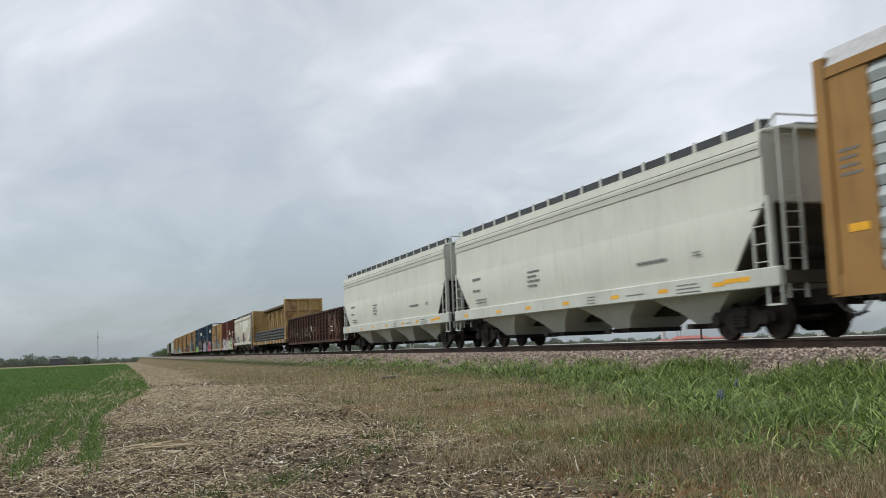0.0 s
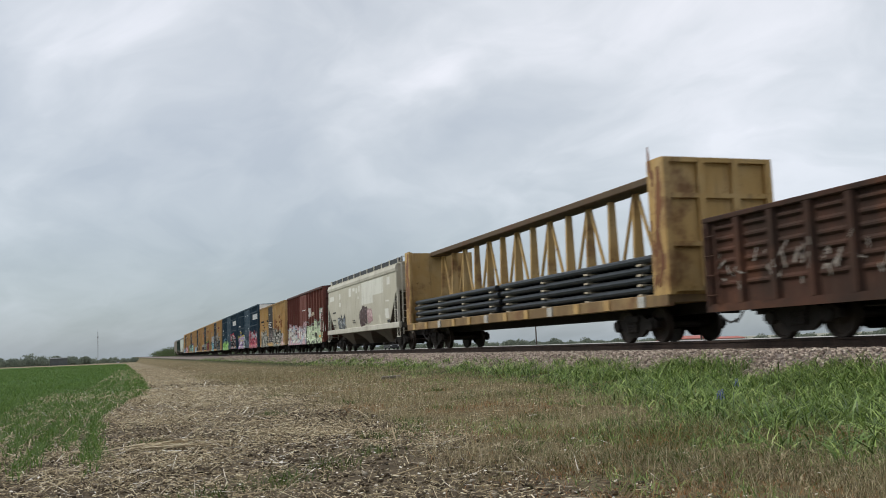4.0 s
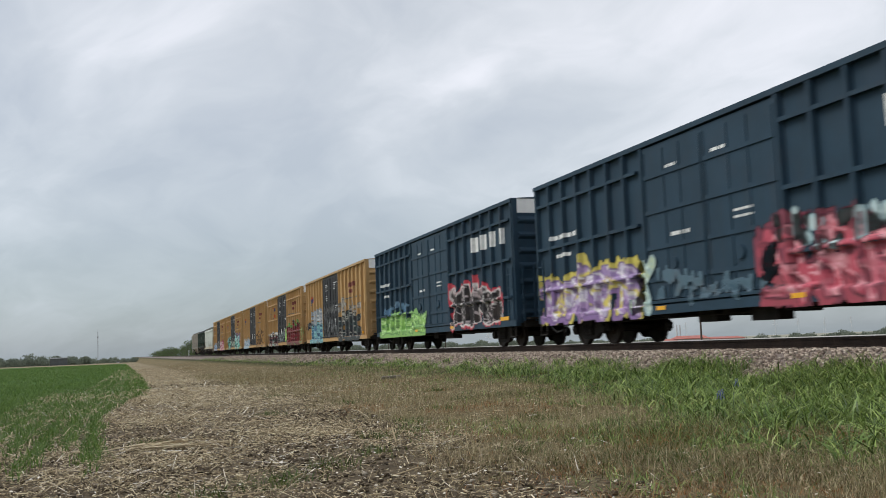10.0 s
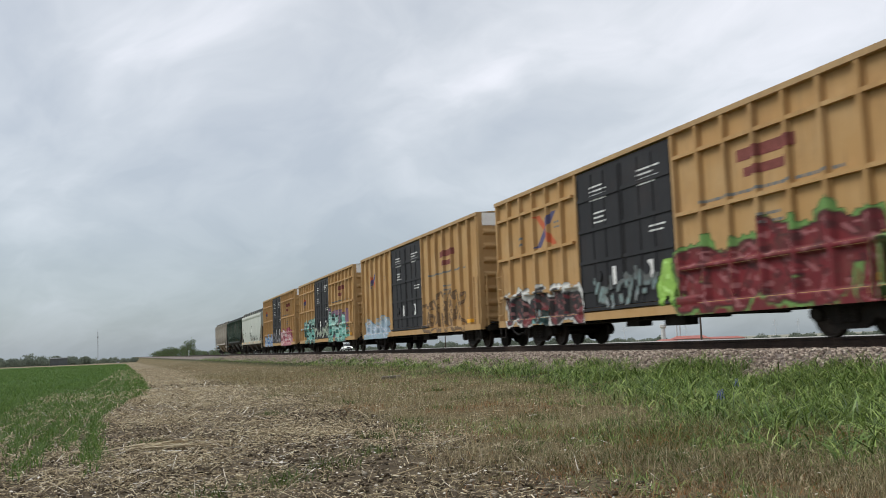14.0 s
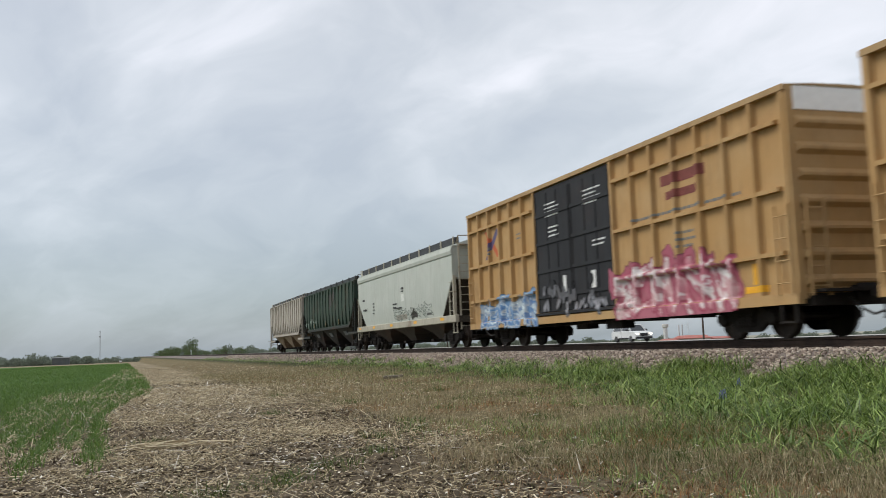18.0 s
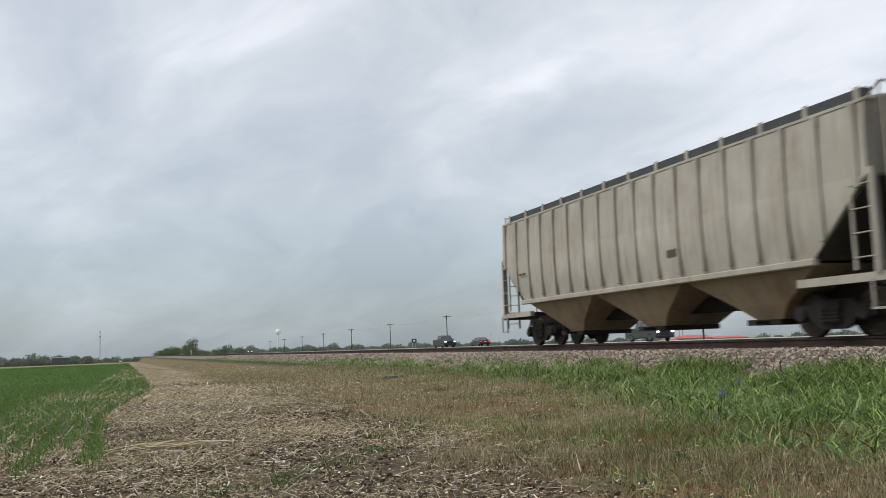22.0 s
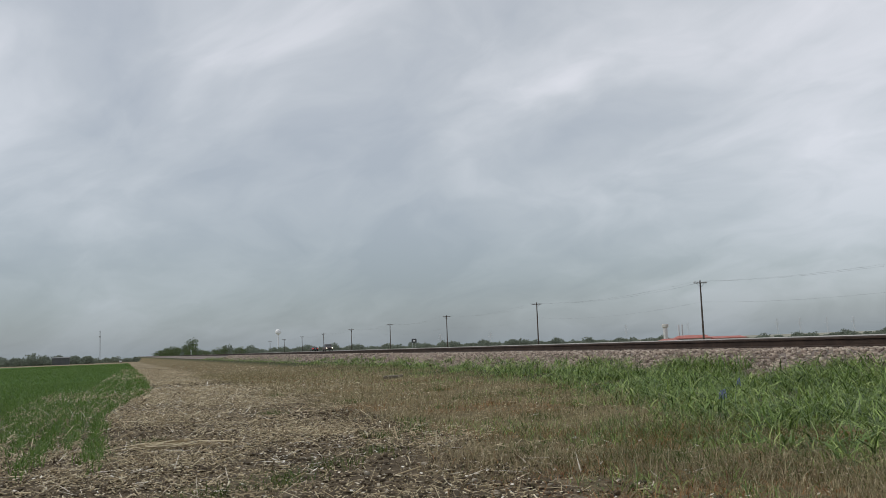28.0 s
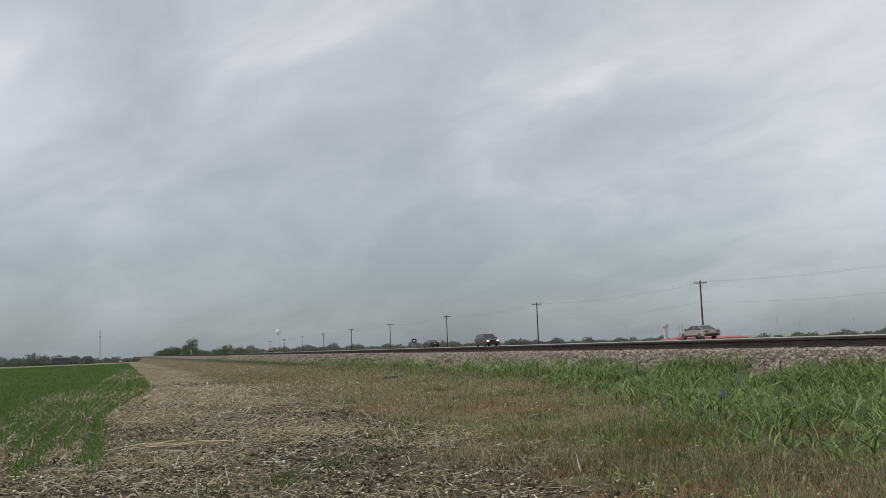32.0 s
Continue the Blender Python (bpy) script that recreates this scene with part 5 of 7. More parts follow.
    spray(c, "faded grey sweeping letters", -8.4, -2.2, 2.25, 3.0, [(0.32, 0.30, 0.27), (0.44, 0.42, 0.38), (0.16, 0.14, 0.12)], (0.28, 0.25, 0.21), 13, 6, .18, True, opacity=.85, blots=True)
    spray(c, "grey scrawl on black doors", -1.9, 2.7, .95, 2.3, [(0.07, 0.075, 0.08), (0.13, 0.135, 0.14), (0.04, 0.045, 0.05)], (0.035, 0.038, 0.042), 5, 7, .11, opacity=.8, blots=True)
    spray(c, "grey block tag on black doors", -2.0, 2.4, 2.45, 3.05, [(0.14, 0.14, 0.14), (0.09, 0.09, 0.09)], (0.05, 0.05, 0.05), 16, 6, .14, opacity=.8, blots=True)
    c = by_y[229.10]
    spray(c, "black and maroon letters in a white cloud", 3.2, 8.9, .78, 1.75, [(0.17, 0.022, 0.03), (0.03, 0.024, 0.026), (0.024, 0.024, 0.027), (0.03, 0.03, 0.03)], BLACK, 7, 4, .52, aura=(0.62, 0.63, 0.61), aura_w=.11)
    spray(c, "pale teal blots", 5.2, 6.4, .72, 1.2, [(0.20, 0.46, 0.46), (0.5, 0.6, 0.58)], (0.3, 0.5, 0.5), 6, 2, .36, True)
    spray(c, "dark red block letters with a green rim", -8.3, -2.2, .74, 2.3, [(0.14, 0.018, 0.024), (0.19, 0.025, 0.032), (0.17, 0.022, 0.028), (0.11, 0.018, 0.022)], (0.06, 0.016, 0.018), 6, 5, .38, aura=(0.15, 0.30, 0.085), aura_w=.09, ground_band=(0.15, 0.02, 0.026))
    spray(c, "green flames at the corner", -9.2, -8.4, .74, 1.9, [(0.18, 0.34, 0.10), (0.28, 0.42, 0.16)], (0.16, 0.28, 0.1), 5, 1, .42, True, opacity=.8)
    spray(c, "lime spike", -2.05, -1.35, .95, 2.1, [(0.26, 0.48, 0.08), (0.32, 0.54, 0.12)], (0.24, 0.44, 0.08), 2, 1, .40)
    spray(c, "pale grey scribble on black doors", -1.2, 2.2, 1.05, 1.9, [(0.30, 0.34, 0.36), (0.2, 0.3, 0.3), (0.1, 0.1, 0.1)], (0.12, 0.14, 0.14), 11, 5, .14, opacity=.75, blots=True)
    c = by_y[249.75]
    spray(c, "pale blue drips", 4.0, 9.0, .74, 1.75, [(0.30, 0.42, 0.52), (0.36, 0.48, 0.58), (0.46, 0.38, 0.26)], (0.26, 0.36, 0.46), 8, 6, .30, ground_band=(0.30, 0.42, 0.50), opacity=.85)
    spray(c, "brown outline letters", -7.4, -2.3, .80, 2.3, [(0.2, 0.12, 0.06), (0.2, 0.12, 0.06)], (0.16, 0.10, 0.055), 3, 5, .24, True, hollow=True, line=.05)
    c = by_y[270.58]
    spray(c, "teal letters with black cores", 3.1, 6.9, .78, 2.25, [(0.10, 0.30, 0.27), (0.22, 0.52, 0.46), (0.03, 0.05, 0.05), (0.40, 0.66, 0.60)], (0.02, 0.03, 0.03), 26, 4, .28, True, aura=(0.30, 0.54, 0.50), aura_w=.08, depth=(0.04, 0.10, 0.09))
    spray(c, "small pale tag", 6.9, 8.9, 1.62, 1.85, [(0.42, 0.55, 0.55), (0.5, 0.6, 0.6)], (0.35, 0.46, 0.46), 4, 4, .2, opacity=.8, blots=True)
    spray(c, "pale green scrawl on black doors", -1.9, 2.9, .92, 1.75, [(0.24, 0.36, 0.26), (0.40, 0.46, 0.36), (0.04, 0.045, 0.045)], (0.05, 0.06, 0.055), 9, 6, .24, blots=True)
    spray(c, "teal letters with black cores and violet haze", -7.0, -2.1, .74, 2.55, [(0.14, 0.42, 0.36), (0.26, 0.58, 0.52), (0.42, 0.68, 0.62), (0.03, 0.045, 0.045), (0.36, 0.64, 0.58)], (0.018, 0.03, 0.03), 17, 5, .29, True, aura=(0.26, 0.16, 0.24), aura_w=.16, depth=(0.06, 0.20, 0.18))
    spray(c, "teal and orange curl", -8.0, -7.0, .9, 1.7, [(0.16, 0.44, 0.36), (0.5, 0.2, 0.1), (0.3, 0.56, 0.46)], (0.10, 0.2, 0.16), 3, 1, .36, True)
    c = by_y[291.47]
    spray(c, "blue and white letters", 3.1, 8.2, .72, 1.62, [(0.07, 0.17, 0.40), (0.14, 0.28, 0.50), (0.46, 0.54, 0.60), (0.10, 0.22, 0.46)], (0.46, 0.50, 0.54), 6, 6, .24, aura=(0.16, 0.28, 0.44), aura_w=.08)
    spray(c, "pink and white letters on crimson", -7.3, -2.2, .72, 1.95, [(0.52, 0.20, 0.25), (0.60, 0.36, 0.38), (0.62, 0.54, 0.54), (0.50, 0.16, 0.22)], (0.30, 0.05, 0.09), 9, 6, .20, aura=(0.40, 0.11, 0.16), aura_w=.08, ground_band=(0.46, 0.15, 0.20))
    spray(c, "grey scribble on black doors", -1.6, 2.6, .95, 1.75, [(0.2, 0.22, 0.26), (0.3, 0.3, 0.33), (0.1, 0.1, 0.11)], (0.09, 0.09, 0.10), 12, 5, .16, opacity=.75, blots=True)
    h = by_y[311.25]
    spray(h, "faint green outline tag", -5.6, .8, 1.42, 2.05, [(0.1, 0.12, 0.1), (0.1, 0.12, 0.1)], (0.16, 0.2, 0.17), 8, 6, .22, True, hollow=True, line=.02, opacity=.6)
    spray(h, "dark red-brown patches", -3.2, -2.3, 1.5, 1.95, [(0.07, 0.055, 0.05), (0.06, 0.06, 0.05)], (0.06, 0.06, 0.05), 2, 1, .42)
    h = by_y[329.36]
    spray(h, "pale worn scrawl on green ribs", 3.2, 7.8, 1.75, 2.25, [(0.20, 0.27, 0.23), (0.28, 0.34, 0.30)], (0.24, 0.30, 0.26), 8, 7, .2, opacity=.8, blots=True)
    spray(h, "brown faded emblem", -2.5, -1.0, 2.62, 3.85, [(0.030, 0.026, 0.019), (0.036, 0.030, 0.022)], (0.028, 0.025, 0.018), 4, 2, .6, True, blots=True)
    bars(h, [(q - .06, q + .06, 1.70, 2.02) for q in (4.2, -.1, -4.3)], M["tan_reflector"], -SIDE - .036, "reflector", "dull ochre reflective strip")


build_train()
spray_train()


# ---- grass, crops, straw ----
def blades(name, label, category, x, y, h, width, lean, material, rng, levels=4, z=None):
    """Bent grass blades: arrays of foot, height and width; each blade is a tapering folded strip."""
    n = len(x)
    a = rng.uniform(0, 6.2832, n)
    dx, dy = np.cos(a), np.sin(a)
    b = a + rng.uniform(-0.9, 0.9, n) + 1.57
    wx, wy = np.cos(b), np.sin(b)
    z0 = (ground_z(x, y) if z is None else z) - 0.01
    bend = lean * rng.uniform(0.3, 1.3, n)
    rows = []
    for i in range(levels):
        s = i / (levels - 1)
        out = h * bend * s * s
        up = h * (s - 0.35 * np.clip(bend, 0, 1.4) * s ** 3)
        w = width * (1 - s * 0.93) * 0.5 * (0.75 + 0.9 * s * (1 - s) * 2)
        px, py, pz = x + dx * out, y + dy * out, z0 + up
        rows.append(np.stack([px - wx * w, py - wy * w, pz], -1))
        rows.append(np.stack([px + wx * w, py + wy * w, pz], -1))
    v = np.stack(rows, 1).reshape(-1, 3)
    q = np.array([(2 * i, 2 * i + 1, 2 * i + 3, 2 * i + 2) for i in range(levels - 1)])
    f = (q[None] + (np.arange(n) * 2 * levels)[:, None, None]).reshape(-1, 4)
    return tagged(new(name, big_mesh(name, v, f, material)), label, category, kind="stuff")


def grass_edge(y):
    return np.interp(y, [4, 5.5, 7.5, 9.5, 18.6, 32, 60], [5.2, 4.9, 4.8, 5.7, 8.5, 9.6, 9.9])


def in_view(x, y, margin=0.12):
    a = np.arctan2(x, y)
    return (a > radians(18.6 - 25.5) - margin) & (a < radians(18.6 + 25.5) + margin)


def patchy(x, y, scale, seed):
    """A soft random field from 0 to 1."""
    u = np.sin(x * scale + seed) * np.cos(y * scale * 0.8 + 1.7 * seed) + np.sin((x + y) * scale * 0.63 + 2.1 * seed) * 0.8 + np.sin((x - 1.4 * y) * scale * 1.3 + seed * 0.7) * 0.5
    return np.clip(0.5 + u / 3.2, 0, 1)


def scatter(rng, n, x0, x1, y0, y1):
    x, y = rng.uniform(x0, x1, n), rng.uniform(y0, y1, n)
    k = in_view(x, y)
    return x[k], y[k]


def vegetation():
    rng = np.random.default_rng(21)
    lush = islands("lush_grass", [(0.0, (0.022, 0.042, 0.011)), (0.28, (0.070, 0.120, 0.028)), (0.55, (0.165, 0.26, 0.058)), (0.82, (0.31, 0.41, 0.115)), (1.0, (0.52, 0.53, 0.24))], 0.45, 0.4, 20, 0.22)
    def clumps(n, x0, x1, y0, y1, per, spread):
        """Tufts: the feet of blades gathered round centres."""
        cx, cy = scatter(rng, n, x0, x1, y0, y1)
        i = np.repeat(np.arange(len(cx)), per)
        up = rng.gamma(6.0, 1 / 6.0, len(cx)).clip(0.45, 1.7)
        return cx[i] + rng.normal(0, spread, len(i)), cy[i] + rng.normal(0, spread, len(i)), up[i]

    parts = [clumps(8200, 4.8, 11.6, 4.5, 22, 14, 0.10), clumps(3200, 8.2, 11.6, 22, 60, 13, 0.13), clumps(1500, 9.6, 11.5, 60, 160, 10, 0.2)]
    x, y, up = (np.concatenate([p[i] for p in parts]) for i in range(3))
    e = grass_edge(y)
    keep = (x > e + 0.5 * patchy(x, y, 2.6, 6) - 0.3) & (rng.random(len(x)) < np.clip((x - e) / 2.0 + 0.12, 0.05, 1)) & (rng.random(len(x)) < 1.35 * patchy(x, y, 1.7, 1)) & (x < 11.75 + 0.2 * patchy(x, y, 2.2, 3))
    x, y, up = x[keep], y[keep], up[keep]
    far = np.clip((y - 18) / 30, 0, 1)
    h = rng.uniform(0.09, 0.25, len(x)) * up * (1 - 0.3 * far) * np.clip((x - grass_edge(y)) / 1.2 + 0.4, 0.4, 1.15) * (1 + 0.25 * (x > 10.3))
    w = rng.gamma(4.0, 0.0046, len(x)).clip(0.006, 0.034) * (1 + 0.6 * far)
    z = np.where(x > 11.0, np.interp(x, [11.0, 12.15], [-.76, -.25]), ground_z(x, y))
    blades("green_grass", "tall lush green grass along the foot of the ballast", "grass", x, y, h, w, 1.6, lush, rng, z=z)

    # loose tufts that straggle into the dry turf
    tx, ty, up = (np.concatenate(q) for q in zip(clumps(1500, 3.0, 8.5, 4.4, 14, 16, 0.06), clumps(1500, 3.4, 10.2, 14, 42, 12, 0.10)))
    e = grass_edge(ty)
    keep = (tx > e - 3.2) & (tx < e + 0.9) & (patchy(tx, ty, 1.3, 4) > 0.46) & (rng.random(len(tx)) < np.clip((tx - e + 3.4) / 3.2, 0.12, 0.9))
    tx, ty, up = tx[keep], ty[keep], up[keep]
    far = np.clip((ty - 12) / 30, 0, 1)
    blades("grass_tufts", "loose green tufts straggling into dry turf", "grass", tx, ty, rng.uniform(0.05, 0.17, len(tx)) * up, rng.uniform(0.006, 0.013, len(tx)) * (1 + far), 1.3, lush, rng, 3)

    tan = islands("dry_grass", [(0.0, (0.055, 0.040, 0.024)), (0.3, (0.17, 0.13, 0.072)), (0.6, (0.33, 0.265, 0.155)), (0.85, (0.50, 0.43, 0.28)), (1.0, (0.66, 0.60, 0.45))], 0.7, 0.2, 20, 0.25)
    olive = islands("short_green_grass", [(0.0, (0.045, 0.06, 0.018)), (0.4, (0.09, 0.115, 0.032)), (0.8, (0.16, 0.17, 0.06)), (1.0, (0.26, 0.22, 0.10))], 0.6, 0.25, 20, 0.3)
    russet = islands("russet_grass", [(0.0, (0.12, 0.05, 0.024)), (0.5, (0.29, 0.135, 0.055)), (1.0, (0.46, 0.28, 0.13))], 0.7, 0.2, 20, 0.25)
    parts = [scatter(rng, 230000, 1.8, 7.5, 4.2, 10), scatter(rng, 90000, 2.0, 9.8, 10, 18), scatter(rng, 120000, 2.0, 11.2, 18, 48), scatter(rng, 40000, 2.0, 11.4, 48, 150)]
    x, y = np.concatenate([p[0] for p in parts]), np.concatenate([p[1] for p in parts])
    start = np.interp(y, [4, 8, 17, 26, 60], [2.3, 2.5, 3.4, 3.7, 3.6]) + 0.9 * (patchy(x, y, 1.2, 7) - 0.5)
    keep = (rng.random(len(x)) < np.clip((x - start) / 1.3 + 0.08, 0.03, 1)) & (rng.random(len(x)) < np.where(y < 8, 0.30, 0.12) + 1.1 * patchy(x, y, 1.9, 8) * (0.35 + patchy(x, y, 4.7, 5))) & (x < grass_edge(y) + 1.8)
    x, y = x[keep], y[keep]
    far = np.clip((y - 15) / 30, 0, 1)
    h = rng.gamma(1.7, 0.036, len(x)).clip(0.015, 0.25) * (0.45 + 0.9 * patchy(x, y, 2.3, 2))
    w = rng.uniform(0.004, 0.009, len(x)) * (1 + 1.0 * far)
    close = np.clip((x - grass_edge(y) + 2.2) / 2.2, 0, 1)
    pick = rng.random(len(x))
    is_green = pick < np.clip(0.10 + 0.45 * close + 0.5 * (patchy(x, y, 0.9, 3) - 0.5), 0.03, 0.85)
    is_russet = ~is_green & (rng.random(len(x)) < np.clip(1.7 * (patchy(x, y, 1.6, 12) - 0.5) + 0.18 * (y < 8.5), 0.03, 0.75))
    is_tan = ~is_green & ~is_russet
    for sel, mat, nm, lb in ((is_tan, tan, "dry_grass", "short dry tan grass and thatch on the verge"), (is_green, olive, "short_grass", "short olive green grass among the dry turf"), (is_russet, russet, "russet_grass", "patches of rusty brown dead grass")):
        blades(nm, lb, "grass", x[sel], y[sel], h[sel], w[sel], 1.5, mat, rng, 3)

    # upright dead stems over the turf
    sx, sy = (np.concatenate(q) for q in zip(scatter(rng, 26000, 2.2, 8.0, 4.4, 14), scatter(rng, 60000, 2.6, 10.6, 14, 55)))
    keep = (sx > 2.7 + 0.9 * patchy(sx, sy, 1.1, 5)) & (sx < grass_edge(sy) + 0.8) & (rng.random(len(sx)) < 0.05 + 1.2 * patchy(sx, sy, 1.5, 9) ** 2 * (0.5 + patchy(sx, sy, 4.1, 2)))
    sx, sy = sx[keep], sy[keep]
    far = np.clip((sy - 10) / 30, 0, 1)
    stem = islands("dead_stem", [(0.0, (0.10, 0.085, 0.042)), (0.4, (0.26, 0.225, 0.12)), (0.75, (0.45, 0.39, 0.235)), (1.0, (0.64, 0.58, 0.41))], 0.7, 0.2, 20, 0.2)
    blades("dead_stems", "thin upright dead grass stems", "grass", sx, sy, rng.gamma(4.0, 0.032, len(sx)).clip(0.04, 0.30), rng.uniform(0.004, 0.007, len(sx)) * (1 + 1.3 * far), 0.55, stem, rng, 3)

    weed = islands("weed_leaf", [(0.0, (0.035, 0.075, 0.018)), (0.6, (0.085, 0.13, 0.03)), (1.0, (0.17, 0.16, 0.05))], 0.6, 0.25, 20, 0.3)
    cx = np.array([1.05, 1.25, 0.55, 1.75, 2.35, 2.75, 3.3, 4.3, 4.45, 3.7, 5.2, 3.5, 2.2, 4.8, 5.9, 0.15, 6.4, 4.0, 6.9, 3.1])
    cy = np.array([7.6, 7.9, 7.4, 8.6, 9.3, 10.8, 11.3, 7.3, 6.9, 12.6, 11.5, 8.3, 16, 14.6, 16.5, 12, 20, 18, 24, 22])
    i = rng.integers(0, len(cx), 2600)
    x, y = cx[i] + rng.normal(0, 0.13, len(i)), cy[i] + rng.normal(0, 0.2, len(i))
    blades("weeds", "scattered low green weeds and tufts", "weeds", x, y, rng.uniform(0.05, 0.17, len(x)), rng.uniform(0.006, 0.014, len(x)), 1.1, weed, rng, 3)

    # young crop in drilled rows that bend at the headland
    crop = islands("crop_leaf", [(0.0, (0.046, 0.094, 0.018)), (0.5, (0.088, 0.165, 0.030)), (0.85, (0.15, 0.240, 0.050)), (1.0, (0.24, 0.31, 0.085))], 0.5, 0.3, 20, 0.35)
    xs, ys, hs, ws = [], [], [], []
    for k in range(120):
        base = 0.40 - 0.30 * k
        stop = 8.6 if k in (0, 2) else 10.4 + rng.uniform(0, 1.3)
        for y0, y1, n, big in ((9.3, 24, 330, 1.15), (24, 50, 300, 1.7), (50, 130, 200, 2.6), (130, 420, 160, 5.0)):
            yy = rng.uniform(y0, y1, n)
            bend = np.interp(yy, [10.4, 14, 18, 22, 26, 32], [-0.80, -0.90, -1.02, -0.80, -0.36, 0])
            ends = rng.random(n) < np.clip((yy - stop) / 2.2, 0.0, 1)
            xx = base + bend - 0.008 * np.clip(yy - 60, 0, None) + rng.normal(0, 0.06, n)
            gap = (k in (3, 6)) & (yy > 34) & (rng.random(n) < 0.6)
            ok = ends & in_view(xx, yy, 0.02) & ~gap
            m = 6 if big < 1.4 else 4
            for _ in range(m):
                xs.append(xx[ok] + rng.normal(0, 0.03 * big, ok.sum()))
                ys.append(yy[ok] + rng.normal(0, 0.05 * big, ok.sum()))
                hs.append(rng.uniform(0.08, 0.22, ok.sum()))
                ws.append(rng.uniform(0.008, 0.017, ok.sum()) * big)
    x, y, h, w = (np.concatenate(q) for q in (xs, ys, hs, ws))
    blades("crop_rows", "young green crop seedlings in drilled rows", "crop", x, y, h, w, 1.0, crop, rng, 3)

    # chopped straw and stalks
    parts = [scatter(rng, 190000, -3.2, 7.0, 4.2, 13), scatter(rng, 190000, -2.5, 8.5, 13, 32), scatter(rng, 80000, -1.5, 8.5, 32, 120)]
    x, y = np.concatenate([p[0] for p in parts]), np.concatenate([p[1] for p in parts])
    keep = (rng.random(len(x)) < np.clip((4.3 - x) / 2.0, 0.10, 1) * np.where(y < 9.5, np.where(x > 1.3, 0.30, 0.46), np.where(y < 16, 0.75, 0.9))) & (rng.random(len(x)) < 0.14 + 0.9 * patchy(x, y * 0.6, 1.9, 4) ** 1.3 * (0.3 + patchy(x, y, 5.0, 9)))
    x, y = x[keep], y[keep]
    n = len(x)
    far = np.clip((y - 10) / 30, 0, 1)
    crumb = rng.random(n) < 0.62
    ln = np.where(crumb, rng.uniform(0.008, 0.03, n), rng.gamma(1.5, 0.036, n).clip(0.015, 0.40)) * (1 + 0.5 * far)
    r = np.where(crumb, rng.uniform(0.002, 0.0075, n), rng.gamma(3.0, 0.0012, n).clip(0.0015, 0.010)) * (1 + 1.1 * far)
    a, tilt = rng.uniform(0, 6.2832, n), rng.normal(0.1, 0.26, n)
    d = np.stack([np.cos(a) * np.cos(tilt), np.sin(a) * np.cos(tilt), np.sin(tilt)], -1)
    side = np.stack([-np.sin(a), np.cos(a), np.zeros(n)], -1) * r[:, None]
    c = np.stack([x, y, ground_z(x, y) + 0.012 + np.abs(np.sin(tilt)) * ln * 0.5 + rng.uniform(0, 0.03, n)], -1)
    up = np.array([0, 0, 1.0]) * r[:, None] * 1.1
    e0, e1 = c - d * (ln * 0.5)[:, None], c + d * (ln * 0.5)[:, None]
    v = np.stack([e0 - side, e0 + side, e0 + up, e1 - side, e1 + side, e1 + up], 1).reshape(-1, 3)
    q = np.array([(0, 1, 4, 3), (1, 2, 5, 4), (2, 0, 3, 5)])
    f = (q[None] + (np.arange(n) * 6)[:, None, None]).reshape(-1, 4)
    straw = islands("chopped_straw", [(0.0, (0.085, 0.063, 0.037)), (0.25, (0.25, 0.192, 0.115)), (0.6, (0.46, 0.375, 0.235)), (0.85, (0.66, 0.575, 0.40)), (1.0, (0.84, 0.79, 0.66))], 0.65, 0.25)
    tagged(new("straw_litter", big_mesh("straw_litter", v, f, straw)), "pale chopped stalks and straw litter on dark soil", "straw", kind="stuff")

    # pale flat chips and a few larger stalks
    parts = [scatter(rng, 2600, -3.0, 5.0, 4.2, 12), scatter(rng, 2600, -2.2, 6.5, 12, 34)]
    x, y = np.concatenate([p[0] for p in parts]), np.concatenate([p[1] for p in parts])
    keep = rng.random(len(x)) < np.clip((4.6 - x) / 3.0, 0.12, 1)
    x, y = x[keep], y[keep]
    n = len(x)
    long = rng.random(n) < 0.22
    far = 1 + np.clip((y - 10) / 24, 0, 1)
    lx = np.where(long, rng.uniform(0.05, 0.20, n), rng.uniform(0.008, 0.024, n)) * far
    wx = np.where(long, rng.uniform(0.003, 0.007, n), lx * rng.uniform(0.4, 0.9, n)) * np.where(long, far, 1)
    a = rng.uniform(0, 6.2832, n)
    d0, d1 = np.stack([np.cos(a), np.sin(a), rng.normal(0, 0.25, n)], -1) * lx[:, None], np.stack([-np.sin(a), np.cos(a), rng.normal(0, 0.3, n)], -1) * wx[:, None]
    c = np.stack([x, y, ground_z(x, y) + 0.03 + 0.2 * np.abs(d0[:, 2])], -1)
    t3 = np.array([0, 0, 1.0]) * (0.4 * wx)[:, None]
    v = np.stack([c - d0, c + d1, c + d0, c - d1, c + t3], 1).reshape(-1, 3)
    f = (np.array([(0, 1, 4), (1, 2, 4), (2, 3, 4), (3, 0, 4)])[None] + (np.arange(n) * 5)[:, None, None]).reshape(-1, 3)
    chip = islands("pale_chip", [(0.0, (0.42, 0.36, 0.27)), (0.5, (0.62, 0.57, 0.48)), (1.0, (0.80, 0.79, 0.75))], 0.7, 0.2)
    tagged(new("pale_chips", big_mesh("pale_chips", v, f, chip)), "pale flat chips and broken stalks on the soil", "litter", kind="stuff")

    # a raked wisp of long stalks
    g = Geo()
    rnd = random.Random(9)
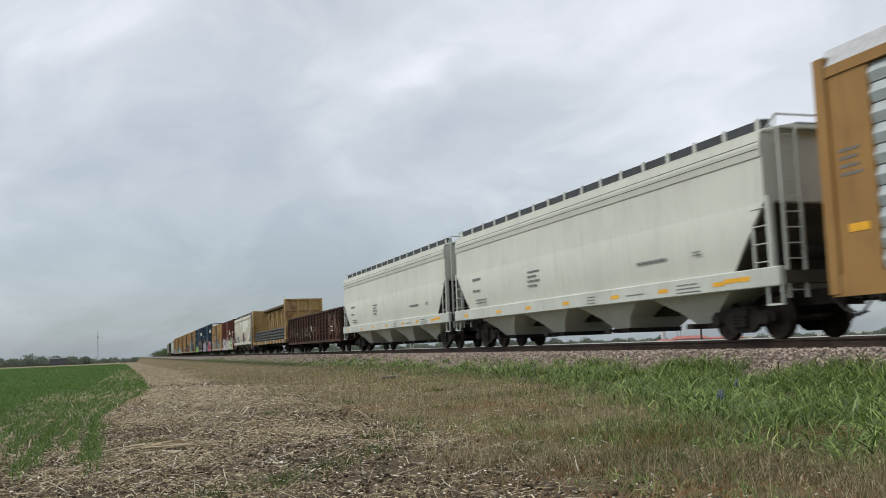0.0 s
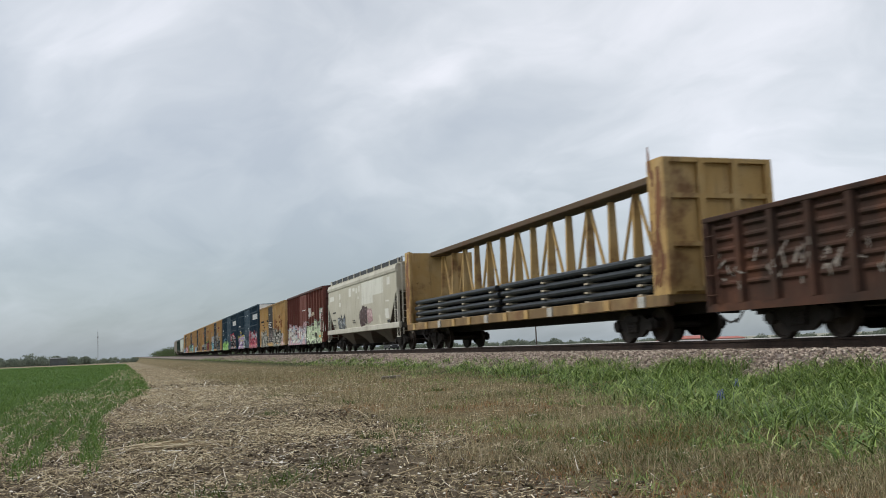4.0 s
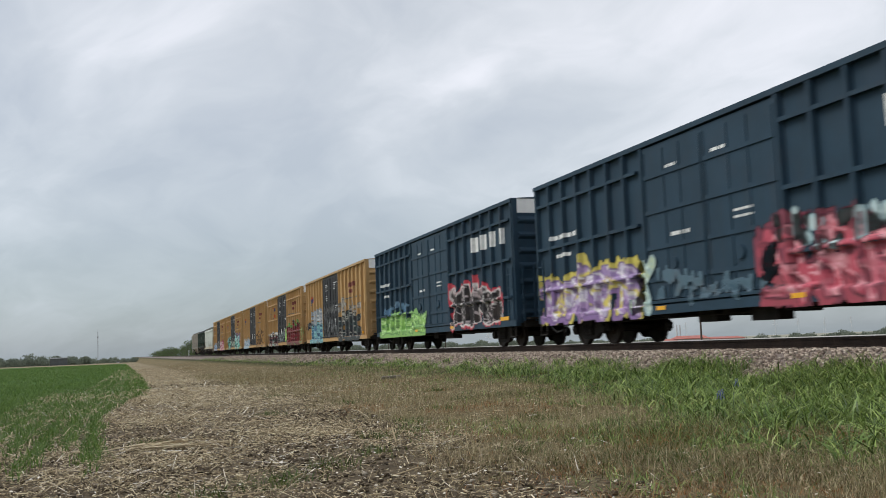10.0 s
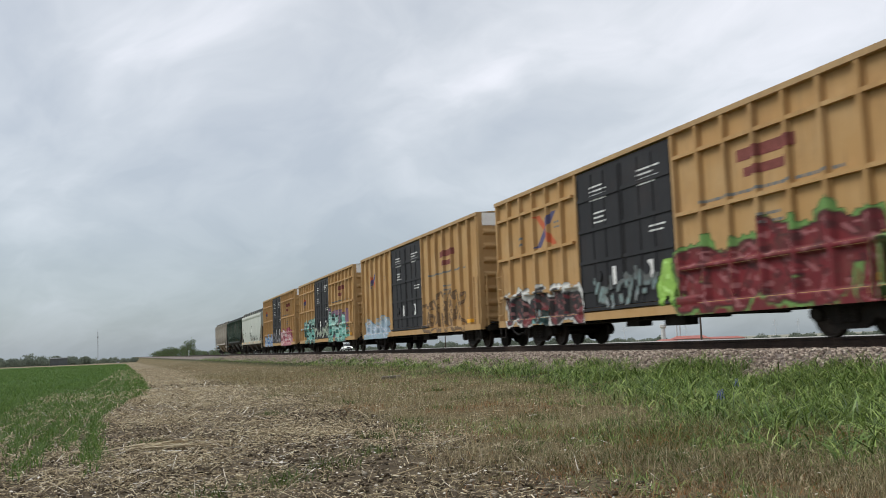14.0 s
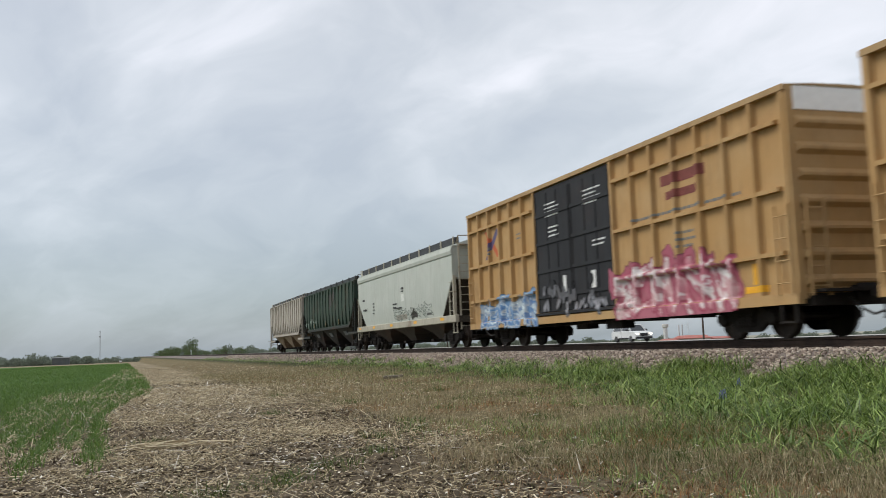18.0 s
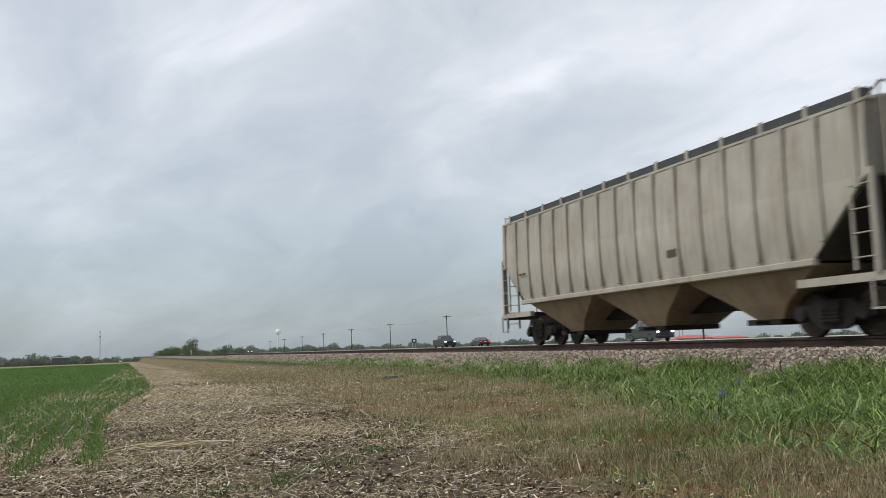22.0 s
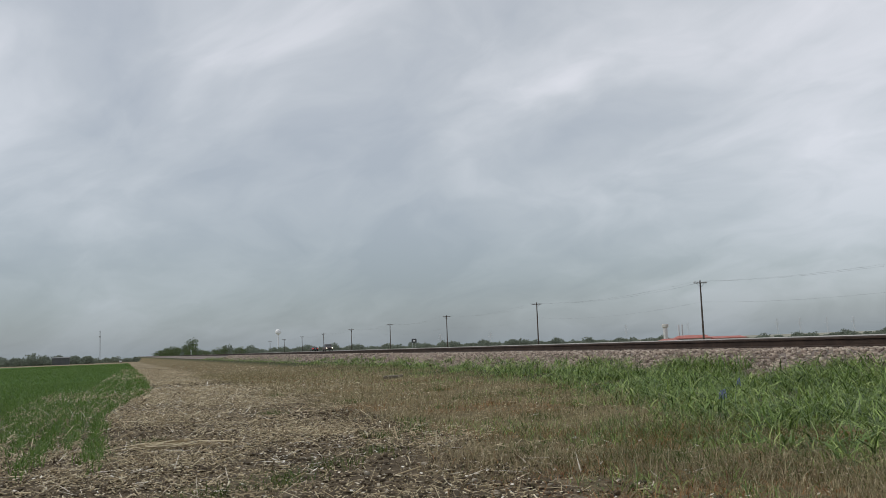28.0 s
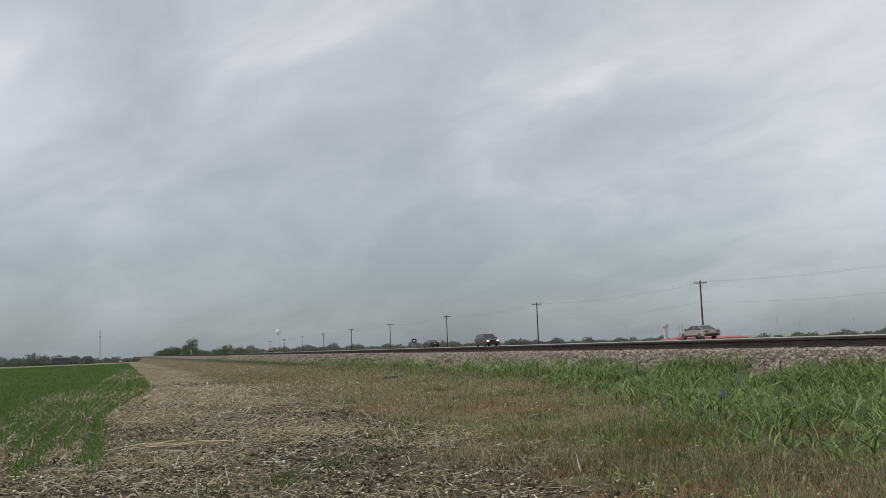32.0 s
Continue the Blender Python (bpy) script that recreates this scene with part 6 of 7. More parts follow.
    for _ in range(70):
        cx, cy, a, l = rnd.gauss(.35, .22), rnd.gauss(11.45, .10), rnd.gauss(0, .35), rnd.uniform(.10, .32)
        z = float(ground_z(cx, cy)) + rnd.uniform(.03, .09)
        g.rod((cx - l * math.cos(a), cy - l * math.sin(a), z - .02), (cx + l * math.cos(a), cy + l * math.sin(a), z + rnd.uniform(-.02, .05)), rnd.uniform(.003, .006), 4)
    tagged(new("straw_wisp", g.mesh("straw_wisp", straw)), "raked wisp of long pale stalks", "straw", kind="stuff")

    # clods and pale pebbles
    parts = [scatter(rng, 15000, -3.0, 3.6, 4.2, 16), scatter(rng, 5000, -2, 4.0, 16, 40)]
    x, y = np.concatenate([p[0] for p in parts]), np.concatenate([p[1] for p in parts])
    n = len(x)
    base = np.array([(i, j, k) for i in (-1, 1) for j in (-1, 1) for k in (-1, 1)], float)
    quad = np.array([(0, 1, 3, 2), (4, 6, 7, 5), (0, 4, 5, 1), (2, 3, 7, 6), (0, 2, 6, 4), (1, 5, 7, 3)])
    s = rng.gamma(1.6, 0.0052, n).clip(0.003, 0.022)
    v = base[None] * (s[:, None, None] * rng.uniform(0.5, 1.15, (n, 8, 3))) * np.array([1.2, 1.2, 0.7])
    v += np.stack([x, y, ground_z(x, y) + 0.01 + s * 0.3], -1)[:, None]
    f = (quad[None] + (np.arange(n) * 8)[:, None, None]).reshape(-1, 4)
    clod = islands("soil_clod", [(0.0, (0.036, 0.027, 0.018)), (0.5, (0.095, 0.072, 0.048)), (0.84, (0.17, 0.135, 0.095)), (0.92, (0.42, 0.38, 0.31)), (1.0, (0.62, 0.59, 0.52))], 0.9)
    tagged(new("soil_clods", big_mesh("soil_clods", v.reshape(-1, 3), f, clod)), "dark clods and pale pebbles on the soil", "soil", kind="stuff")


vegetation()


def blue_flowers():
    petal = simple("blue_petal", (0.12, 0.14, 0.42), 0.6, 0, 0.3, 20)
    stem = simple("flower_stem", (0.05, 0.10, 0.03), 0.7)
    rnd = random.Random(4)
    for x, y in ((7.15, 10.3), (7.0, 10.15), (8.6, 12.0)):
        z = float(ground_z(x, y))
        w = thing("blue_wildflower", "small blue wildflower spike in the green grass", "flower", "blue wildflowers")
        w.location = (x, y, z)
        part("stem", Geo().rod((0, 0, 0), (.02, 0, .26), .004), stem, w)
        g = Geo()
        for i in range(14):
            a = i * 2.4
            zz = .20 + i * .008
            r = .03 - i * .0014
            c = Vector((.02 + r * math.cos(a), r * math.sin(a), zz))
            g.poly([c + Vector((0, 0, .012)), c + Vector((.010, .004, 0)), c + Vector((-.004, .010, 0)), c + Vector((-.008, -.008, 0)), c + Vector((0, 0, -.012))], [(0, 1, 2), (0, 2, 3), (0, 3, 1), (4, 2, 1), (4, 3, 2), (4, 1, 3)])
        part("petals", g, petal, w)


blue_flowers()


def slab_piece():
    g = Geo().slab(-.30, .30, -.12, .12, -.02, .07, .012)
    g.box(-.33, -.20, -.10, .08, -.02, .045)
    s = thing("broken_tie_piece", "weathered grey piece of timber lying in the dry grass", "timber", geo=g, material=simple("grey_timber", (0.17, 0.15, 0.125), 0.9, 0, 0.35, 14))
    s.matrix_world = pose(7.75, 28.5, -0.82, 2, -2, -14)


slab_piece()


# ---- trees and far woods ----
LEAF = islands("tree_leaf", [(0.0, (0.060, 0.085, 0.036)), (0.5, (0.098, 0.138, 0.056)), (1.0, (0.15, 0.19, 0.085))], 0.7, 0.2, 3, 0.3)
# paler and greyer than LEAF: distance haze is put into the leaf colour
FAR_LEAF = islands("hazed_wood_leaf", [(0.0, (0.14, 0.165, 0.135)), (0.5, (0.175, 0.205, 0.16)), (1.0, (0.21, 0.235, 0.185))], 0.9, 0.1, 1, 0.45)
BARK = simple("bark", (0.09, 0.075, 0.06), 0.95, 0, 0.4, 5)


def leaf_cloud(lumps, count, size, rng):
    """Small leaf faces through lumps (x, y, z, rx, rz): an uneven crown with gaps."""
    lumps = np.array(lumps)
    wts = lumps[:, 3] ** 2
    i = rng.choice(len(lumps), count, p=wts / wts.sum())
    d = rng.normal(0, 1, (count, 3))
    d /= np.linalg.norm(d, axis=1)[:, None]
    d *= rng.uniform(0.55, 1.05, count)[:, None]
    c = lumps[i, :3] + d * np.stack([lumps[i, 3], lumps[i, 3], lumps[i, 4]], -1)
    u = rng.normal(0, 1, (count, 3))
    u /= np.linalg.norm(u, axis=1)[:, None]
    w = np.cross(u, rng.normal(0, 1, (count, 3)))
    w /= np.linalg.norm(w, axis=1)[:, None]
    s = (size * rng.uniform(0.5, 1.3, count))[:, None]
    v = np.stack([c - u * s, c - w * s * 0.6, c + u * s, c + w * s * 0.6], 1).reshape(-1, 3)
    return v, np.arange(count * 4).reshape(-1, 4)


def tree(name, label, x, y, h, r, seed, bare=0.0, material=None):
    rng = np.random.default_rng(seed)
    rnd = random.Random(seed)
    z = float(ground_z(x, y))
    t = thing(name, label, "tree" if name == "tree" else "bush", "trees by the track")
    t.location = (x, y, z)
    g = Geo()
    g.lathe_z([(-.1, h * .035), (h * .2, h * .026), (h * .5, h * .016), (h * .8, h * .006)], 8)
    lumps = []
    for i in range(9):
        a = rnd.uniform(0, 6.28)
        z0 = h * rnd.uniform(.25, .6)
        tip = Vector((math.cos(a) * r * rnd.uniform(.4, .9), math.sin(a) * r * rnd.uniform(.4, .9), min(h * .95, z0 + h * rnd.uniform(.1, .38))))
        g.rod((0, 0, z0), tip, h * .008, 5)
        lumps.append((*tip, r * rnd.uniform(.28, .5), h * rnd.uniform(.08, .17)))
        if name == "bush":
            lumps.append((tip.x, tip.y, h * rnd.uniform(.1, .4), r * rnd.uniform(.3, .5), h * .2))
    lumps.append((0, 0, h * .82, r * .4, h * .15))
    lumps.append((0, 0, h * .5, r * .55, h * .2))
    part("trunk", g, BARK, t)
    v, f = leaf_cloud(lumps, int(900 * (1 - bare)), h * .035, rng)
    part("crown", big_mesh("crown", v, f, material or LEAF), None, t)
    return t


def woods():
    rnd = random.Random(12)
    tree("tree", "green tree standing above the hedge by the track", 27.1, 500, 9.2, 4.2, 3, .35)
    tree("tree", "half-bare tree beside the track hedge", 30.5, 505, 8.2, 3.6, 4, .6)
    for i in range(30):
        y = 430 + i * 15 + rnd.uniform(-6, 6)
        top = np.interp(y, [430, 520, 600, 820], [4.5, 6.0, 6.5, 6.0])
        tree("bush", "dense green bush in the hedge by the track", 25.5 + rnd.uniform(-2.5, 2.5) - (y - 430) * .012, y, top * rnd.uniform(.75, 1.1), 3.6 * rnd.uniform(.8, 1.3), 30 + i)
    for i in range(16):
        y = 300 + i * 26 + rnd.uniform(-8, 8)
        tree("bush", "low green bush along the far road verge", 33 + rnd.uniform(-2, 2) + i * .4, y, rnd.uniform(2.0, 3.6), 2.2, 70 + i)
    # far belts of trees, too many to count
    rng = np.random.default_rng(6)
    lumps = []

    def belt(ax0, ax1, dist, n, top0, top1, base):
        for i in range(n):
            a = ax0 + (ax1 - ax0) * (i + rng.uniform(-.6, .6)) / n
            d = dist * rng.uniform(.93, 1.1)
            x, y = math.sin(a) * d, math.cos(a) * d
            h = rng.gamma(22.0, .036) * (top0 + (top1 - top0) * i / n) * (0.75 + 0.35 * math.sin(i * .21) * math.sin(i * .083))
            lumps.append((x, y, base + h * .45, h * rng.uniform(.4, .8), h * .55))

    belt(radians(-8.5), radians(-2.2), 1000, 420, 9.2, 8.6, -5.2)
    belt(radians(-2.4), radians(0.5), 1250, 110, 7.8, 7.4, -6.2)
    belt(radians(3.5), radians(12), 950, 260, 7.6, 6.6, -1.5)
    belt(radians(11), radians(24), 950, 330, 7.2, 6.4, -2.5)
    belt(radians(23), radians(34), 950, 260, 6.6, 4.4, -4.0)
    belt(radians(33), radians(46), 950, 300, 4.6, 7.8, -6.5)
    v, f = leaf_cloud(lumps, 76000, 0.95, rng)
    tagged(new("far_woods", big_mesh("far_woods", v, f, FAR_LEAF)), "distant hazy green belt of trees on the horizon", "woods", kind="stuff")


woods()


# ---- poles, wires, mast, tower, building ----
def utility_line():
    wood = simple("pole_wood", (0.075, 0.06, 0.05), 0.9, 0, 0.3, 4)
    ceramic = simple("insulator", (0.35, 0.34, 0.32), 0.4, 0, 0.1)
    wire = simple("wire_metal", (0.12, 0.12, 0.13), 0.5, 0.5, 0.1)
    tops = [(67, 9.3), (134, 9.3), (201, 9.3), (268, 9.1), (334, 8.8), (399, 8.75), (462, 8.3), (525, 8.2), (591, 7.8), (656, 7.5)]
    for i, (y, top) in enumerate(tops):
        p = thing("utility_pole", "dark wooden utility pole with a crossarm", "utility pole", "poles along the road")
        p.location = (90, y, 0)
        part("pole", Geo().lathe_z([(-.8, .17), (top, .11)], 10), wood, p)
        part("crossarm", Geo().box(-1.25, 1.25, -.06, .06, top - .50, top - .36), wood, p)
        for x in (-1.15, -.55, .55, 1.15):
            part("insulator", Geo().lathe_z([(top - .36, .05), (top - .28, .07), (top - .18, .04)], 8, x), ceramic, p)
        b = Geo()
        for s in (-1, 1):
            b.rod((s * .7, -.07, top - .5), (0, -.11, top - 1.2), .02)
        part("brace", b, wood, p)
    for x, drop in ((-1.15, .18), (1.15, .18), (0, 3.6)):
        g = Geo()
        for (y0, t0), (y1, t1) in zip(tops, tops[1:]):
            pts = []
            for i in range(9):
                s = i / 8
                pts.append(Vector((90 + x, y0 + (y1 - y0) * s, t0 + (t1 - t0) * s - drop - 1.1 * 4 * s * (1 - s))))
            for a, b in zip(pts, pts[1:]):
                g.rod(a, b, .0065, 4)
        tagged(new("overhead_wire", g.mesh("overhead_wire", wire)), "thin sagging overhead wire between the poles", "wire", "overhead wires")


utility_line()


def far_things():
    # steel lightened so far pylons look faint: haze is in the colour
    steel = simple("hazed_steel", (0.56, 0.57, 0.58), 0.6, 0.3, 0.15)
    white = simple("tank_white", (0.76, 0.77, 0.78), 0.5, 0, 0.1, .3)
    mast = simple("far_mast_steel", (0.30, 0.31, 0.32), 0.6, 0.3, 0.15)
    m = thing("radio_mast", "slim grey lattice radio mast far across the field", "mast")
    m.location = (-48.5, 1500, -1)
    for k in range(3):
        a = 2.094 * k
        part("mast_leg", Geo().rod((1.0 * math.cos(a), 1.0 * math.sin(a), -6.5), (.7 * math.cos(a), .7 * math.sin(a), 41), .16), mast, m)
    g = Geo()
    for i in range(26):
        a, b = 2.094 * (i % 3), 2.094 * ((i + 1) % 3)
        g.rod((.9 * math.cos(a), .9 * math.sin(a), i * 1.6), (.9 * math.cos(b), .9 * math.sin(b), i * 1.6 + 1.6), .09, 4)
    part("lattice", g, mast, m)
    part("antenna", Geo().lathe_z([(32, 1.1), (34, 1.1)], 8).lathe_z([(41, .12), (45, .08)], 6), mast, m)
    w = thing("water_tower", "white spherical water tower on a slim stem", "water tower")
    w.location = (321, 2200, -6)
    part("tank", Geo().lathe_z([(44.5, .6), (45, 2.2), (46.5, 4.6), (49, 6.2), (51.5, 6.5), (54, 6.0), (56.3, 4.3), (57.6, 2.2), (58, .3)], 20), white, w, "white round tank", True)
    part("stem", Geo().lathe_z([(0, 3.2), (4, 1.6), (40, 1.3), (46, 2.0)], 14), white, w)
    # low building with red roofs
    wall = simple("pale_block_wall", (0.50, 0.49, 0.46), 0.8, 0, 0.15, 1)
    # roof red is paled: distance haze is put into the colour
    red = simple("hazed_red_roof", (0.38, 0.13, 0.105), 0.6, 0, 0.2, .6)
    dark = simple("dark_opening", (0.05, 0.05, 0.055), 0.4, 0, 0.2)
    for (x, y, l, d, h, rise) in ((262, 400, 17, 12, 3.6, 1.4), (280, 403, 24, 10, 3.1, .9), (248, 399, 9, 8, 2.9, .8)):
        b = thing("low_building", "long low pale building with a red metal roof", "building", "red-roofed buildings")
        b.matrix_world = pose(x, y, -4.6, 0, 0, -30)
        part("wall", Geo().box(-l / 2, l / 2, -d / 2, d / 2, 0, h), wall, b)
        part("roof", Geo().loft([[(-l / 2 - .8, -d / 2 - .8, h), (l / 2 + .8, -d / 2 - .8, h), (l / 2 + .8, d / 2 + .8, h), (-l / 2 - .8, d / 2 + .8, h)], [(-l / 2 + 2, -.3, h + rise), (l / 2 - 2, -.3, h + rise), (l / 2 - 2, .3, h + rise), (-l / 2 + 2, .3, h + rise)]]), red, b)
        part("fascia", Geo().box(-l / 2 - .85, l / 2 + .85, -d / 2 - .9, -d / 2 - .8, h - .25, h + .05), red, b)
        for i in range(int(l / 3)):
            xx = -l / 2 + 1.5 + i * 3
            part("window", Geo().box(xx - .5, xx + .5, -d / 2 - .05, -d / 2 + .02, 1.0, 2.2), dark, b)
    shed = thing("far_shed", "long low dark grey shed before distant trees", "building")
    shed.location = (-62, 905, float(ground_z(-59, 905)))
    part("wall", Geo().box(-7, 7, -5, 5, 0, 6.2), simple("shed_wall", (0.10, 0.108, 0.11), 0.8, 0, 0.15, .3), shed)
    part("roof", Geo().loft([[(-7.4, -5.4, 6.2), (7.4, -5.4, 6.2), (7.4, 5.4, 6.2), (-7.4, 5.4, 6.2)], [(-7.2, -.2, 6.9), (7.2, -.2, 6.9), (7.2, .2, 6.9), (-7.2, .2, 6.9)]]), simple("shed_roof", (0.16, 0.17, 0.175), 0.7, 0, 0.15, .3), shed)
    t = thing("concrete_tower", "grey concrete tower with a wider cap", "tower")
    t.location = (259.5, 420, -4)
    # shaft concrete is lightened, with the haze of distance painted in
    part("shaft", Geo().lathe_z([(0, 1.2), (8.6, 1.0)], 14), simple("hazed_tower_concrete", (0.52, 0.52, 0.51), 0.8, 0, 0.2, 1), t)
    part("cap", Geo().lathe_z([(8.6, 1.1), (9.2, 1.7), (10.4, 1.7), (10.6, 1.5)], 14), wall, t)
    for x in (267.5, 269.5):
        c = thing("chimney_pipe", "slim grey chimney behind the red roofs", "chimney", "chimneys", geo=Geo().lathe_z([(-4, .45), (6.0, .35)], 8), material=steel)
        c.location = (x, 420, 0)
    # high-voltage pylons, faint on the horizon
    pylon = thing("pylon", "distant grey lattice power pylon", "pylon", "pylons on the horizon")
    for sx in (-1, 1):
        for sy in (-1, 1):
            part("pylon_leg", Geo().rod((sx * 3.2, sy * 3.2, 0), (sx * .5, sy * .5, 26), .10, 4).rod((sx * .5, sy * .5, 26), (0, 0, 38), .09, 4), steel, pylon)
    for z, l in ((26, 6.5), (30, 5.2), (34, 4.0)):
        part("pylon_arm", Geo().rod((-l, 0, z), (l, 0, z), .13, 4).rod((-l, 0, z), (0, 0, z + 2), .15, 4).rod((l, 0, z), (0, 0, z + 2), .15, 4), steel, pylon)
    g = Geo()
    for i in range(8):
        w0, w1 = 3.2 - i * .34, 3.2 - (i + 1) * .34
        g.rod((-w0, -w0, i * 3.2), (w1, -w1, i * 3.2 + 3.2), .07, 4)
        g.rod((w0, -w0, i * 3.2), (-w1, -w1, i * 3.2 + 3.2), .07, 4)
    part("pylon_lattice", g, steel, pylon)
    spots = [(1173, 1500), (1226, 1500), (1290, 1500), (1354, 1500), (1040, 1600), (930, 1650), (640, 1650), (590, 1800)]
    pylon.location = (*spots[0], -10)
    for s in spots[1:]:
        copy_thing(pylon, pose(*s, -10 if s[0] > 700 else -14, 0, 0, 12))
    # roadside sign seen from behind, marker post
    s = thing("road_sign", "dark rectangular road sign on two posts", "road sign")
    s.location = (89, 300, -.6)
    part("sign_panel", Geo().slab(-.85, .85, -.03, .03, 1.9, 3.2, .02), simple("sign_back", (0.05, 0.055, 0.06), 0.6, 0.2, 0.2), s)
    part("sign_mark", Geo().box(-.4, .4, -.045, -.031, 2.3, 2.8), M["white_marking"], s)
    for x in (-.55, .55):
        part("post", Geo().box(x - .04, x + .04, .03, .10, 0, 3.1), steel, s)
    p = thing("marker_post", "slim white marker post beside the track", "post", geo=Geo().slab(-.10, .10, -.10, .10, -.5, 2.4, .02), material=M["white_marking"])
    p.location = (18.5, 330, -.7)


far_things()


# ---- traffic on the road: each car's space has y forward ----
ROAD_Z = -0.275
TRAFFIC = []


def glow(name, color, strength):
    m = bpy.data.materials.new(name)
    m.use_nodes = True
    b = m.node_tree.nodes["Principled BSDF"]
    b.inputs["Base Color"].default_value = (*color, 1)
    b.inputs["Emission Color"].default_value = (*color, 1)
    b.inputs["Emission Strength"].default_value = strength
    m.cycles.emission_sampling = 'NONE'
    return m


GLASS = simple("car_glass", (0.03, 0.036, 0.04), 0.08, 0, 0.05, spec=0.8, bump=0)
TYRE = simple("tyre_rubber", (0.02, 0.02, 0.02), 0.9, 0, 0.2)
RIM = simple("wheel_rim", (0.10, 0.10, 0.105), 0.45, 0.6, 0.1)
HEADLIGHT = glow("headlight_glow", (1.0, 0.90, 0.72), 3.0)
HEADLIGHT_OFF = simple("headlight_clear", (0.6, 0.6, 0.6), 0.15, 0, 0.05)
TAIL = glow("tail_lamp_red", (0.8, 0.02, 0.01), 0.8)
TAIL_OFF = simple("tail_lamp_lens", (0.40, 0.02, 0.015), 0.2, 0, 0.1)
TRIM = simple("black_trim", (0.02, 0.02, 0.022), 0.6, 0, 0.1)

SHAPES = {
    # hood, windscreen foot, roof front, roof rear, rear glass foot, tail (y), then heights
    "sedan": dict(l=4.75, w=1.84, belt=.95, hood=.80, roof=1.45, ys=(2.37, 1.20, .20, -.85, -1.85, -2.37), tail=1.00),
    "suv": dict(l=4.75, w=1.9, belt=1.10, hood=1.02, roof=1.75, ys=(2.37, 1.30, .65, -1.85, -2.2, -2.37), tail=1.10),
    "pickup": dict(l=5.8, w=2.0, belt=1.22, hood=1.15, roof=1.92, ys=(2.9, 1.45, .75, -.75, -1.0, -2.9), tail=1.22),
}


def car(kind, name, label, color, lane, rows, lit=False, tail_lit=False):
    s = SHAPES[kind]
    c = thing(name, label, {"pickup": "pickup truck"}.get(kind, "car"), "cars on the highway")
    mat, t, b = nodes_of(name + "_paint")
    k = Tree(t)
    n = k.noise(k.coords(), 3, 3)
    k.put(b.inputs["Base Color"], k.ramp(n.outputs[0], [(0.3, tuple(v * .85 for v in color)), (0.7, color)]))
    b.inputs["Roughness"].default_value, b.inputs["Coat Weight"].default_value = 0.45, 0.2
    w, l = s["w"] / 2, s["l"] / 2
    ys = s["ys"]
    zb, zh, zt = .32, s["hood"], s["tail"]
    # lower body with rounded nose and tail
    out = [(l - .12, zb), (l, zb + .18), (l - .02, zh - .22), (l - .18, zh - .06), (ys[1], zh + .06), (ys[1] - .2, s["belt"]), (ys[4], s["belt"]), (-l + .12, zt), (-l, zt - .15), (-l, zb + .2), (-l + .15, zb)]
    rings = []
    for x, f in ((-w, .06), (-w + .08, 0), (w - .08, 0), (w, .06)):
        rings.append([(x, y * (1 - f * .25), z - f * .6 * (z > .6)) for y, z in out])
    part("body", Geo().loft(rings), mat, c, smooth=True)
    g0, g1 = ys[1] - .05, ys[4] - .02
    r0, r1, top, belt = ys[2], ys[3], s["roof"], s["belt"]
    wi, wt = w - .07, w - .24
    part("roof", Geo().loft([[(-wt - .01, r1, top - .05), (wt + .01, r1, top - .05), (wt + .01, r0, top - .05), (-wt - .01, r0, top - .05)], [(-wt + .08, r1 + .12, top), (wt - .08, r1 + .12, top), (wt - .08, r0 - .12, top), (-wt + .08, r0 - .12, top)]]), mat, c)
    cab = Geo().loft([[(-wi, g1, belt - .02), (wi, g1, belt - .02), (wi, g0, belt - .02), (-wi, g0, belt - .02)], [(-wt, r1, top - .05), (wt, r1, top - .05), (wt, r0, top - .05), (-wt, r0, top - .05)]])
    part("window_glass", cab, GLASS, c, "dark tinted windows")
    for sx in (-1, 1):
        for (ya, yb) in ((g0, r0), (g1, r1), ((g0 + g1) / 2, (r0 + r1) / 2)):
            part("pillar", Geo().loft([[(sx * (wi + .015), ya - .05, belt), (sx * (wi - .06), ya - .05, belt), (sx * (wi - .06), ya + .05, belt), (sx * (wi + .015), ya + .05, belt)], [(sx * (wt + .015), yb - .05, top - .04), (sx * (wt - .06), yb - .05, top - .04), (sx * (wt - .06), yb + .05, top - .04), (sx * (wt + .015), yb + .05, top - .04)]]), mat, c)
        part("mirror", Geo().slab(*sorted((sx * (w + .02), sx * (w + .22))), g0 - .35, g0 - .20, belt, belt + .17, .03), TRIM, c)
        part("headlight", Geo().slab(*sorted((sx * (w - .36), sx * (w - .08))), l - .14, l + .012, zh - .32, zh - .17, .02), HEADLIGHT if lit else HEADLIGHT_OFF, c)
        part("taillight", Geo().slab(*sorted((sx * (w - .42), sx * (w - .04))), -l - .012, -l + .1, zt - .30, zt - .12, .02), TAIL if tail_lit else TAIL_OFF, c)
        part("door_sill", Geo().box(*sorted((sx * (w - .05), sx * (w + .005))), -l * .45, l * .45, zb - .02, zb + .12), TRIM, c)
        part("door_seam", Geo().box(*sorted((sx * (w - .03), sx * (w + .004))), (g0 + g1) / 2 - .012, (g0 + g1) / 2 + .012, zb + .15, belt - .03), TRIM, c)
    part("grille", Geo().slab(-w + .5, w - .5, l - .10, l + .010, zb + .24, zh - .16, .02), TRIM, c)
    part("bumper", Geo().slab(-w + .06, w - .06, l - .14, l + .03, zb, zb + .2, .03), TRIM, c)
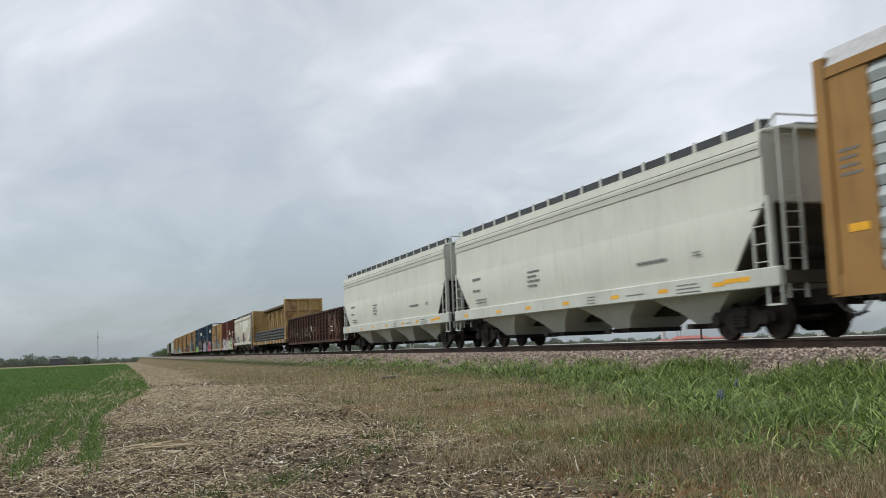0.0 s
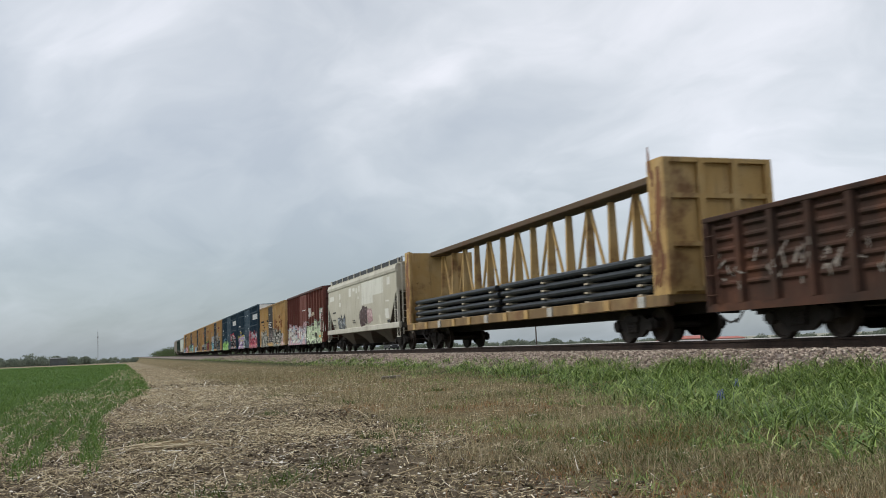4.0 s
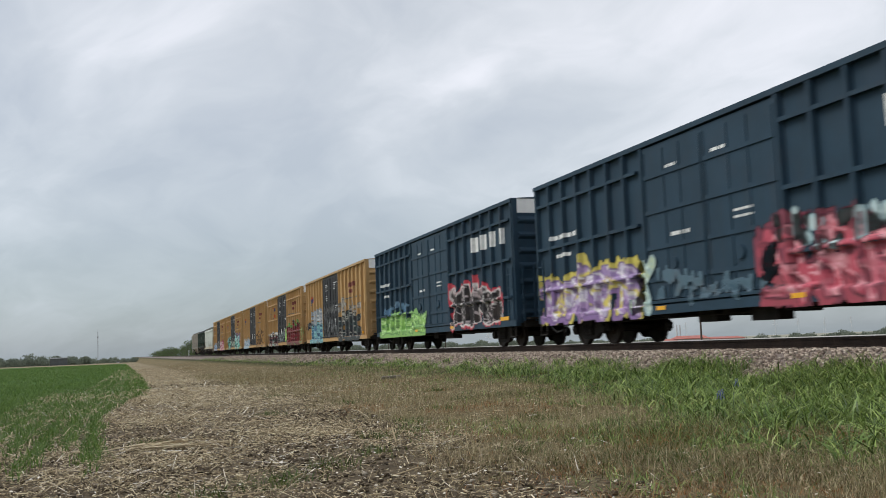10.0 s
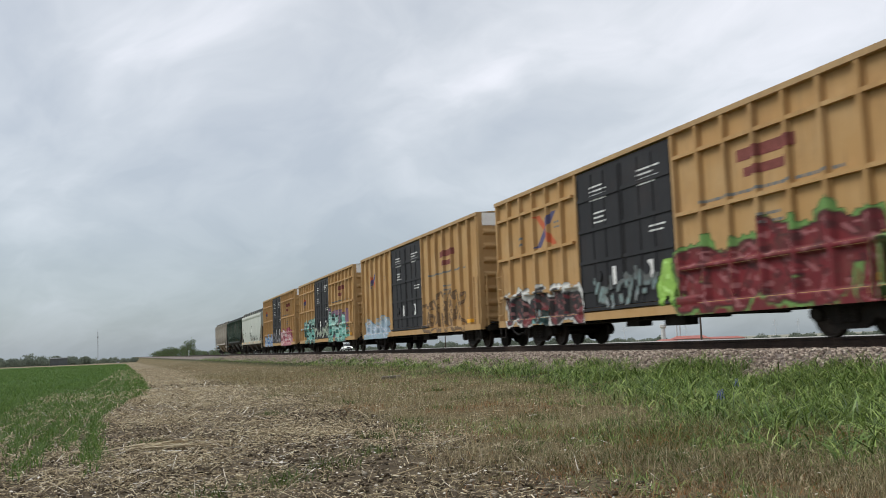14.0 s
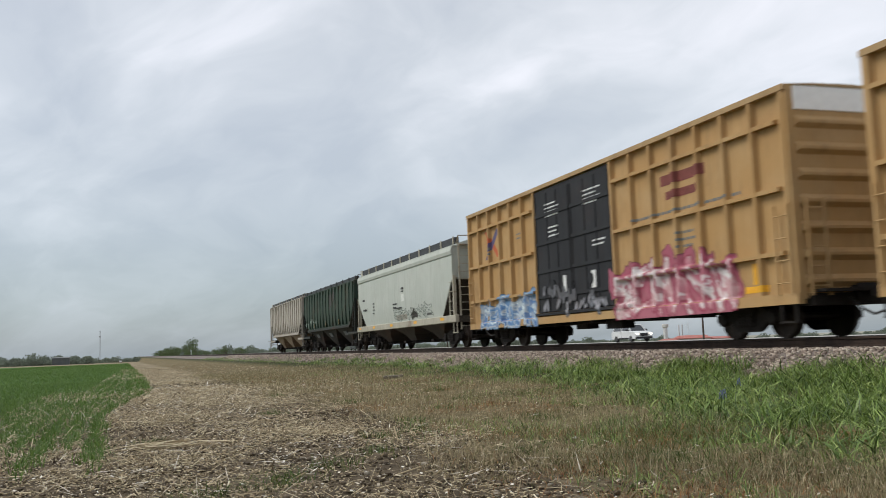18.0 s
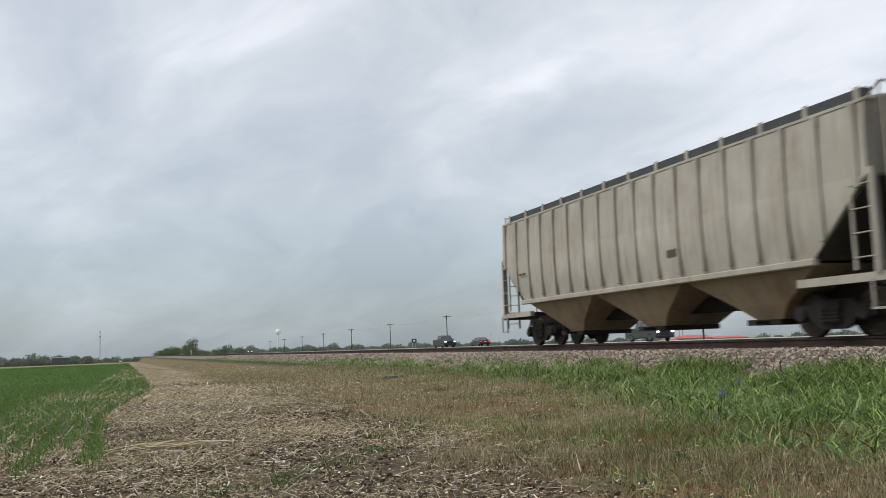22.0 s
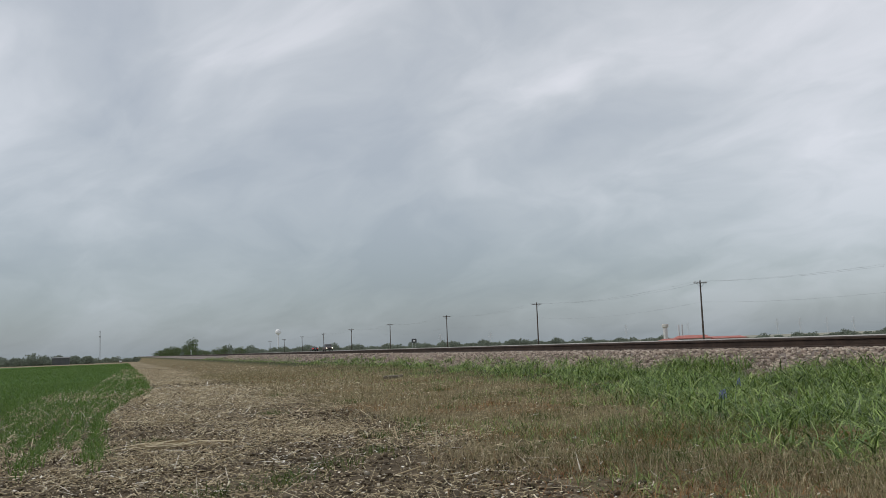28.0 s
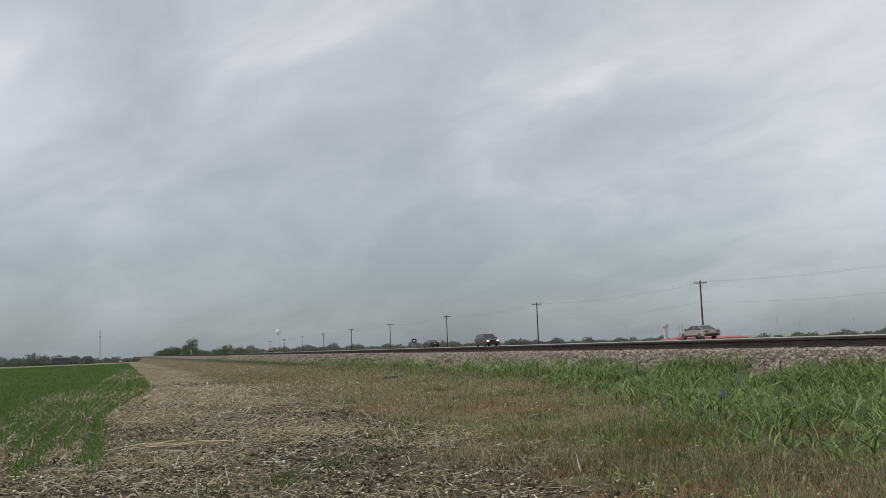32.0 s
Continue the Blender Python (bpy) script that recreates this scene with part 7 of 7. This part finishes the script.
    part("rear_bumper", Geo().slab(-w + .06, w - .06, -l - .03, -l + .14, zb + .02, zb + .24, .03), TRIM, c)
    part("plate", Geo().box(-.16, .16, -l - .034, -l - .02, zt - .32, zt - .20), M["white_marking"], c)
    r = .40 if kind == "pickup" else .34
    for sx in (-1, 1):
        for y in (l * .60, -l * .60):
            a = sorted((sx * (w - .22), sx * (w + .008)))
            wh = part("wheel", Geo().lathe_x([(a[0], r - .05), (a[0] + .03, r), (a[1] - .03, r), (a[1], r - .05)], 18, y, r), TYRE, c)
            part("rim", Geo().lathe_x([(sx * (w - .05), r * .6), (sx * (w + .012), r * .62), (sx * (w + .014), r * .2)], 14, y, r), RIM, wh)
    if kind == "pickup":
        part("cargo_bed", Geo().box(-w + .12, w - .12, -l + .12, r1 - .35, belt - .02, belt + .02), TRIM, c)
        for sx in (-1, 1):
            part("bed_rail", Geo().box(*sorted((sx * (w - .12), sx * (w - .02))), -l + .05, r1 - .3, belt - .02, belt + .05), mat, c)
    TRAFFIC.append((c, lane, rows))


def line(t0, y0, speed):
    """Even speed through y0 at t0."""
    return [(t, y0 + speed * (t - t0)) for t in (0, 8, 16, 24, 32)]


def traffic():
    near, far = 47.0, 55.0
    car("pickup", "pickup_truck", "dark grey pickup truck with its headlights on", (0.022, 0.024, 0.027), near, [(0, 790), (16, 318), (21, 171), (23, 111), (25, 46.0), (32, -171)], lit=True)
    car("pickup", "pickup_truck", "dark green pickup truck on the highway", (0.03, 0.042, 0.036), near, line(22, 79, -31), lit=True)
    car("suv", "suv_car", "dark grey sport utility car on the highway", (0.032, 0.034, 0.036), near, line(7, 76.3, -32))
    car("suv", "suv_car", "white sport utility car on the highway", (0.70, 0.71, 0.71), near, line(17.5, 98.5, -32.4), lit=True)
    car("suv", "suv_car", "brown utility car with bright headlights", (0.09, 0.062, 0.056), near, line(28, 236.2, -28.4), lit=True)
    car("sedan", "sedan_car", "black sedan driving away on the highway", (0.013, 0.013, 0.015), far, line(28.6, 64.6, 32.1))
    car("sedan", "sedan_car", "pale tan sedan driving away on the highway", (0.33, 0.305, 0.25), far, line(32, 82.7, 28.8))
    car("suv", "parked_suv", "white car standing far off across the field", (0.72, 0.73, 0.74), -9.1, [(0, 700), (32, 700)])
    car("sedan", "sedan_car", "dark sedan with lit tail lamps driving away", (0.022, 0.020, 0.020), far, line(23, 172, 25.4), tail_lit=True)


traffic()


# ---- motion ----
def train_way(t):
    return 14.8783 * t - 0.0026 * t * t


def motions():
    for w, y in WAGONS:
        walk(w, [(t, pose(TRACK_X, y - train_way(t), 0)) for t in range(0, 33, 2)])
    rows = []
    for i in range(32 * FPS + 1):
        t = i / FPS
        rows.append((t, Matrix.Rotation(train_way(t) / WHEEL_R, 4, 'X')))
    first = WHEELSETS[0]
    walk(first, rows)
    # every other wheelset rolls alike
    for ws in WHEELSETS[1:]:
        ws.rotation_mode = "QUATERNION"
        ws.animation_data_create()
        ws.animation_data.action = first.animation_data.action
        ws.animation_data.action_slot = first.animation_data.action_slot
    for car, x, rows in TRAFFIC:
        turn = 180 if rows[0][1] > rows[-1][1] else 0
        walk(car, [(t, pose(x, y, ROAD_Z if x > 0 else float(ground_z(x, y)), 0, 0, turn)) for t, y in rows])
    walk(clouds, [(0, pose(-240, 0, -30)), (32, pose(240, 0, -30))])


motions()
